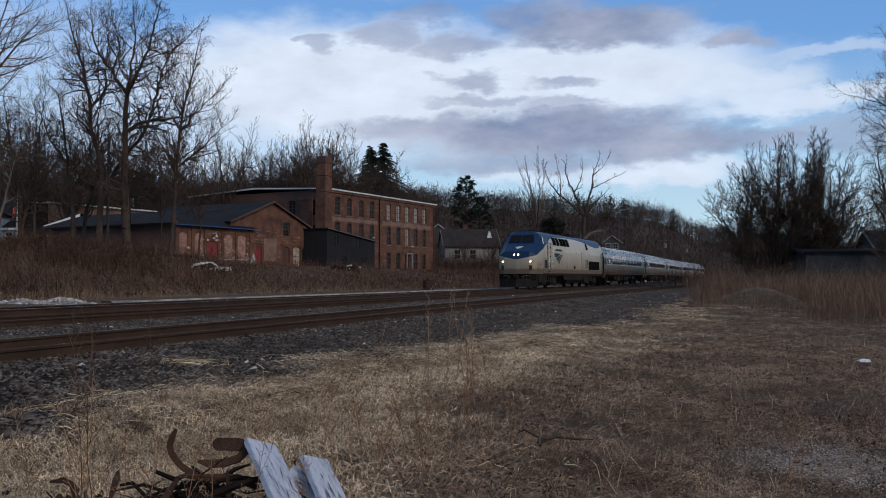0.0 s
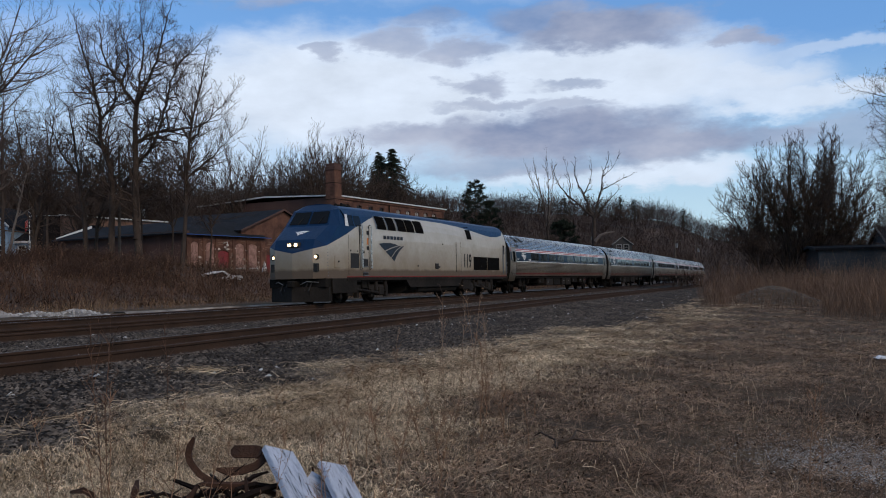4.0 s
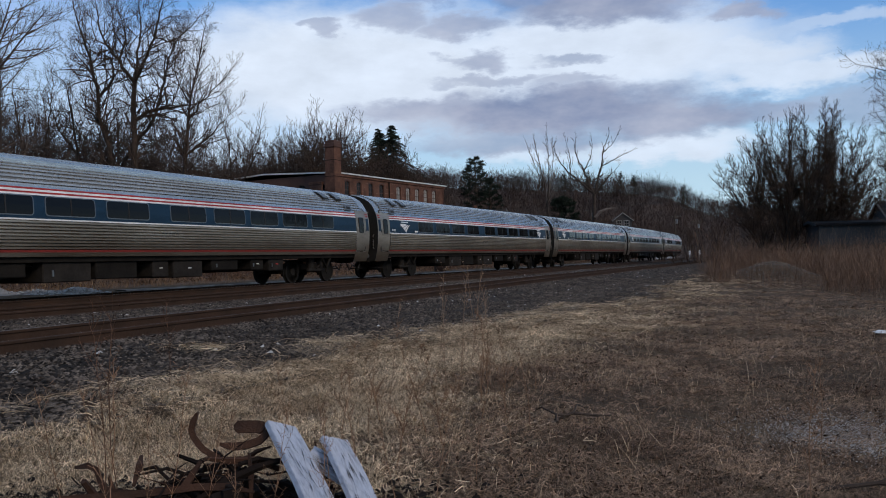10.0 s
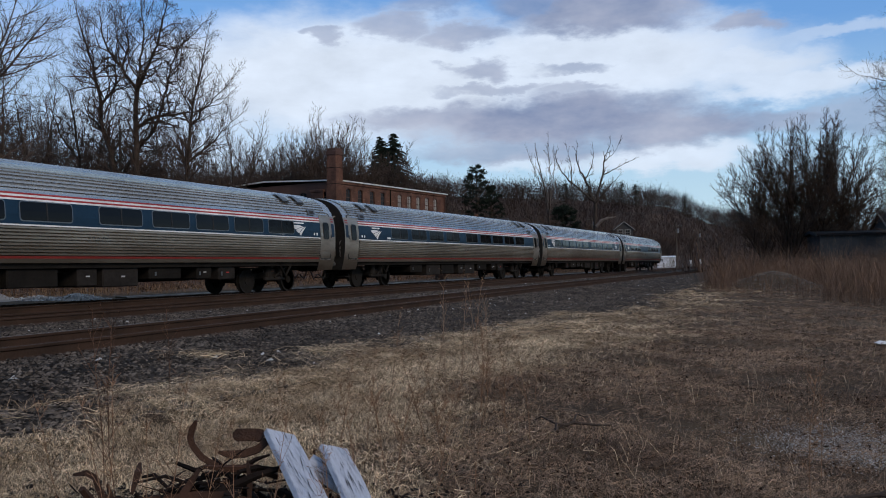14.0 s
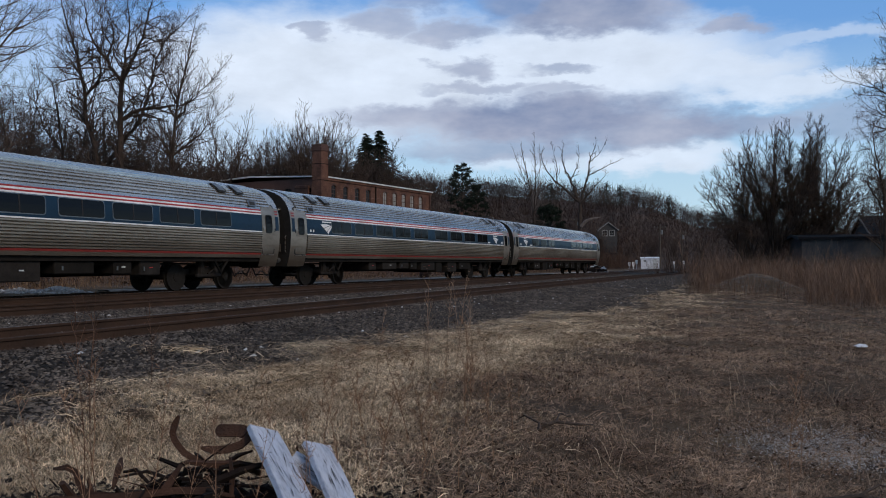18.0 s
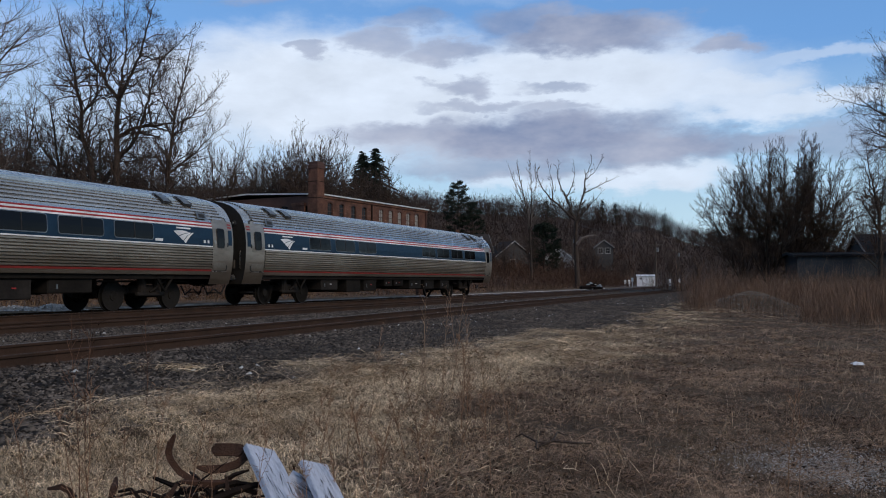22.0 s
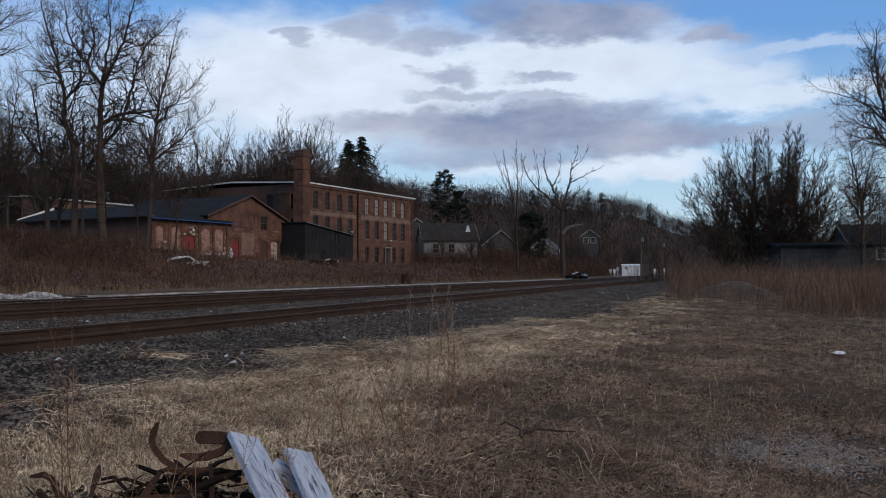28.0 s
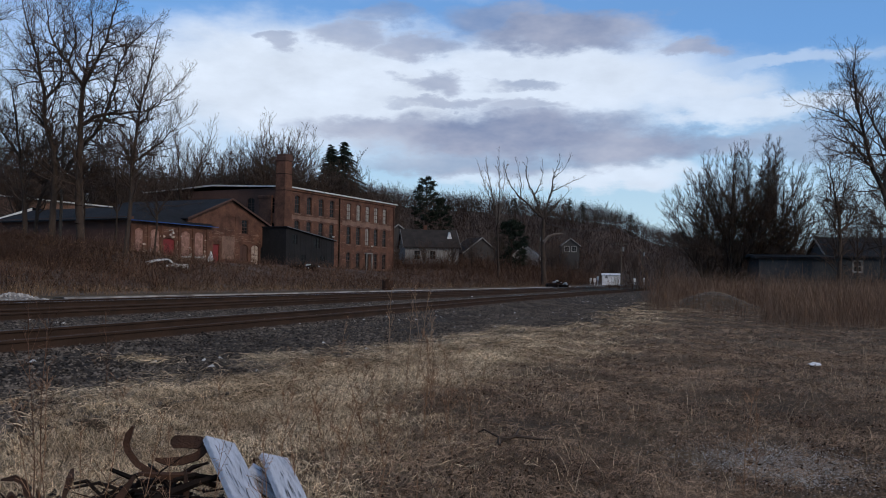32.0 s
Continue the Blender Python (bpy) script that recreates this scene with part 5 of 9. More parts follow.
def arch_head(sh, x0, x1, z1, rise, thick, y0=0.0):
    """Brick filling that turns a square head into an arched one."""
    n = 8
    arc = [(x0 + (x1 - x0) * k / n, z1 - rise + rise * math.sin(math.pi * k / n)) for k in range(n + 1)]
    sh.prism([(x0, z1)] + arc[:n // 2 + 1], "y", y0, y0 + thick)
    sh.prism(arc[n // 2:] + [(x1, z1)], "y", y0, y0 + thick)


def sash(parent, x0, x1, z0, z1, glass, frame_mat, y=0.12, cols=2, rows=4, label=""):
    """A recessed sash window: pane, frame and glazing bars, as one window part with sub-parts."""
    w = part("window", Shape().box(x0, y + 0.03, z0, x1, y + 0.06, z1), glass, parent, label)
    fr = Shape()
    for a, b, c, d in ((x0, x0 + 0.07, z0, z1), (x1 - 0.07, x1, z0, z1), (x0, x1, z0, z0 + 0.08), (x0, x1, z1 - 0.07, z1), (x0, x1, (z0 + z1) / 2 - 0.04, (z0 + z1) / 2 + 0.04)):
        fr.box(a, y - 0.02, c, b, y + 0.05, d)
    for k in range(1, cols):
        x = x0 + (x1 - x0) * k / cols
        fr.box(x - 0.02, y, z0, x + 0.02, y + 0.045, z1)
    for k in range(1, rows):
        z = z0 + (z1 - z0) * k / rows
        fr.box(x0, y, z - 0.02, x1, y + 0.045, z + 0.02)
    part("window_frame", fr, frame_mat, w)
    return w


def brick_courses(parent, L, H, openings, tint, seed, count, y=-0.006):
    """Odd bricks standing a little proud of the wall, to break its face."""
    rng = random.Random(seed)
    sh = Shape()
    for _ in range(count):
        x, z = rng.uniform(0.2, L - 0.5), round(rng.uniform(0.2, H - 0.4) / 0.075) * 0.075
        w = rng.choice((0.21, 0.21, 0.44, 0.66))
        if any(o[0] - 0.1 < x + w and x < o[1] + 0.1 and o[2] - 0.1 < z < o[3] + 0.1 for o in openings):
            continue
        sh.box(x, y, z, x + w, 0.02, z + 0.062)
    tagged(part("bricks", sh, tint, parent), kind="stuff")


D_ANGLE = 60.9      # direction of the mill's long front from +x


def mill():
    c = thing("brick_mill", "three-storey old red brick mill with arched windows and pale roof edge", "mill", pose(-14.6, 106.2, 1.3, 0, 0, D_ANGLE))
    L, H = 27.2, 10.75
    xs = [2.12, 4.73, 7.45, 10.02, 14.29, 16.83, 19.32, 21.74, 24.24]
    ops = []
    for x in xs:
        ops.append((x - 0.55, x + 0.55, 7.62, 9.95))
        ops.append((x - 0.55, x + 0.55, 4.15, 6.72))
        ops.append((x - 0.55, x + 0.55, 0.75 if abs(x - 19.32) > 0.1 else 0.2, 3.05))
    wall = wall_shape(L, H, 0.45, ops)
    for o in ops:
        arch_head(wall, o[0], o[1], o[3], 0.24, 0.45)
    front = part("front_wall", wall, M["brick"], c, "red brick front with rows of arched openings")
    brick_courses(front, L, H, ops, M["brick_pale"], 11, 500)
    for o in ops:
        n = 8
        arches = Shape()
        arc = [(o[0] - 0.1 + (o[1] - o[0] + 0.2) * k / n, o[3] - 0.2 + 0.24 * math.sin(math.pi * k / n)) for k in range(n + 1)]
        arches.prism(arc + [(p, q + 0.2) for p, q in arc[::-1]], "y", -0.03, 0.03)
        part("window_arch", arches, M["brick_dark"], front)
        part("window_sill", Shape().box(o[0] - 0.1, -0.07, o[2] - 0.14, o[1] + 0.1, 0.2, o[2]), M["brick_pale"], front)
    for i, o in enumerate(ops):
        up = o[2] > 7
        pale = up and o[0] > 13
        sash(front, o[0], o[1], o[2], o[3], M["pane_pale"] if pale or i in (19,) else M["dark_glass"], M["brick_dark"], cols=2, rows=4)
    part("pale_course", Shape().box(12.6, -0.02, 6.75, 26.2, 0.01, 7.45), M["brick_pale"], c, "band of worn pale brick")
    part("pale_course", Shape().box(0.6, -0.018, 6.85, 11.4, 0.01, 7.35), M["brick_pale"], c)
    part("cornice", Shape().box(-0.1, -0.18, H - 0.35, L + 0.1, 0.3, H - 0.02, 0.03), M["brick"], c)
    part("downpipe", Shape().tube([(11.75, -0.1, 0.2), (11.75, -0.1, H - 0.3)], 0.09, 8), M["under"], c)
    part("downpipe", Shape().tube([(26.9, -0.1, 0.2), (26.9, -0.1, H - 0.3)], 0.10, 8), M["brick_dark"], c)
    # left flank
    fl = []
    for k in range(6):
        y = 4.8 + k * 3.2
        fl += [(y, y + 1.2, 7.5, 9.6), (y, y + 1.2, 4.1, 6.4)]
    left = wall_shape(24.0, H, 0.45, fl)
    for o in fl:
        arch_head(left, o[0], o[1], o[3], 0.24, 0.45)
    # the flank turned from the light gets its shade from darker brick
    lw = part("side_wall", left, M["brick_dark"], c, "brick side wall, darkened for shade", m=pose(0, 24.0, 0, 0, 0, -90))
    for o in fl:
        sash(lw, *o, M["dark_glass"], M["brick_dark"], cols=2, rows=3)
    part("pilaster", Shape().box(-0.30, 2.3, 0, 0.0, 4.3, H - 0.9, 0.03).box(-0.4, 2.2, H - 1.3, 0.0, 4.4, H - 0.95, 0.03), M["brick"], c, "broad brick pilaster")
    part("far_wall", Shape().box(L - 0.4, 0.45, 0, L, 24.0, H), M["brick"], c)
    part("back_wall", Shape().box(0.45, 23.6, 0, L - 0.4, 24.0, H), M["brick"], c)
    part("roof", Shape().prism([(-0.25, H), (12.0, H + 0.55), (24.3, H), (24.3, H + 0.12), (12.0, H + 0.7), (-0.25, H + 0.12)], "x", -0.25, L + 0.25), M["slate"], c, "low dark roof")
    part("roof_edge", Shape().box(-0.32, -0.34, H - 0.02, L + 0.32, -0.26, H + 0.15), M["trim"], c, "pale metal roof edge")
    part("roof_edge", Shape().prism([(-0.3, H - 0.02), (12.0, H + 0.54), (24.3, H - 0.02), (24.3, H + 0.16), (12.0, H + 0.74), (-0.3, H + 0.16)], "x", -0.34, -0.26), M["trim"], c)
    part("entrance_porch", Shape().box(18.5, -0.5, 2.95, 20.2, 0.0, 3.1, 0.02).box(18.55, -0.45, 0, 18.7, -0.3, 2.95).box(20.0, -0.45, 0, 20.15, -0.3, 2.95), M["house_white"], c)
    for x, z in ((20.4, 4.0), (10.1, 4.9)):
        part("wall_lamp", Shape().box(x, -0.3, z, x + 0.2, 0, z + 0.2, 0.03), M["white_paint"], c)
    return c


mill()


def chimney():
    c = thing("brick_chimney", "tall square red brick factory chimney with a corbelled head", "chimney", pose(-14.65, 103.2, 1.3, 0, 0, D_ANGLE))
    n = 5
    for k in range(n):
        a0, a1 = 0.78 - 0.02 * k, 0.78 - 0.02 * (k + 1)
        z0, z1 = 13.6 * k / n, 13.6 * (k + 1) / n
        part("shaft", Shape().add([(-a0, -a0, z0), (a0, -a0, z0), (a0, a0, z0), (-a0, a0, z0), (-a1, -a1, z1), (a1, -a1, z1), (a1, a1, z1), (-a1, a1, z1)],
                                  [(0, 1, 5, 4), (1, 2, 6, 5), (2, 3, 7, 6), (3, 0, 4, 7), (4, 5, 6, 7)]), M["brick"], c)
    part("head", Shape().box(-0.78, -0.78, 13.6, 0.78, 0.78, 14.1, 0.04).box(-0.70, -0.70, 14.1, 0.70, 0.70, 14.45, 0.03), M["brick_dark"], c, "corbelled brick head")
    part("iron_band", Shape().box(-0.74, -0.74, 10.0, 0.74, 0.74, 10.06), M["under"], c)
    part("iron_band", Shape().box(-0.73, -0.73, 12.0, 0.73, 0.73, 12.06), M["under"], c)
    return c


chimney()


def black_shed():
    c = thing("black_shed", "black tar-papered lean-to shed against the mill", "shed", pose(-13.52, 97.86, 1.2, 0, 0, D_ANGLE))
    L, Dp = 10.0, 4.9
    ops = [(1.2, 2.2, 3.4, 4.6), (5.6, 6.8, 3.1, 4.4), (3.0, 4.0, 0.8, 2.3), (6.9, 8.0, 0.8, 2.2)]
    wall = wall_shape(L, 5.3, 0.2, ops, [(0, 5.3), (L, 4.15)])
    fw = part("front_wall", wall, M["black_clad"], c, "black tar-paper wall")
    for o in ops:
        sash(fw, *o, M["dark_glass"], M["black_clad"], y=0.06, cols=2, rows=2)
    part("end_wall", Shape().box(0, 0.2, 0, 0.2, Dp, 5.3).box(L - 0.2, 0.2, 0, L, Dp, 4.15), M["black_clad"], c)
    part("roof", Shape().prism([(-0.15, 5.32), (L + 0.15, 4.13), (L + 0.15, 4.26), (-0.15, 5.46)], "y", -0.25, Dp), M["slate"], c, "sloping black roof")
    part("roof_edge", Shape().prism([(-0.15, 5.36), (L + 0.15, 4.17), (L + 0.15, 4.24), (-0.15, 5.44)], "y", -0.29, -0.255), M["gasket"], c)
    for k in range(9):
        part("batten", Shape().box(0.6 + k * 1.1, -0.02, 0, 0.66 + k * 1.1, 0.0, 5.2 - 0.115 * (0.6 + k * 1.1)), M["black_clad"], c)
    return c


black_shed()


def gable_house():
    c = thing("brick_workshop", "single-storey red brick workshop with a stepped-down gable", "workshop", pose(-22.5, 88.8, 2.0, 0, 0, D_ANGLE))
    L, eave, peak = 13.2, 4.75, 7.3
    ops = [(3.9, 4.9, 0.2, 2.25), (8.35, 9.75, 0.5, 2.45), (10.35, 11.75, 0.1, 2.45), (12.0, 12.7, 0.3, 2.3), (8.6, 9.7, 3.6, 5.2), (5.6, 7.5, 4.3, 5.4)]
    wall = wall_shape(L, eave, 0.4, ops, [(0, eave), (L / 2, peak), (L, eave)])
    for o in ops[1:4]:
        arch_head(wall, o[0], o[1], o[3], 0.3, 0.4)
    w = part("gable_wall", wall, M["brick"], c, "red brick gable")
    brick_courses(w, L, eave - 0.3, ops, M["brick_pale"], 5, 260)
    part("door", Shape().box(3.9, 0.1, 0.2, 4.9, 0.16, 2.25), M["red_door"], w, "dark red door")
    sash(w, *ops[1], M["brick_dark"], M["brick_dark"])
    sash(w, *ops[2], M["rubble_pale"], M["brick_dark"])
    sash(w, *ops[3], M["dark_glass"], M["house_dark"])
    sash(w, *ops[4], M["dark_glass"], M["brick_dark"])
    part("bricked_window", Shape().box(5.6, 0.06, 4.3, 7.5, 0.3, 5.4), M["brick"], w)
    part("pale_patch", Shape().box(5.3, -0.012, 0.7, 7.4, 0.01, 3.2), M["brick_pale"], w)
    part("side_wall", Shape().box(L - 0.4, 0.4, 0, L, 16, eave).box(0, 0.4, 0, 0.4, 16, eave), M["brick"], c)
    part("back_wall", Shape().prism([(0, 0), (L, 0), (L, eave), (L / 2, peak), (0, eave)], "y", 15.6, 16), M["brick"], c)
    for sgn in (0, 1):
        x0, x1 = (-0.35, L / 2) if sgn == 0 else (L / 2, L + 0.35)
        z0, z1 = (eave - 0.1, peak) if sgn == 0 else (peak, eave - 0.1)
        part("roof", Shape().prism([(x0, z0 + 0.02), (x1, z1 + 0.02), (x1, z1 + 0.16), (x0, z0 + 0.16)], "y", -0.3, 16.2), M["slate"], c, "dark slate roof")
        part("verge", Shape().prism([(x0, z0 - 0.02), (x1, z1 - 0.02), (x1, z1 + 0.19), (x0, z0 + 0.19)], "y", -0.38, -0.31), M["brick_dark"], c)
    return c


gable_house()


def low_shop():
    c = thing("low_brick_shed", "low brick shed with bricked-up arched windows and blue roof edge", "shed", pose(-26.0, 81.4, 2.0, 0, 0, D_ANGLE))
    L, H = 11.25, 4.0
    ops = [(0.57, 1.6, 0.9, 3.35), (2.6, 3.75, 0.9, 3.35), (4.2, 5.8, 0.1, 2.55), (6.75, 8.0, 0.8, 3.35), (8.65, 10.0, 0.8, 3.35)]
    wall = wall_shape(L, H, 0.4, ops)
    for o in ops:
        arch_head(wall, o[0], o[1], o[3], 0.22, 0.4)
    w = part("front_wall", wall, M["brick"], c, "worn brick wall, plaster flaking near the ground")
    brick_courses(w, L, H, ops, M["brick_pale"], 8, 300)
    for o in ops:
        if o[2] < 0.5:
            d = part("door", Shape().box(o[0], 0.1, o[2], o[1], 0.17, o[3] - 0.05), M["red_door"], w, "red arched double door")
            part("door_seam", Shape().box(4.98, 0.085, 0.15, 5.02, 0.10, 2.0), M["rubber"], d)
            continue
        inf = Shape()
        z, r = o[2], 0
        while z < o[3] - 0.05:
            x = o[0] - (0.11 if r % 2 else 0)
            while x < o[1]:
                a, b = max(x, o[0]), min(x + 0.22, o[1])
                if b - a > 0.03:
                    inf.box(a + 0.005, 0.06, z, b - 0.005, 0.2, z + 0.066)
                x += 0.23
            z, r = z + 0.077, r + 1
        tagged(part("bricks", inf, M["brick_pink"], w, "pinkish infill brick"), kind="stuff")
        part("sill", Shape().box(o[0] - 0.1, -0.08, o[2] - 0.15, o[1] + 0.1, 0.1, o[2]), M["trim"], w)
    for x in (0.0, 2.1, 3.85, 6.25, 8.3, 10.4):
        part("pier", Shape().box(x, -0.1, 0, x + 0.3, 0, H - 0.2, 0.02), M["brick"], w)
    rng = random.Random(14)
    flakes = Shape()
    for x0, x1, zm, n in ((0.2, 4.0, 1.0, 260), (6.2, 10.4, 0.9, 190), (0.1, 11.0, 2.9, 130)):
        for _ in range(n):
            x, z, q = rng.uniform(x0, x1), 0.15 + zm * rng.random() ** 1.4, rng.uniform(0.05, 0.26)
            if any(o[0] - 0.1 < x < o[1] and o[2] < z + 0.1 and z < o[3] for o in ops):
                continue
            n_side = 5
            ring = [(x + q * rng.uniform(0.6, 1.3) * math.cos(6.283 * k / n_side), z + 0.55 * q * rng.uniform(0.6, 1.3) * math.sin(6.283 * k / n_side)) for k in range(n_side)]
            flakes.prism(ring, "y", -0.012 - 0.006 * rng.random(), 0.01)
    tagged(part("plaster_flakes", flakes, M["rubble_pale"], w, "pale flaking plaster"), kind="stuff")
    part("lamp_bracket", Shape().tube([(5.0, 0, 3.3), (5.0, -0.5, 3.4), (5.0, -0.55, 3.15)], 0.04, 6).box(4.9, -0.65, 2.95, 5.1, -0.45, 3.15, 0.03), M["trim"], w)
    # long dark flank, its shade put into the brick colour
    fl = [(2.0, 3.4, 0.2, 2.9), (5.0, 6.6, 0.2, 3.0), (8.5, 9.6, 0.9, 2.6), (11.4, 12.6, 0.9, 2.6)]
    lw = part("side_wall", wall_shape(19.5, 4.4, 0.4, fl), M["brick_dark"], c, "brick wall with its shade in the colour", m=pose(0, 19.5, 0, 0, 0, -90))
    for o in fl:
        part("door", Shape().box(o[0], 0.12, o[2], o[1], 0.18, o[3]), M["brick_dark"], lw, "brown plank door")
    part("back_wall", Shape().box(0.4, 19.1, 0, L, 19.5, 4.2), M["brick_dark"], c)
    part("far_wall", Shape().box(L - 0.3, 0.4, 0, L, 19.1, 4.2), M["brick_dark"], c)
    part("roof", Shape().prism([(-0.5, H + 0.05), (4.9, H + 1.7), (L + 1.0, H + 1.7), (L + 1.0, H + 1.85), (4.9, H + 1.85), (-0.5, H + 0.2)], "y", 3.2, 20.0), M["slate"], c, "dark blue-grey roof")
    part("roof_slope", Shape().add([(-0.5, 0.2, H + 0.19), (-0.35, -0.45, H + 0.02), (L + 0.4, -0.45, H + 0.02), (L + 0.4, 0.2, H + 0.19), (4.9, 3.2, H + 1.84), (L + 0.4, 3.2, H + 1.84), (-0.5, 3.2, H + 0.19)],
                                   [(0, 1, 2, 3), (0, 3, 5, 4), (0, 4, 6)]), M["slate"], c)
    part("eave_edge", Shape().box(-0.4, -0.52, H - 0.02, L + 0.45, -0.44, H + 0.06), M["tarp"], c, "torn blue sheet along the eave")
    part("eave_edge", Shape().box(-0.58, -0.4, H + 0.05, -0.50, 20.0, H + 0.12), M["slate"], c)
    return c


low_shop()


def back_works():
    c = thing("brick_storehouse", "long flat-roofed brick storehouse behind the sheds", "storehouse", pose(-50.9, 108.0, 2.5, 0, 0, 7.7))
    L, H = 15.0, 7.3
    ops = [(2.0, 3.2, 1.5, 3.6), (6.0, 7.2, 1.5, 3.6), (10.0, 11.2, 1.5, 3.6)]
    w = part("front_wall", wall_shape(L, H, 0.4, ops, [(0, 7.9), (L, 6.75)]), M["brick_pale"], c, "orange-red brick wall")
    for o in ops:
        sash(w, *o, M["dark_glass"], M["brick_dark"])
    brick_courses(w, L, 6.6, ops, M["brick"], 9, 200)
    part("side_wall", Shape().box(0, 0.4, 0, 0.4, 14, 7.9).box(L - 0.4, 0.4, 0, L, 14, 6.7), M["brick_dark"], c)
    part("roof", Shape().prism([(-0.1, 7.95), (L + 0.3, 6.72), (L + 0.3, 6.87), (-0.1, 8.1)], "y", -0.3, 14.2), M["slate"], c)
    part("roof_edge", Shape().prism([(-0.1, 7.95), (L + 0.3, 6.72), (L + 0.3, 6.9), (-0.1, 8.13)], "y", -0.38, -0.31), M["trim"], c)
    annex = part("annex", Shape().box(-3.5, 0.05, 0, -0.01, 10, 7.9, 0.03), M["soot"], c, "dark windowless annex")
    part("coping", Shape().box(-3.6, -0.05, 7.9, 0.0, 10.1, 8.0), M["trim"], annex, "thin pale coping")
    return c


back_works()


def lean_to():
    c = thing("lean_to", "dark green lean-to with a white board along its sloping roof edge", "shed", pose(-46.75, 99.0, 2.5, 0, 0, 4))
    part("wall", Shape().prism([(0, 0), (3.6, 0), (3.6, 5.45), (0, 4.25)], "y", 0, 4.5), M["teal"], c, "dark green sheeting")
    for k in range(9):
        part("batten", Shape().box(0.3 + 0.38 * k, -0.03, 0.1, 0.35 + 0.38 * k, -0.001, 4.2 + 0.126 * k), M["teal"], c)
    part("roof", Shape().prism([(-0.25, 4.45), (3.9, 5.85), (3.9, 5.95), (-0.25, 4.55)], "y", -0.3, 4.8), M["slate"], c)
    part("rake_board", Shape().prism([(-0.25, 4.02), (3.9, 5.42), (3.9, 5.86), (-0.25, 4.46)], "y", -0.38, -0.31), M["white_paint"], c, "white rake board")


lean_to()


def house(name, label, m, L, W, H, R, wall, roof, wins, trim=None, chimney_at=None, ridge_x=True):
    """A small frame house: four walls, pitched roof, framed windows; windows (face, x, z, w, h), face 0 front, 1 right, 2 left."""
    c = thing(name, label, "house", m)
    trim = trim or M["white_paint"]
    faces = {0: (L, pose(-L / 2, -W / 2, 0)), 1: (W, pose(L / 2, -W / 2, 0, 0, 0, 90)), 2: (W, pose(-L / 2, W / 2, 0, 0, 0, -90)), 3: (L, pose(L / 2, W / 2, 0, 0, 0, 180))}
    for k, (ln, mm) in faces.items():
        ops = [(x, x + w, z, z + h) for fc, x, z, w, h in wins if fc == k]
        gable = (k in (1, 2)) == ridge_x
        top = [(0, H), (ln / 2, H + R), (ln, H)] if gable else None
        wl = part("wall", wall_shape(ln, H, 0.2, ops, top), wall, c, m=mm)
        for o in ops:
            sash(wl, *o, M["dark_glass"], trim, y=0.02, cols=2, rows=2)
            tr = Shape()
            for a, b, d, e in ((o[0] - 0.12, o[0], o[2] - 0.1, o[3] + 0.12), (o[1], o[1] + 0.12, o[2] - 0.1, o[3] + 0.12), (o[0], o[1], o[3], o[3] + 0.12), (o[0], o[1], o[2] - 0.12, o[2])):
                tr.box(a, -0.03, d, b, 0.01, e)
            part("window_trim", tr, trim, wl)
        lap = Shape()
        for q in range(int(H / 0.3)):
            xs = sorted({0.0, ln, *[o[0] - 0.12 for o in ops], *[o[1] + 0.12 for o in ops]})
            for a, b in zip(xs, xs[1:]):
                if not any(o[0] - 0.13 <= (a + b) / 2 <= o[1] + 0.13 and o[2] - 0.15 < q * 0.3 + 0.3 and q * 0.3 < o[3] + 0.15 for o in ops):
                    lap.add([(a, -0.004, q * 0.3 + 0.3), (b, -0.004, q * 0.3 + 0.3), (b, -0.022, q * 0.3), (a, -0.022, q * 0.3), (a, 0, q * 0.3), (b, 0, q * 0.3)], [(0, 1, 2, 3), (3, 2, 5, 4)])
        part("siding", lap, wall, wl)
    half = (W if ridge_x else L) / 2
    for sgn in (-1, 1):
        poly = [(sgn * (half + 0.4), H - 0.4 * R / half + 0.03), (0, H + R + 0.03), (0, H + R + 0.2), (sgn * (half + 0.4), H - 0.4 * R / half + 0.2)]
        ext = (L if ridge_x else W) / 2 + 0.35
        part("roof", Shape().prism(poly, "x" if ridge_x else "y", -ext, ext), roof, c)
        for e in (-1, 1):
            part("verge", Shape().prism([(p, q - 0.06) for p, q in poly[:2]] + [(p, q + 0.03) for p, q in poly[2:]], "x" if ridge_x else "y", *sorted((e * (ext + 0.01), e * (ext + 0.07)))), trim, c)
    if chimney_at:
        x, y = chimney_at
        part("chimney", Shape().box(x - 0.3, y - 0.3, H + 0.3, x + 0.3, y + 0.3, H + R + 1.0, 0.03), M["brick"], c)
    part("foundation", Shape().box(-L / 2 + 0.05, -W / 2 + 0.05, -3.0, L / 2 - 0.05, W / 2 - 0.05, -0.01), M["house_dark"], c)
    return c


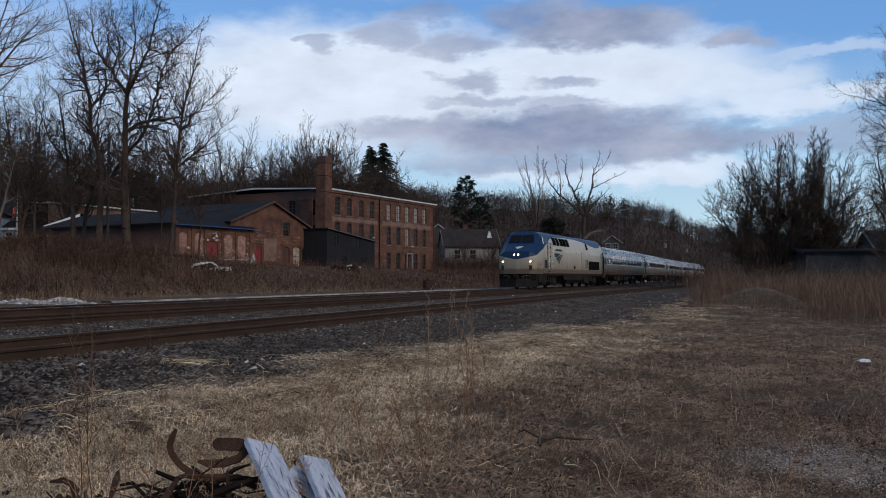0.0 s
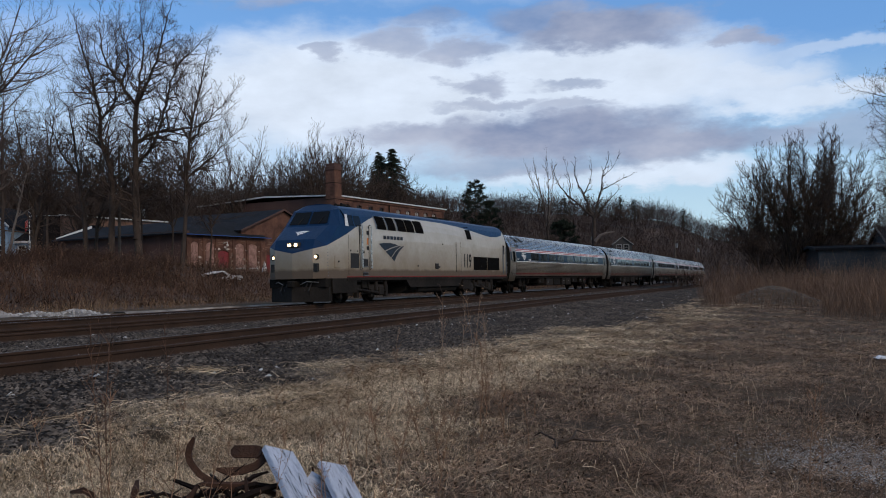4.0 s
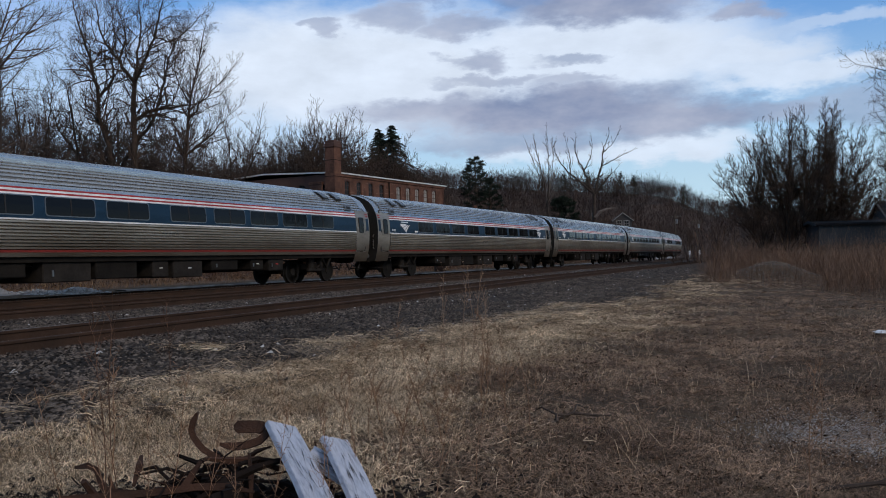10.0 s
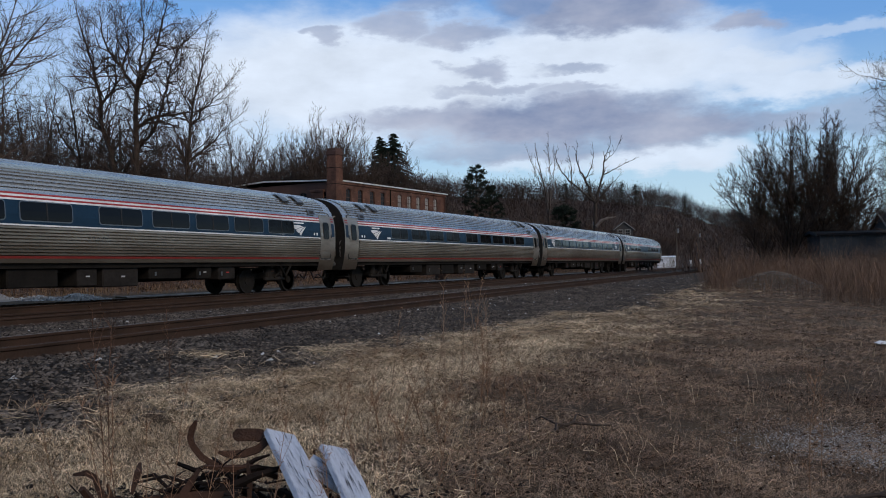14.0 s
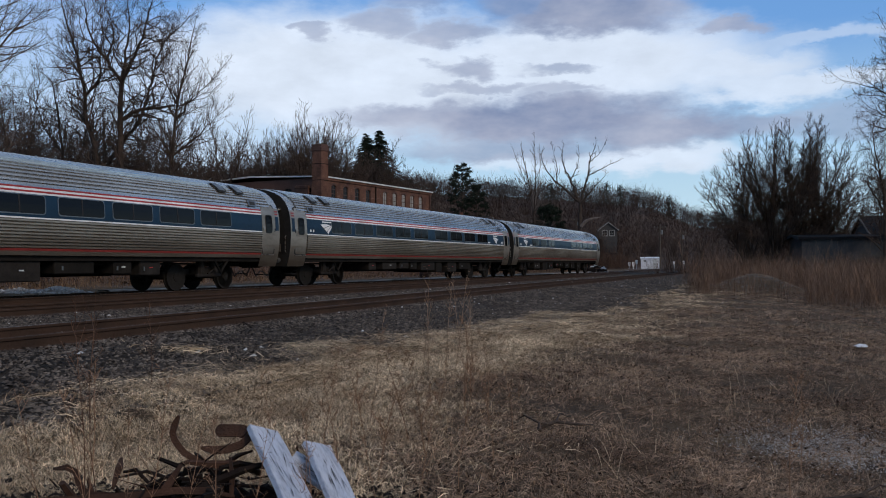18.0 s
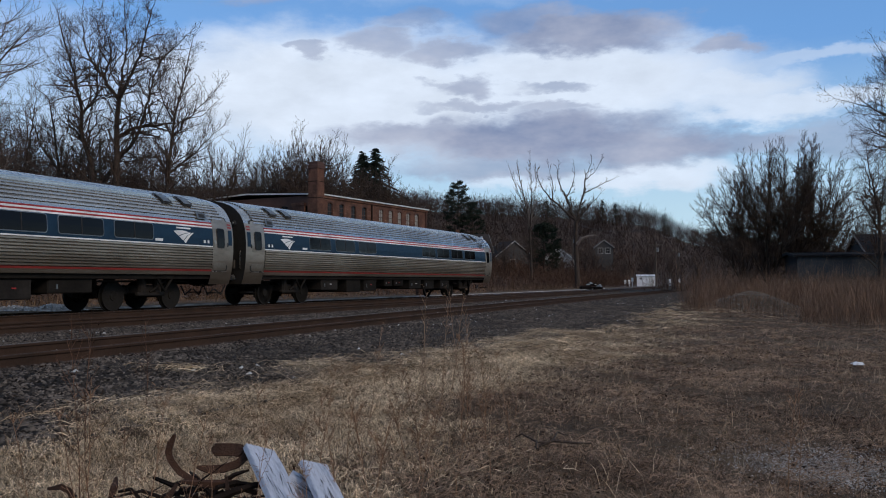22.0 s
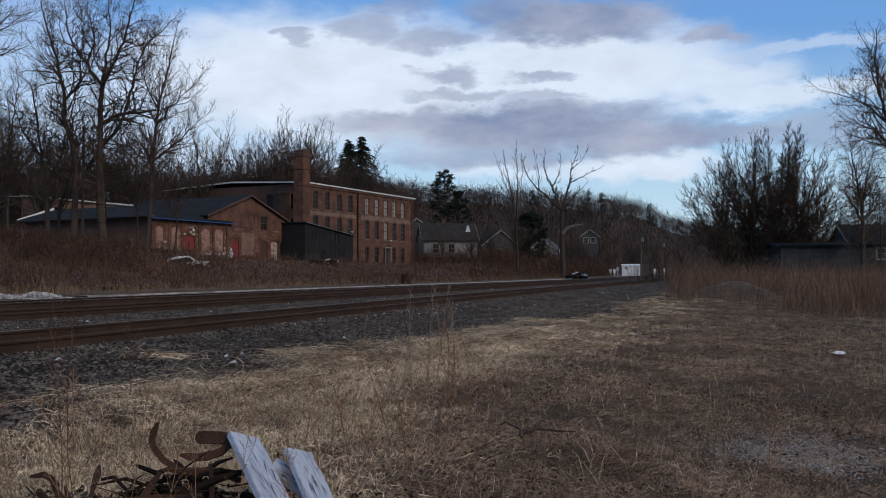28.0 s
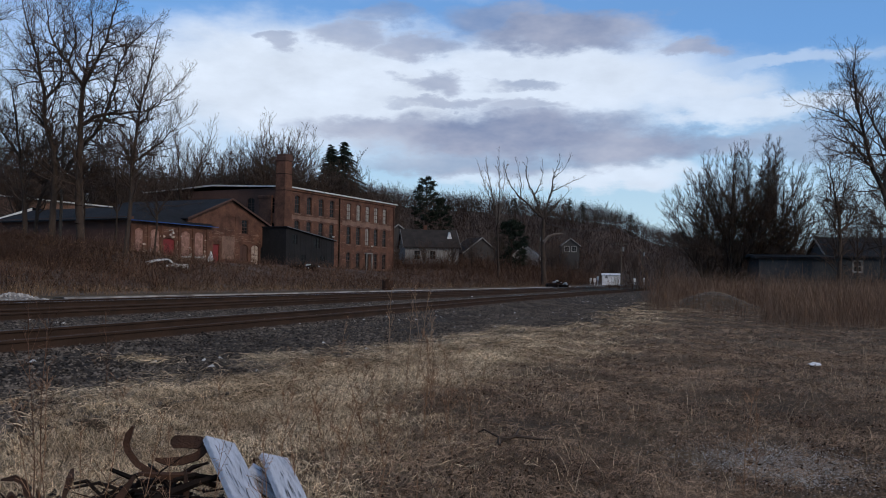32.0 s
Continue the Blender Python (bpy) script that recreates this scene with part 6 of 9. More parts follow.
def houses():
    h = house("wooden_house", "weathered white clapboard house with brown roof among bare trees", pose(4.6, 152, 3.3, 0, 0, 8), 9.6, 8, 3.1, 3.0, M["house_white"], M["shingle"],
              [(0, 1.6, 0.8, 1.1, 1.6), (0, 4.4, 0.8, 1.1, 1.6)], trim=M["house_white"], chimney_at=(-0.6, 0.4))
    part("dormer", Shape().prism([(3.0, 4.55), (3.95, 4.55), (3.55, 5.85)], "y", -2.2, -0.4), M["white_paint"], h, "small white dormer gable")
    house("wooden_house", "grey gabled house beside the mill", pose(-1.8, 163, 3.6, 0, 0, 12), 7, 8, 4.6, 2.6, M["house_dark"], M["slate"], [(0, 2, 1, 1, 1.4), (0, 4.2, 3.0, 1, 1.2)], trim=M["house_white"], ridge_x=False)
    house("wooden_house", "small dark house with one pale gable end", pose(15.0, 176, 3.0, 0, 0, 20), 8, 7, 3.2, 3.0, M["house_dark"], M["slate"], [(0, 3.2, 1, 1.2, 1.5)], trim=M["house_white"], ridge_x=False)
    house("wooden_house", "white house half hidden by trees", pose(28.6, 192, 2.8, 0, 0, -15), 6, 7, 3.4, 2.2, M["white_paint"], M["slate"], [(0, 1, 1, 1, 1.5), (0, 3.5, 1, 1, 1.5)], ridge_x=False)
    house("wooden_house", "dark gabled house with twin white-trimmed attic windows", pose(42.3, 212, 6.4, 0, 0, -6), 4.4, 9, 3.0, 1.7, M["house_dark"], M["slate"],
          [(0, 0.75, 1.5, 1.15, 1.3), (0, 2.5, 1.5, 1.15, 1.3)], trim=M["house_white"], ridge_x=False)
    house("wooden_house", "light blue gabled house with white trim and a low wing", pose(-59.84, 112, 4.9), 5.2, 10, 4.37, 2.47, M["house_blue"], M["slate"],
          [(0, 1.9, 3.6, 1.1, 1.3), (0, 0.7, 0.5, 1.1, 1.3), (0, 3.4, 0.5, 1.1, 1.3)], ridge_x=False)
    w = house("garage", "light blue low wing with dark roof and white window", pose(-57.0, 112, 5.0), 6.4, 6, 2.35, 1.3, M["house_blue"], M["slate"], [(0, 3.3, 0.55, 0.9, 1.15)])
    part("eave_board", Shape().box(-3.5, -3.5, 1.98, 3.5, -3.4, 2.28, 0.01), M["white_paint"], w, "white board along the eave")
    for x in (-3.0, -0.9):
        part("porch_post", Shape().box(x - 0.07, -3.42, -2.0, x + 0.07, -3.28, 2.0, 0.01), M["white_paint"], w)
    f = thing("flagpole", "white flagpole with a limp red, white and blue flag", "flagpole", pose(-52.35, 103, gz(-52.35, 103)))
    top = 9.9 - gz(-52.35, 103)
    p = part("pole", Shape().tube([(0, 0, -0.3), (0, 0, top)], [0.07, 0.05], 8), M["white_paint"], f)
    part("finial", Shape().tube([(0, 0, top), (0, 0, top + 0.07), (0, 0, top + 0.14)], [0.03, 0.09, 0.02], 8), M["trim"], p)
    for k in range(9):                                     # folds of limp cloth, striped
        x, dz = -0.06 - 0.055 * k, 0.07 * k
        part("flag_fold", Shape().prism([(x, 0.03 * (-1) ** k), (x - 0.06, 0.03 * (-1) ** (k + 1)), (x - 0.06, 0.03 * (-1) ** (k + 1) + 0.012), (x, 0.03 * (-1) ** k + 0.012)], "z", top - 1.25 - dz, top - 0.12 - dz * 0.8),
             M[("logo", "logo", "logo", "white_paint", "band_red", "white_paint", "band_red", "white_paint", "band_red")[k]], f)
    house("wooden_house", "dull blue house with dark roof behind the brush", pose(54.5, 95, 1.2, 0, 0, -12), 12, 9, 2.7, 2.2, M["house_dull"], M["slate"],
          [(0, 2.6, 1.0, 0.9, 1.2), (0, 8.0, 1.0, 1.2, 1.2), (0, 11, 1.0, 1.2, 1.2)], trim=M["house_white"])
    house("garden_shed", "low dark blue-grey outbuilding with a flat roof", pose(37.6, 80.5, 1.3, 0, 0, -10), 6.4, 5, 1.9, 0.25, M["house_dull"], M["slate"], [], trim=M["house_dull"])


houses()

# ---- trees ----
def prisms(p0, p1, r0, r1, n):
    """Many tapered sticks at once: arrays of ends and radii, n sides (2: flat blades)."""
    p0, p1 = np.asarray(p0, float), np.asarray(p1, float)
    d = p1 - p0
    d /= np.maximum(np.linalg.norm(d, axis=1, keepdims=True), 1e-9)
    up = np.where(np.abs(d[:, 2:3]) > 0.9, np.array([[1.0, 0, 0]]), np.array([[0, 0, 1.0]]))
    a = np.cross(d, up)
    a /= np.maximum(np.linalg.norm(a, axis=1, keepdims=True), 1e-9)
    b = np.cross(d, a)
    m = len(p0)
    v = np.empty((m, 2 * n, 3))
    for k in range(n):
        w = 2 * math.pi * k / n
        o = a * math.cos(w) + b * math.sin(w)
        v[:, k] = p0 + o * np.asarray(r0)[:, None]
        v[:, n + k] = p1 + o * np.asarray(r1)[:, None]
    if n == 2:
        f = np.array([[0, 1, 3, 2]])
    else:
        f = np.array([[k, (k + 1) % n, n + (k + 1) % n, n + k] for k in range(n)])
    faces = (np.arange(m)[:, None, None] * 2 * n + f[None]).reshape(-1, 4)
    return v.reshape(-1, 3), faces


def join(chunks):
    vs, fs, n = [], [], 0
    for v, f in chunks:
        vs.append(v)
        fs.append(f + n)
        n += len(v)
    return np.concatenate(vs), np.concatenate(fs)


def grow(rng, height, girth, levels, limbs, spread, up, lean=(0, 0), first=0.35, wander=0.16, ratio=0.62, droop=0.0, bole=0.8, ratio0=None, coarse=False):
    """Branch sticks by level: lists of (p0, p1, r0, r1)."""
    out = [[] for _ in levels + [0]]

    def branch(p, d, length, r, lv):
        n = ((9, 6, 5, 4, 3, 2) if not coarse else (7, 5, 2, 2, 1, 1))[min(lv, 5)]
        step, pts = length / n, [(p, r)]
        for k in range(n):
            j = Vector((rng.gauss(0, 1), rng.gauss(0, 1), rng.gauss(0, 0.7))) * (wander * (0.55 if lv == 0 else 1.25))
            d = (d + j + Vector((0, 0, up if lv else 0.10)) * (0.10 if lv < 3 else 0.04) - Vector((0, 0, droop if lv >= 2 else 0))).normalized()
            q = p + d * step
            r2 = max(0.006, r * (1 - 0.75 * (k + 1) / n)) if lv else r * (1 - 0.62 * (k + 1) / n)
            rr = pts[-1][1]
            out[lv].append((p, q, rr, r2))
            p = q
            pts.append((p, r2))
        if lv >= len(levels):
            return
        kids = levels[lv]
        for k in range(kids):
            w = (first if lv == 0 else 0.22) + (1 - (first if lv == 0 else 0.22)) * (k + rng.random() * 0.8) / kids
            i = min(n - 1, int(w * n))
            q = pts[i][0].lerp(pts[i + 1][0], w * n - i)
            rad = pts[i][1] * (0.72 if lv == 0 else 0.66)
            ax = (pts[i + 1][0] - pts[i][0]).normalized()
            side = ax.orthogonal().normalized()
            side = Matrix.Rotation(rng.random() * 6.283 + k * 2.4, 3, ax) @ side
            ang = radians(rng.uniform(0.7, 1.2) * spread * (1.0 if lv else (1.25 - 0.55 * w)))
            nd = (ax * math.cos(ang) + side * math.sin(ang)).normalized()
            ln = length * (ratio if lv or not ratio0 else ratio0) * rng.uniform(0.65, 1.15) * (1.1 - 0.45 * w)
            branch(q, nd, ln, max(0.007, rad), lv + 1)

    branch(Vector((0, 0, -0.3)), Vector((lean[0], lean[1], 1)).normalized(), height * bole, girth, 0)
    return out


def tree_meshes(seed, twig_r=0.011, light=False, **kw):
    rng = random.Random(seed)
    lv = grow(rng, **kw)

    def make(parts, n, k):
        seg = [s for q in parts for s in q]
        r0, r1 = np.array([s[2] for s in seg]), np.array([s[3] for s in seg])
        return prisms(np.array([s[0] for s in seg]), np.array([s[1] for s in seg]), np.maximum(r0, k), np.maximum(r1, k * 0.8), n)
    trunk = make(lv[:2], 7, 0.02)
    crown = [make(lv[2:3], 3 if light else 5, twig_r)]
    if len(lv) > 3:
        crown.append(make(lv[3:4], 2 if light else 3, twig_r))
    if len(lv) > 4:
        crown.append(make(lv[4:], 2, twig_r * 0.9))
    return trunk, join(crown)


def tree(label, m, seed, bark="bark", twig="twig", category="tree", name="bare_tree", group="", **kw):
    trunk, crown = tree_meshes(seed, **kw)
    t = thing(name, label, category, m, group)
    a = soup("trunk", *trunk, M[bark])
    b = soup("crown", *crown, M[twig])
    a.data.polygons.foreach_set("use_smooth", [True] * len(a.data.polygons))
    for o in (a, b):
        o.parent = t
    return t


def stand(x, y, sink=0.1, turn=0.0, k=1.0):
    return pose(x, y, gz(x, y) - sink, 0, 0, turn) @ Matrix.Diagonal((k, k, k, 1))


def shoots(rng, S, D, L, r0, n, wander, up, r1=0.35):
    """Many branches at once: points (m, n + 1, 3) and radii (m, n + 1)."""
    m = len(S)
    P, R = np.empty((m, n + 1, 3)), np.empty((m, n + 1))
    P[:, 0], R[:, 0] = S, r0
    d = D.copy()
    for k in range(n):
        d = d + rng.normal(0, wander, d.shape) + np.array([0, 0, up])
        d /= np.linalg.norm(d, axis=1, keepdims=True)
        P[:, k + 1] = P[:, k] + d * (L / n)[:, None]
        R[:, k + 1] = r0 * (1 - (1 - r1) * (k + 1) / n)
    return P, R


def offshoots(rng, P, R, L, each, angle, ratio, tip, low=0.2):
    """Roots, directions, lengths and radii of side branches on every branch."""
    m, n = len(P), P.shape[1] - 1
    q = np.repeat(np.arange(m), each)
    u = low + (1 - low) * (np.tile(np.arange(each), m) + rng.random(len(q))) / each
    i = np.minimum((u * n).astype(int), n - 1)
    w = (u * n - i)[:, None]
    S = P[q, i] * (1 - w) + P[q, i + 1] * w
    ax = P[q, i + 1] - P[q, i]
    ax /= np.linalg.norm(ax, axis=1, keepdims=True) + 1e-9
    o = rng.normal(size=ax.shape)
    o -= ax * (o * ax).sum(1, keepdims=True)
    o /= np.linalg.norm(o, axis=1, keepdims=True) + 1e-9
    a = np.radians(rng.normal(angle, angle * 0.25, len(q)))[:, None]
    return S, ax * np.cos(a) + o * np.sin(a), L[q] * ratio * rng.uniform(0.55, 1.25, len(q)) * (1.25 - 0.65 * u), np.maximum(tip, R[q, i] * 0.6)


def spread(P, R, sides):
    m, n = P.shape[0], P.shape[1] - 1
    return prisms(P[:, :-1].reshape(-1, 3), P[:, 1:].reshape(-1, 3), R[:, :-1].ravel(), R[:, 1:].ravel(), sides)


def limb_tree(label, m, seed, limbs, girth, length=2.2, every=0.42, angle=52, wander=0.2, up=0.06, each=(7, 5, 2), ratio=(0.5, 0.52, 0.55), tip=0.009, bare=0.28, depth=0.45, crook=0.05,
              bark="bark", twig="twig", name="bare_tree", group="", forks=None):
    """A leafless tree: main limbs through (x, z) or (x, y, z), and three orders of ever finer branches."""
    rng = np.random.default_rng(seed)
    done, B, trunk = [], [], []
    for k, limb in enumerate(limbs):
        pts = np.array([p if len(p) == 3 else (p[0], 0.0, p[1]) for p in limb], float)
        rad, run = girth, np.concatenate([[0], np.cumsum(np.linalg.norm(np.diff(pts, axis=0), axis=1))])
        if k and len(limb[0]) == 2:
            pts[:, 1] += rng.uniform(-depth, depth) * run
        if forks and k:                                        # girth given limb by limb
            rad = forks[k]
        elif done:                                             # leave the nearest limb, thinner than it
            Q, r = np.concatenate([d[0] for d in done]), np.concatenate([d[1] for d in done])
            j = ((Q - pts[0]) ** 2)[:, (0, 2)].sum(1).argmin()
            pts += (Q[j] - pts[0]) * np.linspace(1, 0, len(pts))[:, None]
            rad = min(0.86 * r[j], 0.055 * run[-1] + 0.04)
        n = max(4, int(run[-1] / 0.45))
        w = np.linspace(0, run[-1], n + 1)
        C = np.stack([np.interp(w, run, pts[:, i]) for i in range(3)], 1)
        for _ in range(2):
            C[1:-1] = 0.25 * C[:-2] + 0.5 * C[1:-1] + 0.25 * C[2:]
        C[1:-1] += rng.normal(0, crook, (n - 1, 3)) * (1.0 if k else 0.4)
        end = 0.5 if (k == 0 and len(limbs) > 1 and limb[-1][-1] < 0.75 * max(q[-1][-1] for q in limbs)) else 0.16
        r = rad * (1 - (1 - end) * (w / run[-1]) ** 0.85)
        if k == 0:
            r[0] *= 1.35
        done.append((C, r))
        trunk.append(spread(C[None], r[None], 8))
        lo = bare if k == 0 else 0.08
        c = int(run[-1] * (1 - lo) / every)
        if c:
            u = lo + (1 - lo) * (np.arange(c) + rng.random(c)) / c
            i = np.minimum((u * n).astype(int), n - 1)
            ax = C[i + 1] - C[i]
            ax /= np.linalg.norm(ax, axis=1, keepdims=True)
            o = rng.normal(size=ax.shape)
            o -= ax * (o * ax).sum(1, keepdims=True)
            o /= np.linalg.norm(o, axis=1, keepdims=True)
            a = np.radians(rng.normal(angle, 12, c))[:, None]
            B.append((C[i], ax * np.cos(a) + o * np.sin(a), length * rng.uniform(0.5, 1.25, c) * (1.2 - 0.6 * u), np.minimum(0.55 * r[i], 0.062)))
        e = C[-1] - C[-2]
        B.append((C[-1:], e[None] / np.linalg.norm(e), np.array([length * 0.7]), r[-1:]))
    S, D, L, r0 = (np.concatenate([b[i] for b in B]) for i in range(4))
    P, R = shoots(rng, S, D, L, np.maximum(r0, tip * 1.8), 5, wander, up)
    crown = [spread(P, R, 4)]
    for k, (e, q) in enumerate(zip(each, ratio)):
        S, D, L, r0 = offshoots(rng, P, R, L, e, angle * 0.9, q, tip, 0.15)
        P, R = shoots(rng, S, D, L, np.minimum(r0, (0.022, 0.014, 0.011)[k] * tip / 0.009), (4, 3, 1)[k], wander * 1.1, up)
        crown.append(spread(P, R, 3 if k == 0 else 2))
    t = thing(name, label, "tree", m, group)
    a = soup("trunk", *join(trunk), M[bark])
    c = soup("crown", *join(crown), M[twig])
    a.data.polygons.foreach_set("use_smooth", [True] * len(a.data.polygons))
    for ob in (a, c):
        ob.parent = t
    return t


# big trees on the bank before the works
limb_tree("tall bare oak with a heavy forked crown on the bank", stand(-23.22, 62), 21, [[(0, -0.4), (-0.36, 3.6), (-0.38, 6.9), (-0.34, 9.0), (-0.38, 10.7), (-0.24, 11.9)], [(-0.24, 11.9), (0.28, 12.7), (0.87, 13.6), (1.75, 14.8), (2.45, 16.5), (3.3, 18.2)],
                [(-0.24, 11.9), (-0.66, 12.6), (-1.1, 13.5), (-1.8, 14.4), (-2.15, 15.6), (-2.06, 17.3)], [(-1.1, 13.5), (-0.58, 14.4), (-0.4, 15.2), (-0.84, 17.3)],
                [(0.08, 12.4), (0.04, 14.0), (0.5, 16.1), (0.16, 18.5)], [(-0.34, 9.0), (0.94, 9.9), (2.57, 10.2), (3.6, 10.4), (5.0, 11.0)], [(1.75, 14.8), (2.9, 14.5), (3.7, 15.3)]], girth=0.34, length=3.2, every=0.27, wander=0.25, tip=0.0105)
limb_tree("tall bare oak leaning and forked low, with winding limbs", stand(-25.87, 63), 7, [[(0, -0.4), (0.14, 3.4), (0.16, 6.4), (-0.38, 8.3), (-0.81, 9.3), (-0.68, 11.0), (-1.17, 12.7), (-1.32, 13.9), (-1.63, 14.8), (-2.07, 16.0), (-2.4, 17.3)],
                [(0.14, 3.6), (0.83, 5.8), (1.83, 7.5), (2.84, 8.7), (3.34, 10.6), (3.8, 12.6), (3.98, 14.2), (4.57, 15.7), (5.8, 17.0)], [(-0.68, 10.8), (-0.1, 11.4), (0.36, 12.6), (0.08, 13.9), (0.13, 15.6), (-0.23, 17.3)],
                [(-1.17, 12.7), (-2.2, 13.7), (-3.1, 14.7)], [(-0.38, 8.3), (-1.3, 9.7), (-2.6, 10.5)], [(3.8, 12.6), (5.06, 12.4), (5.75, 13.0)]], girth=0.30, length=3.1, every=0.27, wander=0.25, tip=0.0105)
limb_tree("slender bare tree with fine spreading twigs on the bank", stand(-19.54, 60), 34, [[(0, -0.4), (0.32, 3.8), (0.42, 7.0), (0.61, 9.4), (0.93, 11.4), (1.41, 13.1), (1.84, 15.4)], [(0.42, 7.0), (1.98, 8.4), (3.53, 10.3)], [(0.61, 9.4), (2.3, 11.0), (3.9, 12.5)], [(0.42, 7.0), (-0.6, 8.2), (-1.4, 9.4)],
                [(0.75, 10.6), (-0.1, 12.6), (0.07, 14.6)]], girth=0.20, length=2.35, every=0.22, angle=46, wander=0.12, up=0.10, bare=0.3)
limb_tree("tall dark bare tree crowded by brush on the bank", stand(-29.05, 66), 52, [[(0, -0.4), (-0.1, 3.6), (-0.57, 6.7), (-0.94, 9.7), (-1.4, 12.4)], [(-0.18, 4.5), (0.84, 7.1), (1.0, 8.9), (1.3, 11.5)], [(-0.57, 6.7), (-2.2, 9.0), (-2.9, 11.8)]], girth=0.25, length=3.2, every=0.3, wander=0.22)
limb_tree("bare tree with crooked limbs on the bank", stand(-29.35, 68), 15, [[(0, -0.4), (0.37, 3.7), (1.0, 5.3), (1.4, 7.8), (1.2, 11.0)], [(1.0, 5.3), (2.6, 8.2), (3.2, 10.6)]], girth=0.21, length=3.0, every=0.3, wander=0.22)
limb_tree("tall bare tree with twin stems on the bank", stand(-34.4, 68), 53, [[(0, -0.4), (0.2, 4.0), (-0.6, 8.0), (-1.4, 12.5)], [(0.1, 1.5), (1.2, 6.0), (1.6, 9.0), (2.4, 13.0)]], girth=0.22, length=3.2, every=0.3, wander=0.22)
for x, y, sd, zc in ((-24.0, 71, 16, 6.5), (-21.0, 72, 17, 6.0), (-27.4, 73, 18, 7.5), (-36.5, 74, 26, 8.5)):
    limb_tree("young bare tree thick with dark twigs between taller ones", stand(x, y), sd, [[(0, -0.4), (0.2, zc * 0.5), (0, zc), (-0.2, zc * 1.5)], [(0, zc * 0.6), (1.2, zc * 0.95), (1.9, zc * 1.35)], [(0, zc * 0.55), (-1.3, zc * 0.9), (-2.0, zc * 1.3)]], 0.11, length=2.4, every=0.28, wander=0.2, up=0.09, bare=0.45, tip=0.011, each=(7, 5, 2))
THICKET = [limb_tree("dense bare tree of the thicket, dark with fine twigs", stand(x, y), sd, [[(0, -0.4), (0.2, 4.0), (-0.2, 8.0), (0.3, 12.0)], [(0.1, 6.2), (1.5, 8.2), (2.4, 11.0)], [(0.1, 5.8), (-1.4, 7.8), (-2.6, 10.4)], [(0.0, 0.0, 6.5), (0.4, 1.5, 8.8), (0.2, 2.2, 11.0)]],
                     0.14, length=2.6, every=0.3, angle=50, wander=0.22, up=0.09, bare=0.52, tip=0.011, each=(5, 4, 2), group="trees of the thicket") for x, y, sd in ((-50.0, 126, 61), (-44.0, 128, 62))]
for k, (x, y) in enumerate(((-56, 127), (-62, 124), (-68, 126), (-47, 133), (-53, 135), (-74, 128), (-59, 132), (-52.5, 97), (-48.5, 100), (-57, 96), (-64, 134), (-71, 135), (-78, 131), (-66, 129), (-56, 138), (-50, 139))):
    copy_thing(THICKET[k % 2], stand(x, y, 0.1, 67 * k, 1.65 + 0.09 * (k % 4)))
BUSH = [limb_tree("low tangled leafless bush on the bank", stand(x, y), sd, [[(0, 0, -0.2), (0.1, 0.1, 0.5), (0.2, 0.0, 1.2)]] + [[(0, 0, 0.05), (0.5 * math.cos(a), 0.5 * math.sin(a), 0.6), (1.3 * math.cos(a), 1.3 * math.sin(a), 0.75 + 0.3 * math.cos(3 * a))] for a in (0.3, 1.2, 2.1, 3.0, 3.9, 4.8, 5.7)],
                  0.03, length=0.9, every=0.11, angle=48, wander=0.3, up=-0.02, each=(5, 4), ratio=(0.6, 0.6), bare=0.1, twig="bramble", bark="bramble", name="bush", group="bushes of the bank") for x, y, sd in ((-24.3, 54.5, 71), (-21.4, 53, 72))]
_rng = random.Random(91)
for k in range(26):
    x, y = _rng.uniform(-33, -20), _rng.uniform(50, 61)
    if y > 47 - 0.6 * (x + 20):
        copy_thing(BUSH[k % 2], stand(x, y, 0.1, _rng.uniform(0, 360), _rng.uniform(0.5, 1.0)))
tree("bare tree with long fine arching branches", stand(-27.9, 46.5), 63, height=20, girth=0.24, levels=[15, 9, 6, 5], limbs=11, spread=46, up=0.7, first=0.22, wander=0.08, ratio=0.6, bole=0.6, ratio0=0.8, twig_r=0.009)
limb_tree("thin pale sapling leaning on the bank, its top arching over", stand(-32.3, 60), 5, [[(0, -0.3), (0.35, 0.9), (0.62, 2.2), (0.95, 3.8), (1.3, 5.2), (1.55, 6.3), (1.9, 7.6)], [(1.55, 6.2), (2.3, 6.5), (3.2, 6.7)], [(1.2, 4.9), (0.6, 6.3), (0.5, 7.4)]],
          0.13, length=1.3, every=0.5, angle=44, wander=0.12, each=(4, 3, 2), bark="bark_pale", twig="bark_pale", bare=0.4)

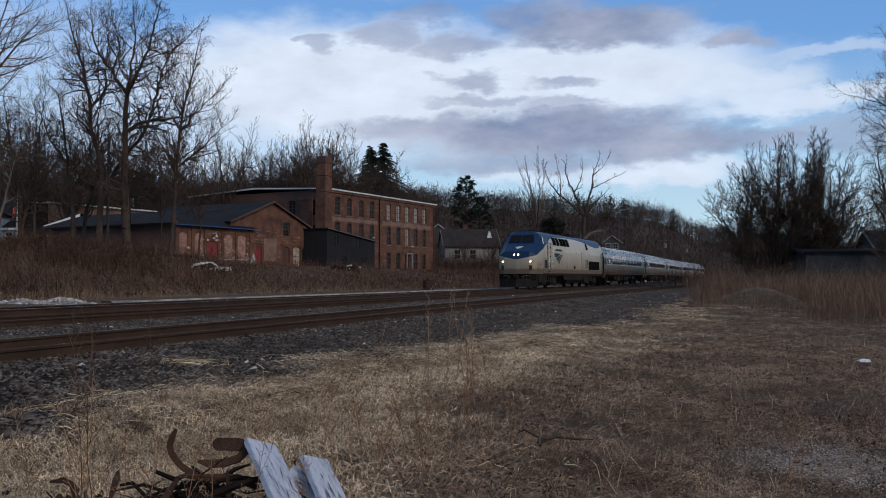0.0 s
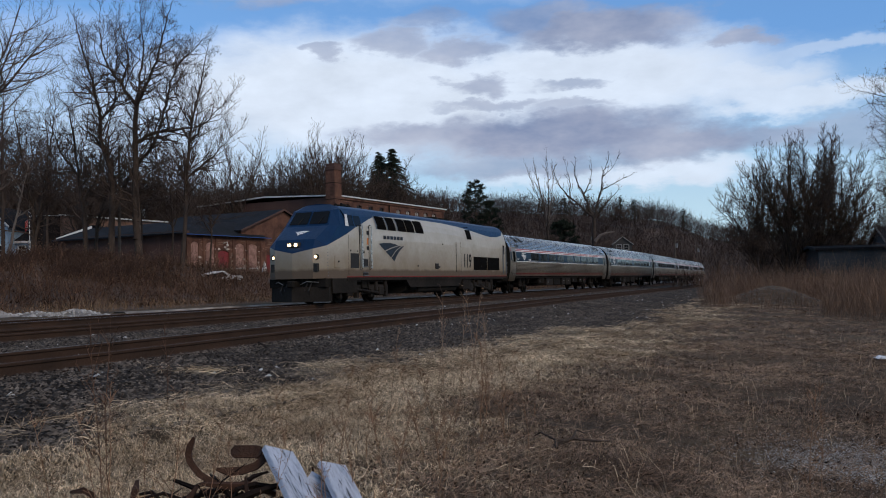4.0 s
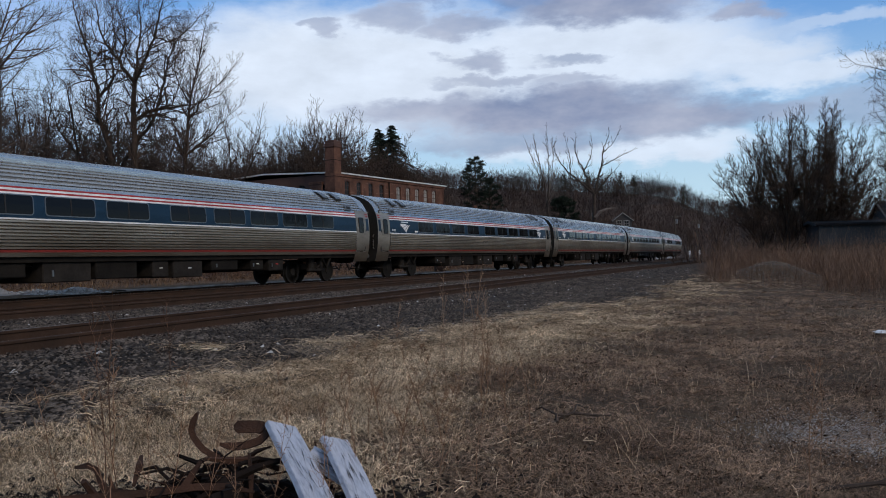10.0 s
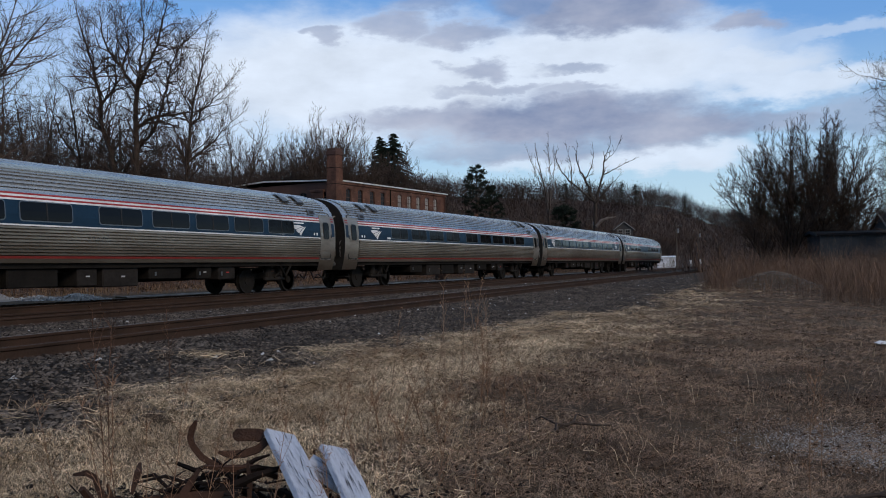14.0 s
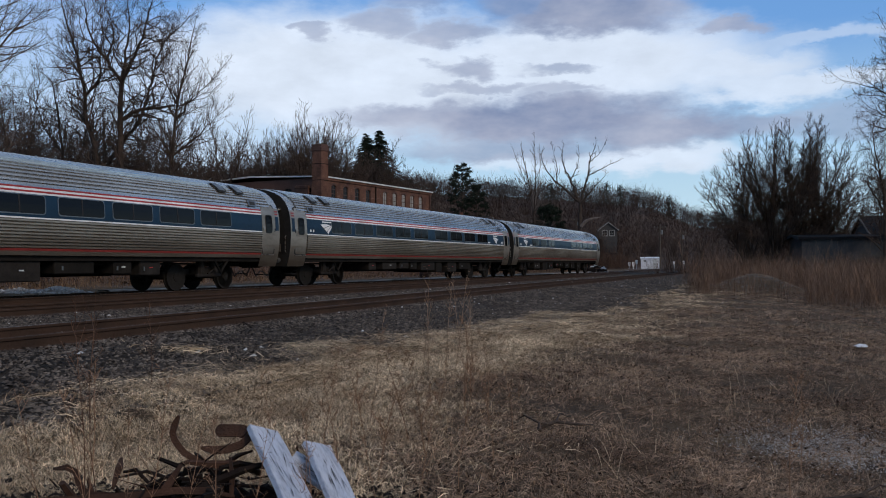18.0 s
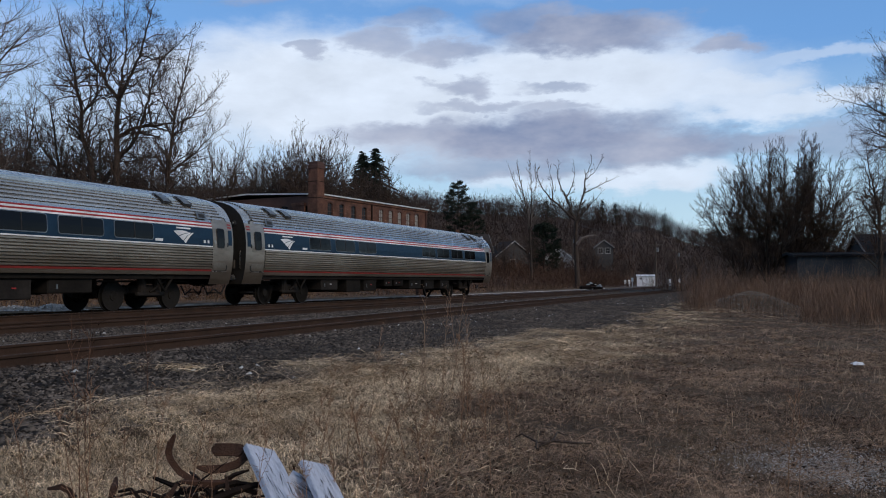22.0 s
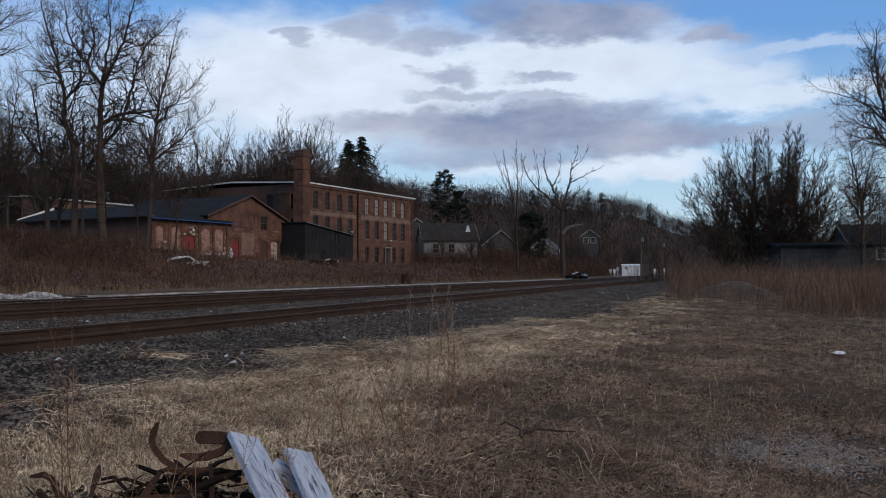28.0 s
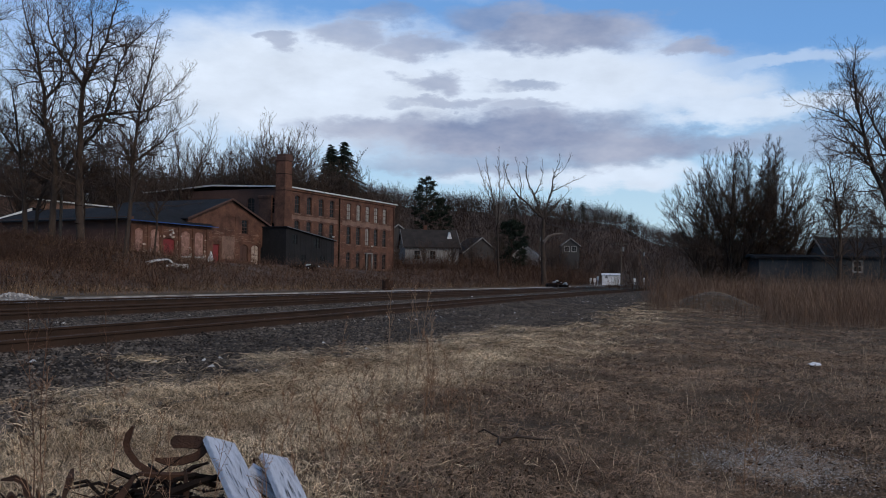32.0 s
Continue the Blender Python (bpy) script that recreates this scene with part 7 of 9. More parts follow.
# the far side of the field
_rng = random.Random(19)
for i, (x, y, h, w, n) in enumerate(((36.9, 85, 17.3, 6.3, 11), (33.5, 84, 15.7, 6.3, 11), (31.6, 86, 12.8, 5.4, 8), (39.9, 86.5, 15.0, 5.2, 7))):
    fan, thick = [[(0, -0.4), (0.1, h * 0.15), (0.0, h * 0.5), (0.2, h * 0.8)]], [0.2]
    for k in range(n):                                     # stems rise from the base, fork, and open out to a dome
        th, az = math.acos(1 - 1.05 * (k + 0.4) / n), 2.4 * k + i
        for q in range(6):
            t1, a1 = th + (_rng.uniform(-0.34, 0.34) if q else 0.0), az + (_rng.uniform(-0.55, 0.55) if q else 0.0)
            ex, ez, cx, cy = w * math.sin(t1), h * (0.36 + 0.56 * math.cos(t1)), math.cos(a1), 0.75 * math.sin(a1)
            bow = [Vector((0.12 * cx, 0.12 * cy, 0.3 + 0.03 * h * (k % 4))), Vector((0.20 * ex * cx, 0.20 * ex * cy, ez * 0.40)), Vector((0.56 * ex * cx, 0.56 * ex * cy, ez * 0.74)), Vector((ex * cx, ex * cy, ez))]
            if q == 0:
                stem = bow
            else:
                root = stem[1].lerp(stem[2], (q - 1) / 5)
                bow = [root, root.lerp(bow[3], 0.5) + Vector((0, 0, 0.05 * h * math.sin(t1) ** 2)), bow[3]]
            fan.append([tuple(b) for b in bow])
            thick.append(0.11 if q == 0 else 0.05)
    limb_tree("bare maple with a dense domed crown of ascending branches", stand(x, y), 101 + i, fan, 0.2, length=1.6, every=0.36, angle=40, wander=0.10, up=0.05, bare=0.3, tip=0.0115, each=(6, 5), ratio=(0.52, 0.52), group="maples at the field's edge", forks=thick)
limb_tree("tall bare tree with long limbs reaching over the field's edge", stand(36.2, 60), 201, [[(0, -0.4), (0, 2.8), (-0.2, 5.8), (-0.83, 8.3), (-1.68, 10.0), (-2.31, 12.4), (-2.8, 14.5), (-3.15, 17.0)], [(-1.68, 10.0), (-3.16, 11.6), (-5.3, 12.2), (-6.1, 12.4)], [(-2.31, 12.4), (-3.58, 13.9), (-5.7, 14.9)],
                [(-2.73, 14.1), (-3.58, 15.5), (-3.8, 17.0)], [(-0.2, 5.8), (0.68, 9.2), (1.13, 13.4), (0.72, 17.5)], [(-0.83, 8.3), (0.26, 11.7), (-0.58, 15.0), (-1.42, 19.2)], [(0.2, 6.5), (2.6, 10.0), (3.8, 13.5)]], girth=0.33, length=3.3, every=0.28, wander=0.18, up=0.03)
limb_tree("bare tree with a short stem and wide forked crown", stand(39.92, 75), 208, [[(0, -0.4), (0, 2.6), (0.1, 5.7), (0, 7.2)], [(0, 7.0), (-0.78, 9.9), (-1.57, 11.9), (-1.83, 13.5)], [(0.05, 7.0), (0.02, 9.9), (-0.34, 13.0)], [(0.1, 6.8), (0.82, 9.4), (1.62, 11.5), (2.43, 13.0)], [(0.1, 6.4), (2.4, 8.1), (4.0, 8.6)], [(0, 5.8), (-1.2, 7.6), (-2.2, 8.8)]], girth=0.27, length=2.6, every=0.28, wander=0.18, up=0.03)
for x, y, h, sd in ((46.5, 84, 12, 203), (42.8, 96, 14, 204), (45.5, 78, 12, 205), (38.6, 84, 11, 206), (48.5, 92, 13, 207)):
    limb_tree("bare tree with slender upright stem", stand(x, y), sd, [[(0, -0.4), (0.2, h * 0.4), (0, h * 0.8)], [(0.2, h * 0.35), (1.2, h * 0.6), (1.7, h * 0.85)], [(0.1, h * 0.4), (-1.0, h * 0.62), (-1.5, h * 0.8)]], 0.14, length=2.9, every=0.32, angle=42, wander=0.14, up=0.08, tip=0.011)

# the dead tree and the poplar beyond the line
dead = limb_tree("dead tree with bare crooked limbs and broken stubs", stand(20.3, 120), 311,
                 [[(0, -0.4), (0, 2.0), (-0.2, 6.5), (-0.1, 9.7)], [(-0.1, 9.5), (-2.2, 11.7), (-4.2, 13.7), (-5.1, 15.7), (-5.5, 17.4)], [(-0.1, 9.7), (-1.5, 13.8), (-2.4, 16.2), (-2.1, 18.0)], [(0, 9.7), (1.1, 13.8), (1.5, 16.3), (2.3, 18.3)],
                  [(1.1, 13.6), (3.1, 14.7), (4.8, 15.5)], [(0, 9.6), (1.9, 12.0), (2.9, 13.2)], [(-2.0, 11.5), (-4.0, 12.1), (-4.6, 12.7)], [(-1.4, 13.4), (-0.2, 15.4), (-0.2, 17.4)], [(1.4, 15.5), (3.0, 17.0), (3.4, 18.2)], [(-3.4, 13.0), (-3.3, 15.5), (-3.8, 17.6)]],
                 0.44, length=1.5, every=0.7, angle=40, wander=0.10, up=0.08, each=(3, 3, 2), tip=0.017, bare=0.6, crook=0.05, twig="bark")
part("broken_limb", Shape().tube([(-0.1, -0.3, 6.4), (0.6, -0.5, 7.2), (1.3, -0.6, 7.5), (2.7, -0.6, 7.7)], [0.24, 0.2, 0.15, 0.06], 7), M["bark_pale"], dead, "pale broken limb stripped of bark")
limb_tree("slender bare tree with fine upright branches", stand(14.9, 130), 402, [[(0, -0.4), (0, 2), (-0.2, 7.5), (-0.8, 12.3), (-2.0, 17.7)], [(-0.2, 7.7), (-0.1, 13.2), (-0.5, 18.7)], [(-0.2, 8.2), (0.7, 13.2), (1.3, 17.5)], [(-0.6, 10.5), (-1.9, 14.0), (-3.1, 17.1)]],
          0.22, length=2.4, every=0.55, angle=26, wander=0.08, up=0.14, tip=0.013, bare=0.45, twig="bark_pale", each=(4, 3, 2))

# trees of middling distance, from a few moulds
MOULD = []
for sd, w, zc, rz, fork in ((11, 4.2, 10.6, 6.2, 4.6), (12, 3.4, 10.8, 6.4, 5.4), (13, 5.0, 10.2, 6.0, 4.0)):
    fan = [[(0, -0.4), (0.15, fork * 0.5), (0.0, fork), (0.1, fork + 2.5)]]
    fan += [[(0.0, fork * q), (e * w * 0.35, fork + 2.6), (e * w * 0.62, fork + 5.6), (e * w * 0.8, fork + 8.0 - 3.0 * abs(e))] for e, q in ((-0.95, 0.8), (-0.45, 1.0), (0.1, 1.2), (0.5, 1.0), (1.0, 0.9))]
    fan += [[(0.0, 0.0, fork * 0.9), (0.3 * e, 1.3 * e, fork + 3.0), (0.4 * e, 2.4 * e, fork + 6.5)] for e in (-1, 1)]
    MOULD.append(limb_tree("bare woodland tree with a fan of rising limbs", stand(-76 + 5 * len(MOULD), 140 + 2 * len(MOULD)), sd, fan, 0.18, length=3.6, every=0.55, angle=40, wander=0.13, up=0.08, tip=0.017, each=(6, 4), ratio=(0.5, 0.55), group="trees of the slope"))
_rng = random.Random(77)
SPOTS = []
for k in range(24):                                        # thicket behind and beside the sheds
    a, r = _rng.uniform(-33.5, -14.5), _rng.uniform(112, 165)
    SPOTS.append((r * math.sin(radians(a)), r * math.cos(radians(a)), _rng.uniform(0.95, 1.35)))
SPOTS += [(-36, 172, 1.4), (-40, 176, 1.35), (-33, 178, 1.3), (-27.5, 180, 1.3), (-20, 182, 1.25), (-15, 184, 1.2), (-44, 170, 1.35), (-9, 188, 1.05), (-24, 186, 1.2), (-18, 176, 1.3), (-22.5, 165, 1.75), (-26.5, 168, 1.65), (-29, 160, 1.6), (-24.8, 158, 1.6), (-31.5, 163, 1.6), (-21, 170, 1.6), (-13.2, 172, 1.45), (-16.8, 168, 1.40), (-9.6, 170, 1.25), (-19.5, 160, 1.3), (-5.0, 178, 1.2), (-2.4, 180, 1.15), (-30, 170, 1.5), (-34, 165, 1.5), (-24.0, 172, 1.4), (-11, 176, 1.3), (-7.5, 182, 1.2)]
SPOTS += [(-1.5, 141, 0.42), (3.5, 138, 0.36), (8.5, 142, 0.45), (11.5, 139, 0.5), (17, 150, 0.55), (24, 170, 0.5), (30, 168, 0.5), (36, 188, 0.5), (44, 196, 0.45), (48, 190, 0.6), (52, 186, 0.6), (12, 175, 0.5), (24, 160, 0.45), (33, 185, 0.5), (47, 150, 0.5), (56, 130, 0.62), (62, 122, 0.7), (50, 112, 0.6), (68, 118, 0.75), (58, 102, 0.7)]
SPOTS += [(-66, 122, 1.25), (-72, 126, 1.3), (-61, 127, 1.3), (-57, 131, 1.2), (-78, 124, 1.3), (-69, 133, 1.4), (-63, 138, 1.4), (-52, 128, 1.15), (-47, 131, 1.2)]
for i, (x, y, k) in enumerate(SPOTS):
    copy_thing(MOULD[i % 3], stand(x, y, 0.2, _rng.uniform(0, 360), k * (1.04 if y > 100 else 1.0)))


def conifer(label, m, seed, h, w, layers, name="conifer", thin=0.0):
    """Trunk, and tiers of drooping boughs set with many small needle sprays."""
    rng = random.Random(seed)
    t = thing(name, label, "conifer", m)
    part("trunk", Shape().tube([(0, 0, -0.3), (0.05, 0, h * 0.5), (0, 0.03, h * 0.98)], [w * 0.055, w * 0.035, 0.02], 7), M["bark"], t)
    p0, p1, r0, r1 = [], [], [], []
    for k in range(layers):
        f = (k + rng.random() * 0.6) / layers
        z = h * (0.12 + 0.87 * f)
        reach = w * (1 - f) ** 0.75 * rng.uniform(0.75, 1.15) + 0.15
        for j in range(rng.randint(5, 8)):
            if rng.random() < thin:
                continue
            a = rng.random() * 6.283
            ln = reach * rng.uniform(0.55, 1.2)
            z = h * (0.12 + 0.87 * f) + rng.uniform(-0.7, 0.7) * h / layers * 2.0
            for q in range(max(5, int(ln * 5))):
                u = (q + rng.random()) / max(5, int(ln * 5))
                c = Vector((math.cos(a) * ln * u, math.sin(a) * ln * u, z - ln * 0.35 * u * u + 0.06 * ln))
                b = a + rng.choice((-1, 1)) * rng.uniform(0.3, 1.2)
                s = rng.uniform(0.35, 0.75) * (1.1 - 0.5 * u) * min(w, 5.5) / 4
                e = c + Vector((math.cos(b) * s, math.sin(b) * s, -rng.uniform(0.0, 0.35) * s))
                p0.append(c), p1.append(e), r0.append(0.16 * s + 0.03), r1.append(0.02)
    v, f = prisms(np.array(p0), np.array(p1), np.array(r0), np.array(r1), 3)
    cr = soup("foliage", v, f, M["needle"])
    cr.parent = t
    return t


def pine(label, m, seed, h, w, clear, tufts):
    """A round-topped evergreen: trunk, boughs, and loose tufts of needle sprays."""
    rng = np.random.default_rng(seed)
    t = thing("pine", label, "pine", m)
    part("trunk", Shape().tube([(0, 0, -0.3), (0.1, 0, h * 0.5), (0, 0, h * 0.95)], [0.028 * h, 0.02 * h, 0.03], 7), M["bark"], t)
    f = clear + (1 - clear) * rng.random(tufts) ** 0.8
    g = (f - clear) / (1 - clear)
    r = w * np.sqrt(np.clip(1 - (1.75 * g - 0.75) ** 2, 0.03, 1)) * (0.45 + 0.6 * rng.random(tufts))
    a = rng.uniform(0, 6.283, tufts)
    c = np.stack([r * np.cos(a), r * np.sin(a), f * h + 0.12 * r], 1)
    base = np.stack([np.zeros(tufts), np.zeros(tufts), f * h - 0.25 * r], 1)
    chunks = [prisms(base, c, np.full(tufts, 0.05), np.full(tufts, 0.02), 3)]
    q = np.repeat(c, 70, 0)
    d = rng.normal(size=q.shape) * np.array([1.0, 1.0, 0.5])
    d /= np.linalg.norm(d, axis=1, keepdims=True)
    s0 = q + d * rng.random((len(q), 1)) * w * 0.16
    s1 = s0 + (d + np.array([0, 0, 0.25])) * rng.uniform(0.05, 0.13, (len(q), 1)) * w
    chunks.append(prisms(s0, s1, np.full(len(q), 0.018 * w), np.full(len(q), 0.004 * w), 3))
    cr = soup("foliage", *join(chunks), M["needle"])
    cr.parent = t
    return t


conifer("tall dark spruce with drooping boughs", stand(-16.3, 188), 1, 24.2, 11.0, 70, thin=0.0)
conifer("tall dark spruce with drooping boughs", stand(-13.4, 188), 2, 25.8, 10.5, 74, thin=0.0)
pine("dark round-topped pine standing above the woods", stand(6.0, 220), 3, 21.0, 3.7, 0.35, 100)
pine("dark pine leaning on its taller neighbour", stand(9.8, 222), 4, 16.0, 3.4, 0.35, 80)
pine("broad dark evergreen near the houses", stand(20.2, 156), 5, 9.8, 3.4, 0.08, 120)
conifer("small evergreen behind the mill", stand(-24.5, 150), 6, 13.0, 3.2, 22)
for i, (x, y, h) in enumerate(((60, 300, 9), (66, 305, 8), (40, 300, 8.5), (50, 310, 8), (85, 310, 8), (-40, 160, 12), (-46, 150, 11))):
    conifer("small dark pine on the ridge", stand(x, y), 20 + i, h + 0.5, 3.6, 14, thin=0.15)


def woods():
    """Bare woods that cover the hill: stems with rounded crowns of fine twigs, joined."""
    rng = np.random.default_rng(5)
    k = 6800
    a = np.radians(rng.uniform(-37, 37, k))
    r = 140 + (178 + np.interp(np.degrees(a), [-8, 3], [0, 55])) * rng.random(k) ** 0.72
    x, y = r * np.sin(a), r * np.cos(a)
    s, u = su(x, y)
    ok = ((np.abs(u) > 12) | (s > 185)) & ~((u > -70) & (s < 138)) & ~((u > -40) & (u < 0) & (r < 235) & (s < 185) & (rng.random(k) < 0.5)) & (u < 60)
    x, y, r = x[ok], y[ok], r[ok]
    n = len(x)
    z = ground_z(x, y) - 0.3
    h = rng.uniform(5.0, 9.0, n) * np.where(r > 230, 1.0, 0.85) * np.where((np.degrees(np.arctan2(x, y)) > 3) & (r < 240), 0.75, 1.0)
    w = h * rng.uniform(0.30, 0.46, n)
    base = np.stack([x, y, z], 1)
    top = base + np.stack([rng.normal(0, 0.3, n), rng.normal(0, 0.3, n), h * 0.8], 1)
    chunks = [prisms(base, top, 0.007 * h, 0.003 * h, 3)]
    K = 75
    d = rng.normal(size=(n, K, 3))
    d /= np.linalg.norm(d, axis=2, keepdims=True)
    rad = rng.random((n, K, 1)) ** 0.4
    c = base + np.stack([np.zeros(n), np.zeros(n), h * 0.54], 1)
    p = c[:, None] + d * rad * np.stack([w, w, h * 0.44], 1)[:, None]
    o = d * 0.8 + rng.normal(0, 0.75, d.shape) + np.array([0, 0, 0.25])
    q = p + o * (rng.uniform(0.06, 0.17, (n, K)) * h[:, None])[..., None]
    wd = rng.uniform(0.03, 0.066, n * K)
    chunks.append(prisms(p.reshape(-1, 3), q.reshape(-1, 3), wd, wd * 0.6, 2))
    v, f = join(chunks)
    tagged(soup("hillside_woods", v, f, M["wood_far"]), "dense leafless woods covering the hillside", "woods", kind="stuff")


woods()

# ---- grass, brush, reeds, stones ----
def litter_z(x, y):
    """Height on which straw lies: the soil, or the stones where it strays over them."""
    s, u = su(x, y)
    return ground_z(x, y) + 0.085 * sstep(bed_u(s) + 0.6 - u, 0.0, 0.5)


def blades(n, place, seed, length, tilt, width, bend=0.5):
    """n bent blades: place(rng, n) gives x, y; returns verts and faces."""
    rng = np.random.default_rng(seed)
    x, y, size = place(rng, n)
    n = len(x)
    z = litter_z(x, y)
    L = rng.uniform(length[0], length[1], n) * size
    a, t = rng.uniform(0, 2 * np.pi, n), np.radians(rng.uniform(tilt[0], tilt[1], n))
    h = np.stack([np.cos(a), np.sin(a)], 1)
    b2 = t + bend * rng.uniform(0.2, 1.4, n)
    p0 = np.stack([x, y, z - 0.01], 1)
    p1 = p0 + np.stack([h[:, 0] * np.sin(t), h[:, 1] * np.sin(t), np.cos(t)], 1) * (L * 0.55)[:, None]
    p2 = p1 + np.stack([h[:, 0] * np.sin(b2), h[:, 1] * np.sin(b2), np.cos(b2)], 1) * (L * 0.45)[:, None]
    p2[:, 2] = np.maximum(p2[:, 2], z + 0.004)
    w = rng.uniform(width[0], width[1], n) * size
    sa = a + np.pi / 2 + rng.uniform(-0.8, 0.8, n)
    side = np.stack([np.cos(sa), np.sin(sa), np.zeros(n)], 1) * w[:, None]
    v = np.stack([p0 - side, p0 + side, p1 - side * 0.8, p1 + side * 0.8, p2], 1).reshape(-1, 3)
    i = np.arange(n)[:, None] * 5
    f = np.concatenate([i + np.array([[0, 1, 3]]), i + np.array([[0, 3, 2]]), i + np.array([[2, 3, 4]])])
    order = np.argsort(f[:, 0], kind="stable")
    return v, f[order]


def brown_edge(y):
    return np.interp(y, [4, 5.3, 6.2, 7.3, 8.5, 10, 12.3, 14.6, 17.7, 25, 40], [-0.85, -0.67, -0.58, -0.42, -0.12, 0.5, 1.6, 2.5, 3.9, 6.6, 11.7])


def patchy(x, y, s, k):
    return np.sin(x * s + 1.7 * k) * np.sin(y * s * 1.13 + 0.9 * k) + 0.6 * np.sin(x * s * 2.3 + y * s * 1.9 + k)


def field_place(near, far, keep):
    def place(rng, n):
        y = near + (far - near) * rng.random(n) ** 1.15
        x = y * np.tan(np.radians(rng.uniform(-33, 34, n)))
        s, u = su(x, y)
        ok = (u > bed_u(s) + 0.05 + 0.3 * patchy(x, y, 0.55, 6) + 0.25 * patchy(x, y, 1.9, 3) - rng.exponential(0.14, n)) & keep(x, y, rng)
        ok &= ((x + 1.35) / 0.85) ** 2 + ((y - 4.4) / 0.4) ** 2 > 0.6 + 0.5 * rng.random(n)        # bare where the heap burnt
        x, y = x[ok], y[ok]
        return x, y, 1.0 + (y - 5) * 0.035
    return place


def tan_side(x, y, rng):
    return rng.normal(0, 1.0, len(x)) + 0.6 * patchy(x, y, 0.9, 1) + 0.5 * patchy(x, y, 2.6, 4) > (x - brown_edge(y)) / (0.34 + 0.035 * y)


def brown_side(x, y, rng):
    return ~tan_side(x, y, rng)


def sheet_of(name, chunks, material, label, category):
    v, f = join(chunks)
    tagged(soup(name, v, f, material), label, category, kind="stuff")


def matted(n, place, seed, length, width, lift=0.03):
    """Long thin straws lying over one another, combed by patches."""
    rng = np.random.default_rng(seed)
    x, y, size = place(rng, n)
    n = len(x)
    z = litter_z(x, y)
    L = rng.uniform(*length, n) * size
    a = 1.6 * np.sin(x * 1.9 + 0.6 * y) + 1.3 * np.sin(y * 2.3 - 0.8 * x) + rng.normal(0, 1.3, n)
    d = np.stack([np.cos(a), 0.8 * np.sin(a)], 1)
    w = rng.uniform(*width, n) * size
    h0, h1, h2 = lift * rng.random(n) ** 2, lift * (0.3 + 1.2 * rng.random(n)), lift * rng.random(n) ** 1.5
    b = rng.normal(0, 0.18, n)
    p0 = np.stack([x, y, z + h0], 1)
    p1 = p0 + np.stack([d[:, 0] * L * 0.5, d[:, 1] * L * 0.5, h1 - h0], 1)
    p2 = p1 + np.stack([(d[:, 0] - b * d[:, 1]) * L * 0.5, (d[:, 1] + b * d[:, 0]) * L * 0.5, h2 - h1], 1)
    side = np.stack([-d[:, 1], d[:, 0], rng.normal(0, 0.5, n)], 1) * w[:, None]
    v = np.stack([p0 - side, p0 + side, p1 - side, p1 + side, p2], 1).reshape(-1, 3)
    i = np.arange(n)[:, None] * 5
    f = np.concatenate([i + np.array([[0, 1, 3]]), i + np.array([[0, 3, 2]]), i + np.array([[2, 3, 4]])])
    return v, f[np.argsort(f[:, 0], kind="stable")]


def thick_straw(x, y, rng):
    """Where the straw lies thickest: by the stones and in drifts."""
    s, u = su(x, y)
    drift = np.exp(-((u - bed_u(s) - 1.2) / 1.6) ** 2) * 1.3 + 0.5 * patchy(x, y, 0.8, 5) + 0.4 * patchy(x, y, 2.1, 2)
    thin = 0.22 * np.clip((-0.8 - x) / 1.2, 0, 1) * np.clip((10 - y) / 3, 0, 1)           # worn thinner by the heap
    mat_gap = 0.30 * patchy(x, y, 4.7, 2) + 0.22 * patchy(x, y, 9.5, 7)
    return tan_side(x, y, rng) & (rng.random(len(x)) < 0.42 + 0.5 * drift + mat_gap - thin)


def brown_patch(x, y, rng):
    return (rng.random(len(x)) < 0.66 + 0.26 * patchy(x, y, 1.3, 7) + 0.28 * patchy(x, y, 4.9, 3)) & (brown_side(x, y, rng) | (rng.random(len(x)) < 0.25))


def clumps(near, far, keep, each, spread):
    """Loose clumps of blades over the field."""
    inner = field_place(near, far, keep)

    def place(rng, n):
        x, y, size = inner(rng, n // each)
        q = np.repeat(np.arange(len(x)), each)
        return x[q] + rng.normal(0, spread, len(q)) * size[q], y[q] + rng.normal(0, spread, len(q)) * size[q], size[q]
    return place


def round_about(rng, n):
    """The rest of the field, to the sides and behind."""
    x, y = rng.uniform(-16, 16, n), rng.uniform(-14, 14, n)
    s, u = su(x, y)
    ok = (u > bed_u(s) + 0.3) & ((np.abs(x) > y * 0.62) | (y < 3.7))
    return x[ok], y[ok], np.full(int(ok.sum()), 1.3)


sheet_of("dry_grass", [blades(84000, clumps(3.6, 22, tan_side, 40, 0.045), 41, (0.05, 0.19), (25, 88), (0.0007, 0.0016), 0.9), matted(460000, field_place(3.5, 15, thick_straw), 1, (0.03, 0.16), (0.0008, 0.0021), 0.05), matted(300000, field_place(13, 48, thick_straw), 2, (0.06, 0.20), (0.0014, 0.0032), 0.045),
                       blades(5000, field_place(3.6, 24, tan_side), 3, (0.08, 0.24), (20, 70), (0.0008, 0.0016)), blades(2600, field_place(3.6, 20, brown_side), 9, (0.12, 0.34), (10, 55), (0.0008, 0.0015))], M["straw"], "matted straw-coloured dry grass", "grass")
sheet_of("straw_drift", [matted(200, lambda rng, n: (-3.5 + 0.26 * rng.normal(size=n), 11.2 + rng.normal(0, 0.16, n), np.full(n, 1.2)), 78, (0.10, 0.40), (0.0012, 0.0028), 0.05)], M["straw"], "wisp of pale straw lying on the stones", "grass")
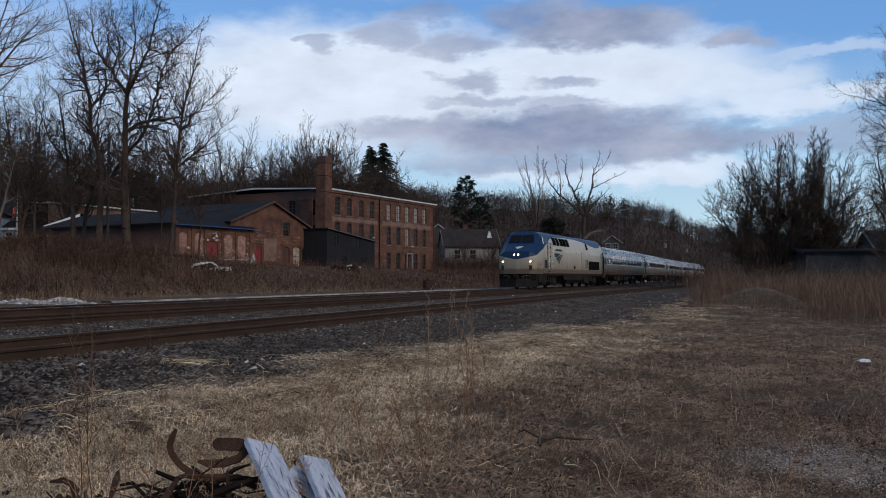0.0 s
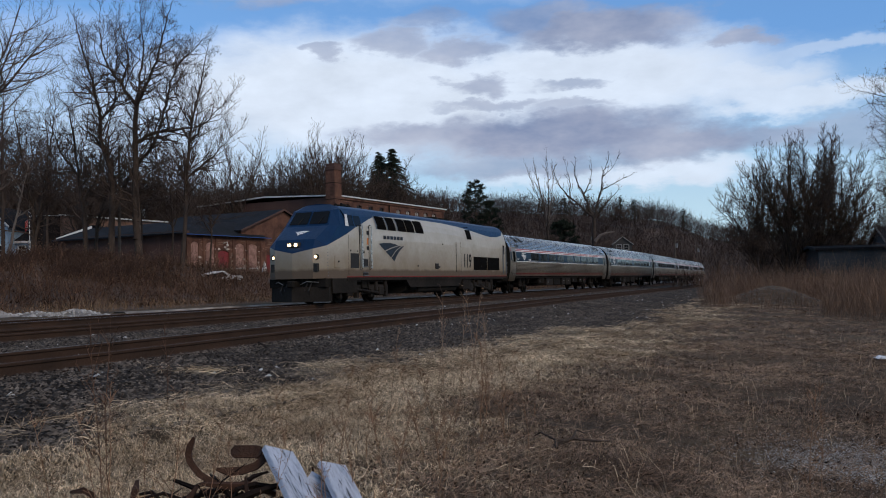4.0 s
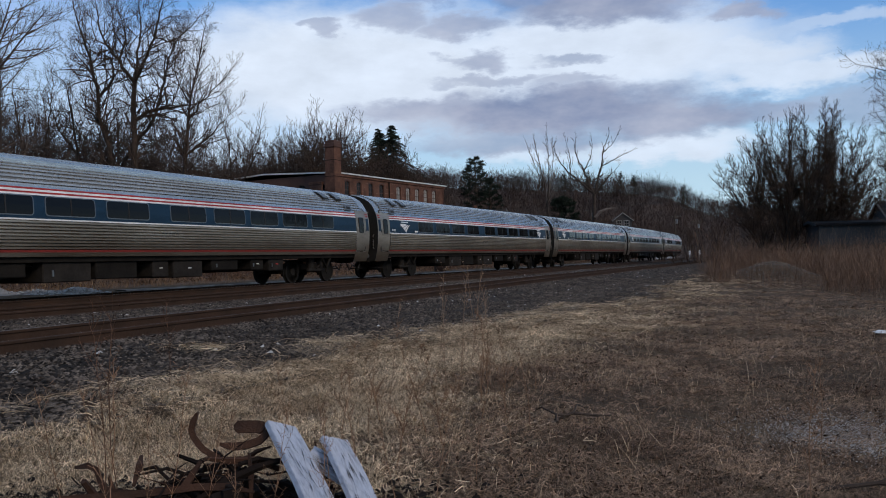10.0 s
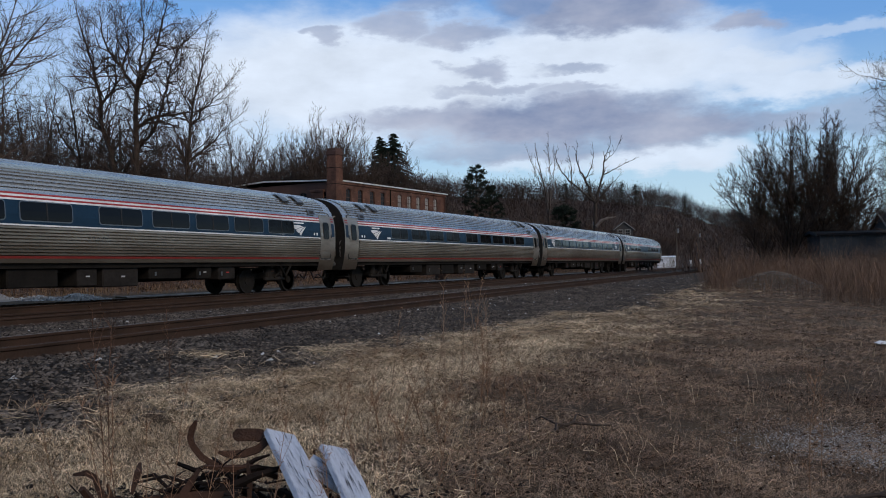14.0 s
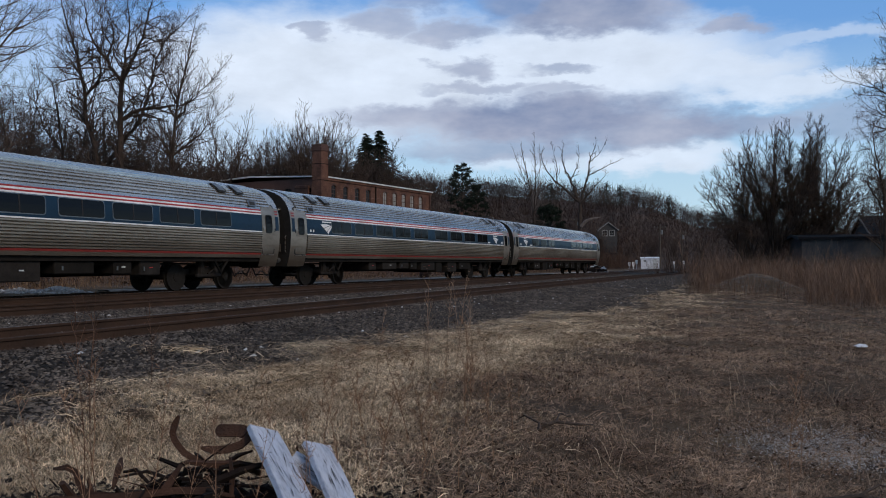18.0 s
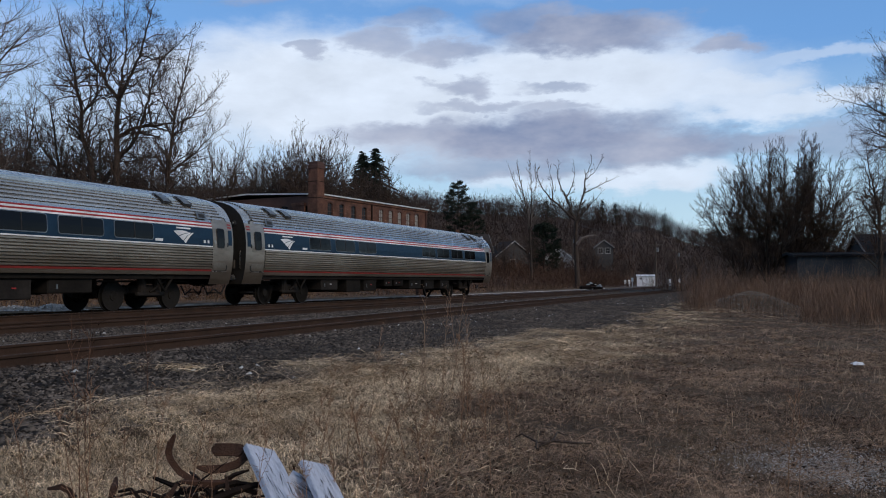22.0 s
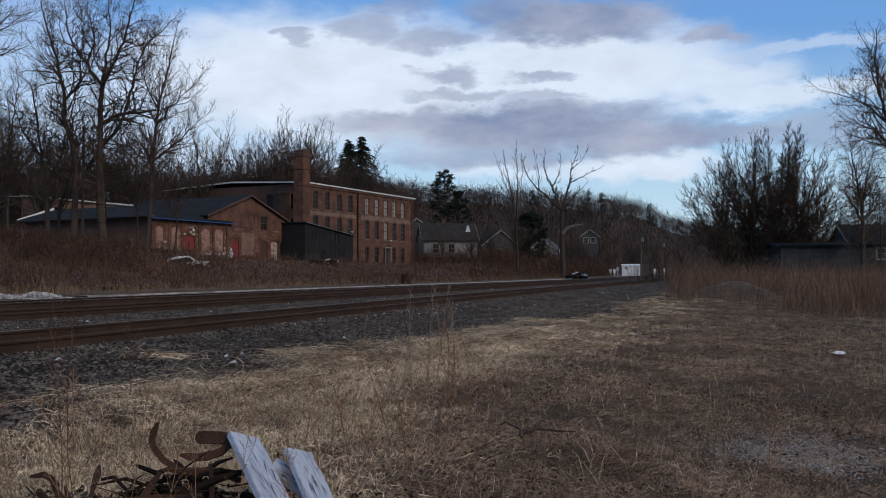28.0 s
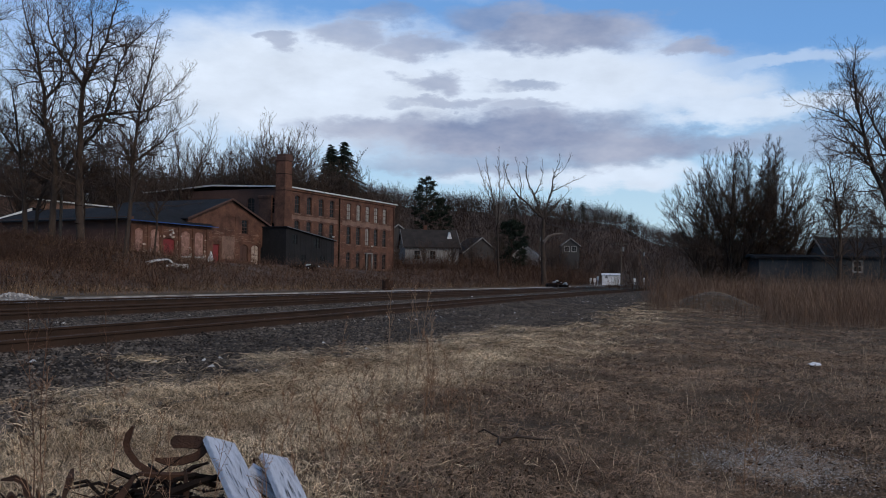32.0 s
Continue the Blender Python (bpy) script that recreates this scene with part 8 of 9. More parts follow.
sheet_of("brown_grass", [matted(150000, round_about, 77, (0.08, 0.26), (0.0015, 0.003), 0.04), blades(60000, clumps(3.6, 24, brown_side, 36, 0.05), 42, (0.04, 0.15), (20, 85), (0.0007, 0.0017), 0.9), matted(330000, field_place(3.5, 17, brown_patch), 4, (0.03, 0.14), (0.0009, 0.0021)), matted(150000, field_place(15, 52, brown_patch), 5, (0.05, 0.17), (0.0015, 0.0033), 0.04),
                         blades(12000, field_place(3.6, 26, brown_side), 6, (0.05, 0.20), (8, 60), (0.0008, 0.0017))], M["straw_brown"], "short trodden brown grass", "grass")


def tuft_place(rng, n):
    """Clumps that creep over the edge of the ballast."""
    k = n // 60
    cs = rng.uniform(-14, 1, k)
    cs = np.repeat(cs, 60)
    off = np.repeat(-1.7 * rng.random(k) ** 2.0 + 0.35, 60)
    s = cs + rng.normal(0, 0.45, len(cs))
    u = bed_u(s) + off + rng.normal(0, 0.16, len(cs))
    x, y, _ = track(s, u)
    return x, y, 1.0 + np.maximum(0, y - 5) * 0.03


sheet_of("grass_tufts", [matted(9000, tuft_place, 8, (0.10, 0.34), (0.0009, 0.002), 0.05), blades(700, tuft_place, 28, (0.06, 0.2), (30, 85), (0.0008, 0.0018))], M["straw"], "straw-coloured tufts creeping over the stones", "grass")


def stems(n, place, seed, height, lean, r, nodes=2, side=0):
    """Upright thin stems with a few side twigs."""
    rng = np.random.default_rng(seed)
    x, y, hmul = place(rng, n)
    n = len(x)
    z = ground_z(x, y) - 0.05
    L = rng.uniform(*height, n) * hmul
    a, t = rng.uniform(0, 2 * np.pi, n), np.radians(np.abs(rng.normal(0, lean, n)))
    d = np.stack([np.cos(a) * np.sin(t), np.sin(a) * np.sin(t), np.cos(t)], 1)
    p0 = np.stack([x, y, z], 1)
    p1 = p0 + d * (L * 0.6)[:, None]
    d2 = d + rng.normal(0, 0.16, (n, 3))
    p2 = p1 + d2 * (L * 0.4)[:, None]
    rr = rng.uniform(*r, n)
    out = [prisms(p0, p1, rr, rr * 0.7, 2), prisms(p1, p2, rr * 0.7, rr * 0.25, 2)]
    for _ in range(side):
        w = rng.uniform(0.3, 0.95, n)[:, None]
        q = p0 + d * L[:, None] * 0.6 * w
        e = q + (d + rng.normal(0, 0.55, (n, 3))) * (L * rng.uniform(0.2, 0.45, n))[:, None]
        out.append(prisms(q, e, rr * 0.5, rr * 0.2, 2))
    return join(out)


def bank(u0, u1, s0, s1):
    def place(rng, n):
        s, u = rng.uniform(s0, s1, n), rng.uniform(min(u0, u1), max(u0, u1), n)
        x, y, _ = track(s, u)
        return x, y, np.clip(0.72 + 0.34 * patchy(x, y, 0.4, 2) + 0.26 * patchy(x, y, 1.1, 5), 0.25, 1.6)
    return place


sheet_of("tall_grass", [stems(17000, bank(-6.4, -11.5, -30, 95), 11, (0.25, 0.85), 22, (0.004, 0.011))], M["dead_grass"], "tall dead grass along the foot of the bank", "grass")
sheet_of("bank_brush", [stems(8000, bank(-8.5, -20, -30, 75), 12, (0.4, 1.7), 46, (0.006, 0.016), side=4), stems(11000, bank(-7.0, -24, 28, 100), 24, (0.35, 1.2), 42, (0.006, 0.015), side=4), stems(5000, bank(-9.0, -22, -30, 28), 22, (0.9, 2.6), 50, (0.006, 0.018), side=4), stems(6000, bank(-18, -34, -30, 75), 20, (0.5, 1.5), 40, (0.008, 0.020), side=3), stems(7000, bank(-9, -26, 75, 150), 13, (0.8, 2.3), 22, (0.010, 0.028), side=3),
                        stems(11000, bank(-9, -40, 105, 170), 23, (1.2, 3.6), 28, (0.010, 0.022), side=5), stems(5000, bank(-12, -45, 150, 240), 21, (1.5, 4.5), 26, (0.014, 0.03), side=5), stems(4500, bank(-20, -60, 112, 190), 14, (1.5, 4.5), 26, (0.012, 0.026), side=5)], M["brush"], "tangled leafless brush on the bank", "brush")


def mound_place(rng, n):
    x, y = rng.uniform(-46, -15, n), rng.uniform(52, 75, n)
    return x, y, np.clip(0.8 + 0.4 * patchy(x, y, 0.5, 3) + 0.25 * patchy(x, y, 1.3, 1), 0.25, 1.6)


sheet_of("mound_brush", [stems(7000, mound_place, 63, (0.3, 1.3), 48, (0.006, 0.016), side=4)], M["brush"], "tangled bramble on the bank under the trees", "brush")


def leaf_flakes(n, place, seed, rise=1.25, k=1.0):
    """Small curled leaves hanging at all heights in the brush."""
    rng = np.random.default_rng(seed)
    x, y, size = place(rng, n)
    keep = (size > 0.55 + 0.3 * rng.random(len(x))) | (rise < 0.1)
    x, y, size = x[keep], y[keep], size[keep]
    n = len(x)
    c = np.stack([x, y, ground_z(x, y) + rise * size * rng.random(n) ** 1.4], 1)
    a, b = rng.normal(size=(n, 3)), rng.normal(size=(n, 3))
    a /= np.linalg.norm(a, axis=1, keepdims=True)
    b -= a * (a * b).sum(1, keepdims=True)
    b /= np.linalg.norm(b, axis=1, keepdims=True)
    L, W = k * rng.uniform(0.03, 0.08, (n, 1)), k * rng.uniform(0.015, 0.04, (n, 1))
    v = np.stack([c - a * L, c + b * W, c + a * L, c - b * W], 1).reshape(-1, 3)
    return v, np.arange(n * 4).reshape(-1, 4)


def litter_place(rng, n):
    s, u = rng.uniform(-30, 60, n), rng.uniform(-26, -9, n)
    x, y, _ = track(s, u)
    ok = patchy(x, y, 0.6, 8) > -0.2
    x, y = x[ok], y[ok]
    return x, y, np.full(len(x), 1.0)


sheet_of("field_leaves", [leaf_flakes(26000, field_place(3.6, 24, lambda x, y, rng: brown_patch(x, y, rng) & (patchy(x, y, 0.9, 4) > -0.1)), 53, 0.035, 0.32)], M["leaf_dark"], "dark scraps of leaf in the trodden grass", "leaves")
sheet_of("clinging_leaves", [leaf_flakes(15000, bank(-8.5, -22, -30, 60), 51), leaf_flakes(14000, mound_place, 52)], M["leaf"], "dead leaves caught in the brush on the bank", "leaves")
sheet_of("fallen_leaves", [blades(30000, litter_place, 15, (0.12, 0.35), (40, 88), (0.02, 0.06)), blades(26000, mound_place, 16, (0.12, 0.35), (40, 88), (0.02, 0.06))], M["leaf"], "drifts of brown leaves and dead grass on the bank", "leaves")


def reed_place(rng, n):
    y = rng.uniform(23, 74, n)
    x = y * np.tan(np.radians(rng.uniform(16.2, 36, n)))
    edge = np.interp(x, [9.5, 10.5, 11.5, 12.7, 18, 26], [40, 33.5, 29.5, 27, 25, 23.5]) + 0.9 * np.sin(x * 0.8) + rng.exponential(1.8, len(x))
    hole = (((x - 16.2) / 2.0) ** 2 + ((y - 42.2) / 1.9) ** 2 > 1) & ((y > 42) | (np.abs(x / y - 0.381) > 0.055) | (rng.random(len(x)) < 0.22))
    s, u = su(x, y)
    ok = (y > edge) & hole & (u > bed_u(s) + 0.5)
    x, y = x[ok], y[ok]
    return x, y, 0.38 + 0.62 * np.clip((y - 26) / 13, 0, 1) + 0.25 * np.clip(patchy(x, y, 0.5, 4), -1, 1)


sheet_of("reed_bed", [stems(36000, reed_place, 16, (0.4, 1.7), 20, (0.003, 0.0075)), stems(9000, reed_place, 17, (1.0, 2.5), 18, (0.003, 0.008), side=5)], M["reed"], "reddish-brown dead reeds and weeds at the field's edge", "reeds")


def yard_place(rng, n):
    x, y = rng.uniform(-6, 32, n), rng.uniform(136, 148, n)
    return x, y, np.clip(0.75 + 0.4 * patchy(x, y, 0.3, 3), 0.3, 1.4)


sheet_of("yard_brush", [stems(2600, yard_place, 62, (1.4, 4.2), 20, (0.010, 0.024), side=6)], M["brush"], "leafless saplings and brush before the old houses", "brush")


def hill_place(rng, n):
    a, r = np.radians(rng.uniform(-36, 33, n)), 140 + 215 * rng.random(n)
    x, y = r * np.sin(a), r * np.cos(a)
    s, u = su(x, y)
    ok = ((u < -76) | (s > 150)) & (np.abs(u) > 13) & ~((r < 225) & (np.degrees(a) > -3) & (u > -45) & (rng.random(n) < 0.6))
    return x[ok], y[ok], np.full(int(ok.sum()), 1.0)


sheet_of("hill_undergrowth", [stems(30000, hill_place, 19, (0.8, 2.6), 42, (0.018, 0.04), side=5)], M["wood_far"], "leafless saplings and brush under the hillside woods", "brush")
sheet_of("hedge_brush", [stems(5000, lambda rng, n: (rng.uniform(24, 75, n), rng.uniform(72, 100, n), np.full(n, 1.0)), 18, (1.0, 2.6), 20, (0.012, 0.03), side=3)], M["brush"], "leafless brush before the houses", "brush")


def stones(n, place, seed, size, squash=0.7):
    """Small angular stones: bent octahedra."""
    rng = np.random.default_rng(seed)
    x, y, lift = place(rng, n)
    n = len(x)
    c = np.stack([x, y, ground_z(x, y) + lift], 1)
    base = np.array([[1, 0, 0], [-1, 0, 0], [0, 1, 0], [0, -1, 0], [0, 0, 1], [0, 0, -1]], float)
    v = base[None] * rng.uniform(0.6, 1.3, (n, 6, 1)) + rng.normal(0, 0.18, (n, 6, 3))
    a = rng.uniform(0, 6.283, n)
    ca, sa = np.cos(a)[:, None], np.sin(a)[:, None]
    v = np.stack([v[..., 0] * ca - v[..., 1] * sa, v[..., 0] * sa + v[..., 1] * ca, v[..., 2] * squash], 2)
    v = v * rng.uniform(*size, n)[:, None, None] + c[:, None]
    f = np.array([[0, 2, 4], [2, 1, 4], [1, 3, 4], [3, 0, 4]])
    return v.reshape(-1, 3), (np.arange(n)[:, None, None] * 6 + f[None]).reshape(-1, 3)


def bed(s0, s1, a, b):
    def place(rng, n):
        s = s0 + (s1 - s0) * rng.random(n) ** 1.3
        u = a + (bed_u(s) + b - a) * rng.random(n) ** 0.6
        x, y, _ = track(s, u)
        return x, y, 0.068 + 0.02 * rng.random(n)
    return place


sheet_of("ballast_stones", [stones(120000, bed(-16, 22, 1.0, 0.3), 31, (0.014, 0.034)), stones(20000, bed(18, 70, 1.0, 0.0), 32, (0.025, 0.045))], M["stone"], "loose dark grey track stones", "stones")
sheet_of("pale_stones", [stones(420, bed(-16, 50, -2, -0.2), 33, (0.025, 0.05))], M["pale_stone"], "scattered pale stones among the ballast", "stones")
sheet_of("grit_patch", [stones(9000, lambda rng, n: (3.05 + rng.normal(0, 0.36, n), 6.65 + rng.normal(0, 0.34, n), 0.004 + 0.016 * rng.random(n)), 34, (0.003, 0.008))], M["grit"], "patch of pale grit showing through the grass", "stones")
sheet_of("mound_stones", [stones(1100, lambda rng, n: (16.2 + rng.normal(0, 1.3, n), 42.2 + rng.normal(0, 0.9, n), np.full(n, 0.02)), 35, (0.025, 0.06))], M["rubble"], "grey stones heaped on a low mound", "stones")
sheet_of("charred_chips", [stones(7000, lambda rng, n: (-1.35 + rng.normal(0, 0.55, n), 4.42 + rng.normal(0, 0.24, n), 0.01 + 0.05 * rng.random(n)), 36, (0.006, 0.03))], M["burnt"], "black charred chips strewn under the scrap", "debris")

# ---- near things ----
def plank(label, a, b, width, thick, roll, mat_name, name="board", seed=0):
    """A worn plank from a to b."""
    rng = random.Random(seed)
    a, b = Vector(a), Vector(b)
    ax = (b - a).normalized()
    ln = (b - a).length
    side = ax.cross(Vector((0, 0, 1))).normalized()
    side = Matrix.Rotation(radians(roll), 3, ax) @ side
    nrm = side.cross(ax)
    m = Matrix((side, ax, nrm)).transposed().to_4x4()
    m.translation = a
    t = thing(name, label, "board", m, group="boards on the scrap heap")
    sh, n = Shape(), 10
    prof = []
    for k in range(n + 1):
        y = ln * k / n
        w = width / 2 + rng.uniform(-0.004, 0.004)
        prof.append((y, -w + rng.uniform(-0.003, 0.003), w))
    v, f = [], []
    for i, (y, l, r) in enumerate(prof):
        skew = 0.05 if i == 0 else 0.0
        for x, z in ((l + 0.003, 0), (l, -0.004), (l, -thick), (r, -thick), (r, -0.004), (r - 0.003, 0)):
            v.append((x, y + (skew * (x - l) / (r - l) if i == 0 else 0), z + 0.004 * math.sin(i * 0.7)))
    for i in range(n):
        for k in range(6):
            f.append((i * 6 + k, i * 6 + (k + 1) % 6, i * 6 + 6 + (k + 1) % 6, i * 6 + 6 + k))
    f += [tuple(range(5, -1, -1)), tuple(range(n * 6, n * 6 + 6))]
    part("plank", sh.add(v, f), M[mat_name], t)
    for k in range(30):
        x, y, l = rng.uniform(-width * 0.45, width * 0.45), rng.uniform(0.02, ln * 0.6), rng.uniform(0.04, 0.2)
        d, q = rng.uniform(-0.2, 0.2) * l, rng.choice((0.0012, 0.0016, 0.0024, 0.004))
        part("crack", Shape().add([(x, y, 0.0065), (x + d * 0.5 + q, y + l * 0.5, 0.0065), (x + d, y + l, 0.0065), (x + d * 0.5 - q, y + l * 0.45, 0.0065)], [(0, 1, 2, 3)]), M["house_dark"], t, "dark split in the paint")
    return t



plank("weathered white-painted board leaning on a scrap heap", (-0.988, 4.682, 0.012), (-0.335, 3.463, -0.570), 0.215, 0.032, -28, "board", seed=1)
plank("weathered white-painted board leaning on a scrap heap", (-0.690, 4.684, -0.072), (-0.267, 3.895, -0.570), 0.205, 0.032, -29, "board", seed=2)
plank("short pale offcut wedged under the leaning boards", (-0.82, 4.60, -0.13), (-0.56, 4.50, -0.28), 0.12, 0.03, 10, "board", seed=3)


def strap(parent, pts, w, th, mat_name="rust", name="strap", label=""):
    """A flat iron strap bent through points, its flat standing upright."""
    pts = [Vector(p) for p in pts]
    v, f = [], []
    for i, p in enumerate(pts):
        d = (pts[min(i + 1, len(pts) - 1)] - pts[max(0, i - 1)]).normalized()
        s = d.cross(Vector((0, -0.9, 0.45))).normalized()
        n = d.cross(s)
        k = w * (0.35 if i in (0, len(pts) - 1) else 1.0)
        for a, b in ((-1, -1), (1, -1), (1, 1), (-1, 1)):
            v.append(tuple(p + s * a * k + n * b * th))
    for i in range(len(pts) - 1):
        for k in range(4):
            f.append((i * 4 + k, i * 4 + (k + 1) % 4, i * 4 + 4 + (k + 1) % 4, i * 4 + 4 + k))
    f += [(3, 2, 1, 0), tuple(range(len(v) - 4, len(v)))]
    return part(name, Shape().add(v, f), M[mat_name], parent, label)


def scrap_heap():
    c = thing("scrap_heap", "heap of rusty bent iron and charred wood in the dry grass", "scrap heap", pose(0, 0, 0))
    strap(c, [(-1.436, 4.62, 0.078), (-1.457, 4.62, 0.035), (-1.47, 4.62, -0.014), (-1.457, 4.61, -0.051), (-1.427, 4.60, -0.088), (-1.396, 4.59, -0.119), (-1.353, 4.58, -0.141), (-1.30, 4.56, -0.150)], 0.017, 0.007, label="curved rusty iron strap")
    strap(c, [(-1.235, 4.62, -0.006), (-1.215, 4.62, -0.004), (-1.16, 4.62, -0.004), (-1.108, 4.62, -0.005), (-1.075, 4.61, -0.009), (-1.06, 4.60, -0.012)], 0.034, 0.006, name="iron_plate", label="broad bent plate of rusty iron")
    strap(c, [(-1.052, 4.60, -0.018), (-1.048, 4.59, -0.038), (-1.082, 4.57, -0.071), (-1.155, 4.55, -0.092), (-1.225, 4.54, -0.094), (-1.29, 4.53, -0.078)], 0.021, 0.008)
    strap(c, [(-2.03, 4.25, -0.272), (-1.73, 4.25, -0.268), (-1.50, 4.25, -0.252), (-1.33, 4.25, -0.232), (-1.17, 4.25, -0.235), (-1.04, 4.25, -0.262)], 0.018, 0.009, label="long rusty iron bar")
    strap(c, [(-2.12, 4.62, -0.21), (-2.04, 4.6, -0.195), (-1.99, 4.6, -0.22), (-1.965, 4.58, -0.27), (-1.93, 4.55, -0.31), (-1.84, 4.5, -0.32), (-1.7, 4.45, -0.30)], 0.016, 0.006)
    strap(c, [(-1.36, 4.42, -0.14), (-1.42, 4.35, -0.25), (-1.47, 4.3, -0.36)], 0.022, 0.008)
    strap(c, [(-1.78, 4.7, -0.17), (-1.76, 4.62, -0.2), (-1.77, 4.55, -0.30)], 0.02, 0.006)
    strap(c, [(-1.1, 4.4, -0.10), (-1.08, 4.36, -0.2), (-1.07, 4.3, -0.34)], 0.014, 0.008)
    rng = random.Random(4)
    for k in range(95):
        a = Vector((rng.uniform(-2.2, -0.75), rng.uniform(4.15, 4.8), -0.6))
        a.z += 0.44 * math.exp(-((a.x + 1.25) / 0.75) ** 2) * rng.uniform(0.35, 1.0)
        d = Vector((rng.uniform(-1, 1), rng.uniform(-0.5, 0.5), rng.gauss(0, 0.22))).normalized()
        l, r = rng.uniform(0.15, 0.6), rng.choice((0.006, 0.009, 0.012, 0.016, 0.026))
        j = lambda: Vector((rng.gauss(0, 0.03), rng.gauss(0, 0.02), rng.gauss(0, 0.035)))
        pts = [a - d * l / 2, a - d * l / 6 + j(), a + d * l / 5 + j(), a + d * l / 2 + j()]
        part("charred_stick", Shape().tube(pts, [r * 0.7, r, r * 0.85, r * 0.35], 5), M["burnt"] if k % 4 else M["rust"], c)
    for k in range(90):
        x, y = rng.uniform(-2.0, -0.75), rng.uniform(4.15, 4.7)
        h = 0.42 * math.exp(-((x + 1.25) / 0.7) ** 2)
        sh = Shape().tube([(0, 0, -0.1), (rng.uniform(-.04, .04), 0, h * 0.4), (rng.uniform(-.06, .06), rng.uniform(-.04, .04), h * rng.uniform(0.6, 1.0))], [rng.uniform(0.07, 0.15), rng.uniform(0.06, 0.12), rng.uniform(0.01, 0.05)], 6)
        part("charred_lump", sh, M["burnt"], c).matrix_basis = pose(x, y, -0.62, rng.uniform(-25, 25), rng.uniform(-25, 25), rng.uniform(0, 90))
    return c


scrap_heap()


def weed(label, m, seed, h, r, arms, heads, mat_name="reed"):
    """A dry branched weed stalk."""
    rng = random.Random(seed)
    t = thing("dry_weed", label, "weed", m, group="dry weeds in the field")
    pts, p, d = [(0, 0, -0.04)], Vector((0, 0, -0.04)), Vector((rng.uniform(-0.2, 0.25), rng.uniform(-0.1, 0.1), 1)).normalized()
    for k in range(7):
        d = (d + Vector((rng.gauss(0, 0.06), rng.gauss(0, 0.06), 0.02))).normalized()
        p = p + d * h / 7
        pts.append(tuple(p))
    part("stalk", Shape().tube(pts, [r * (1 - 0.11 * k) for k in range(8)], 5), M[mat_name], t)
    p0, p1, r0, r1 = [], [], [], []
    for k in range(arms):
        w = rng.uniform(0.25, 0.98) * 7
        i = min(6, int(w))
        q = Vector(pts[i]).lerp(Vector(pts[i + 1]), w - i)
        a, l = rng.random() * 6.283, h * rng.uniform(0.10, 0.28) * (1.2 - w / 9)
        e = q + Vector((math.cos(a) * 0.55, math.sin(a) * 0.55, 0.85)) * l
        p0.append(q), p1.append(e), r0.append(r * 0.45), r1.append(r * 0.2)
        for j in range(heads):
            u = rng.uniform(0.35, 1)
            g = q.lerp(e, u)
            o = Vector((rng.gauss(0, 1), rng.gauss(0, 1), rng.uniform(0.2, 1.4))).normalized() * l * rng.uniform(0.12, 0.3)
            p0.append(g), p1.append(g + o), r0.append(r * 0.28), r1.append(r * 0.5)
    v, f = prisms(np.array(p0), np.array(p1), np.array(r0), np.array(r1), 3)
    b = soup("twig_spray", v, f, M[mat_name])
    b.parent = t
    return t


def weeds():
    W = [weed("tall reddish-brown weed stalk with fine side twigs", stand(-1.95, 4.8, 0.02), 3, 1.25, 0.0034, 20, 4, "brush"), weed("thin pale upright weed stalk", stand(0.12, 8.6, 0.02), 9, 1.25, 0.005, 12, 3, "straw_brown"),
         weed("brown weed clump with seed heads", stand(-0.22, 6.2, 0.02), 14, 0.85, 0.004, 24, 5), weed("thin bent weed stalk", stand(-0.78, 5.6, 0.02), 25, 0.9, 0.0035, 14, 4)]
    rng = random.Random(8)
    spots = [(-0.1, 8.4, 1), (0.05, 8.9, 1), (0.22, 8.2, 1), (-0.22, 8.7, 1), (0.34, 8.6, 1), (-2.7, 7.8, 0), (0.30, 8.3, 2), (-0.62, 6.8, 2), (-0.58, 6.9, 1), (0.28, 8.8, 1), (-0.05, 7.2, 2), (0.2, 7.5, 2), (-0.65, 6.1, 3)]
    spots += [(-0.95, 4.9, 3), (-0.55, 4.6, 3), (-0.32, 4.2, 3), (-0.12, 4.35, 3), (-0.7, 4.25, 3), (-1.25, 4.15, 3), (-1.75, 4.2, 3), (-0.4, 5.2, 2), (0.1, 5.0, 3), (0.55, 6.4, 3), (-0.1, 5.7, 2), (2.4, 5.6, 3), (2.7, 4.5, 3), (3.0, 4.8, 3), (-1.55, 4.15, 3), (-2.0, 4.2, 3), (-1.4, 4.05, 3), (-1.7, 4.05, 3), (-1.1, 4.1, 3), (-0.9, 4.0, 3), (-0.62, 4.05, 3), (-1.9, 4.5, 0), (0.75, 8.1, 3), (0.35, 5.6, 3),
             (1.9, 4.6, 3), (0.4, 7.1, 2)]
    for x, y, k in spots:
        copy_thing(W[k], stand(x, y, 0.02, rng.uniform(0, 360), rng.uniform(0.7, 1.05)))


weeds()


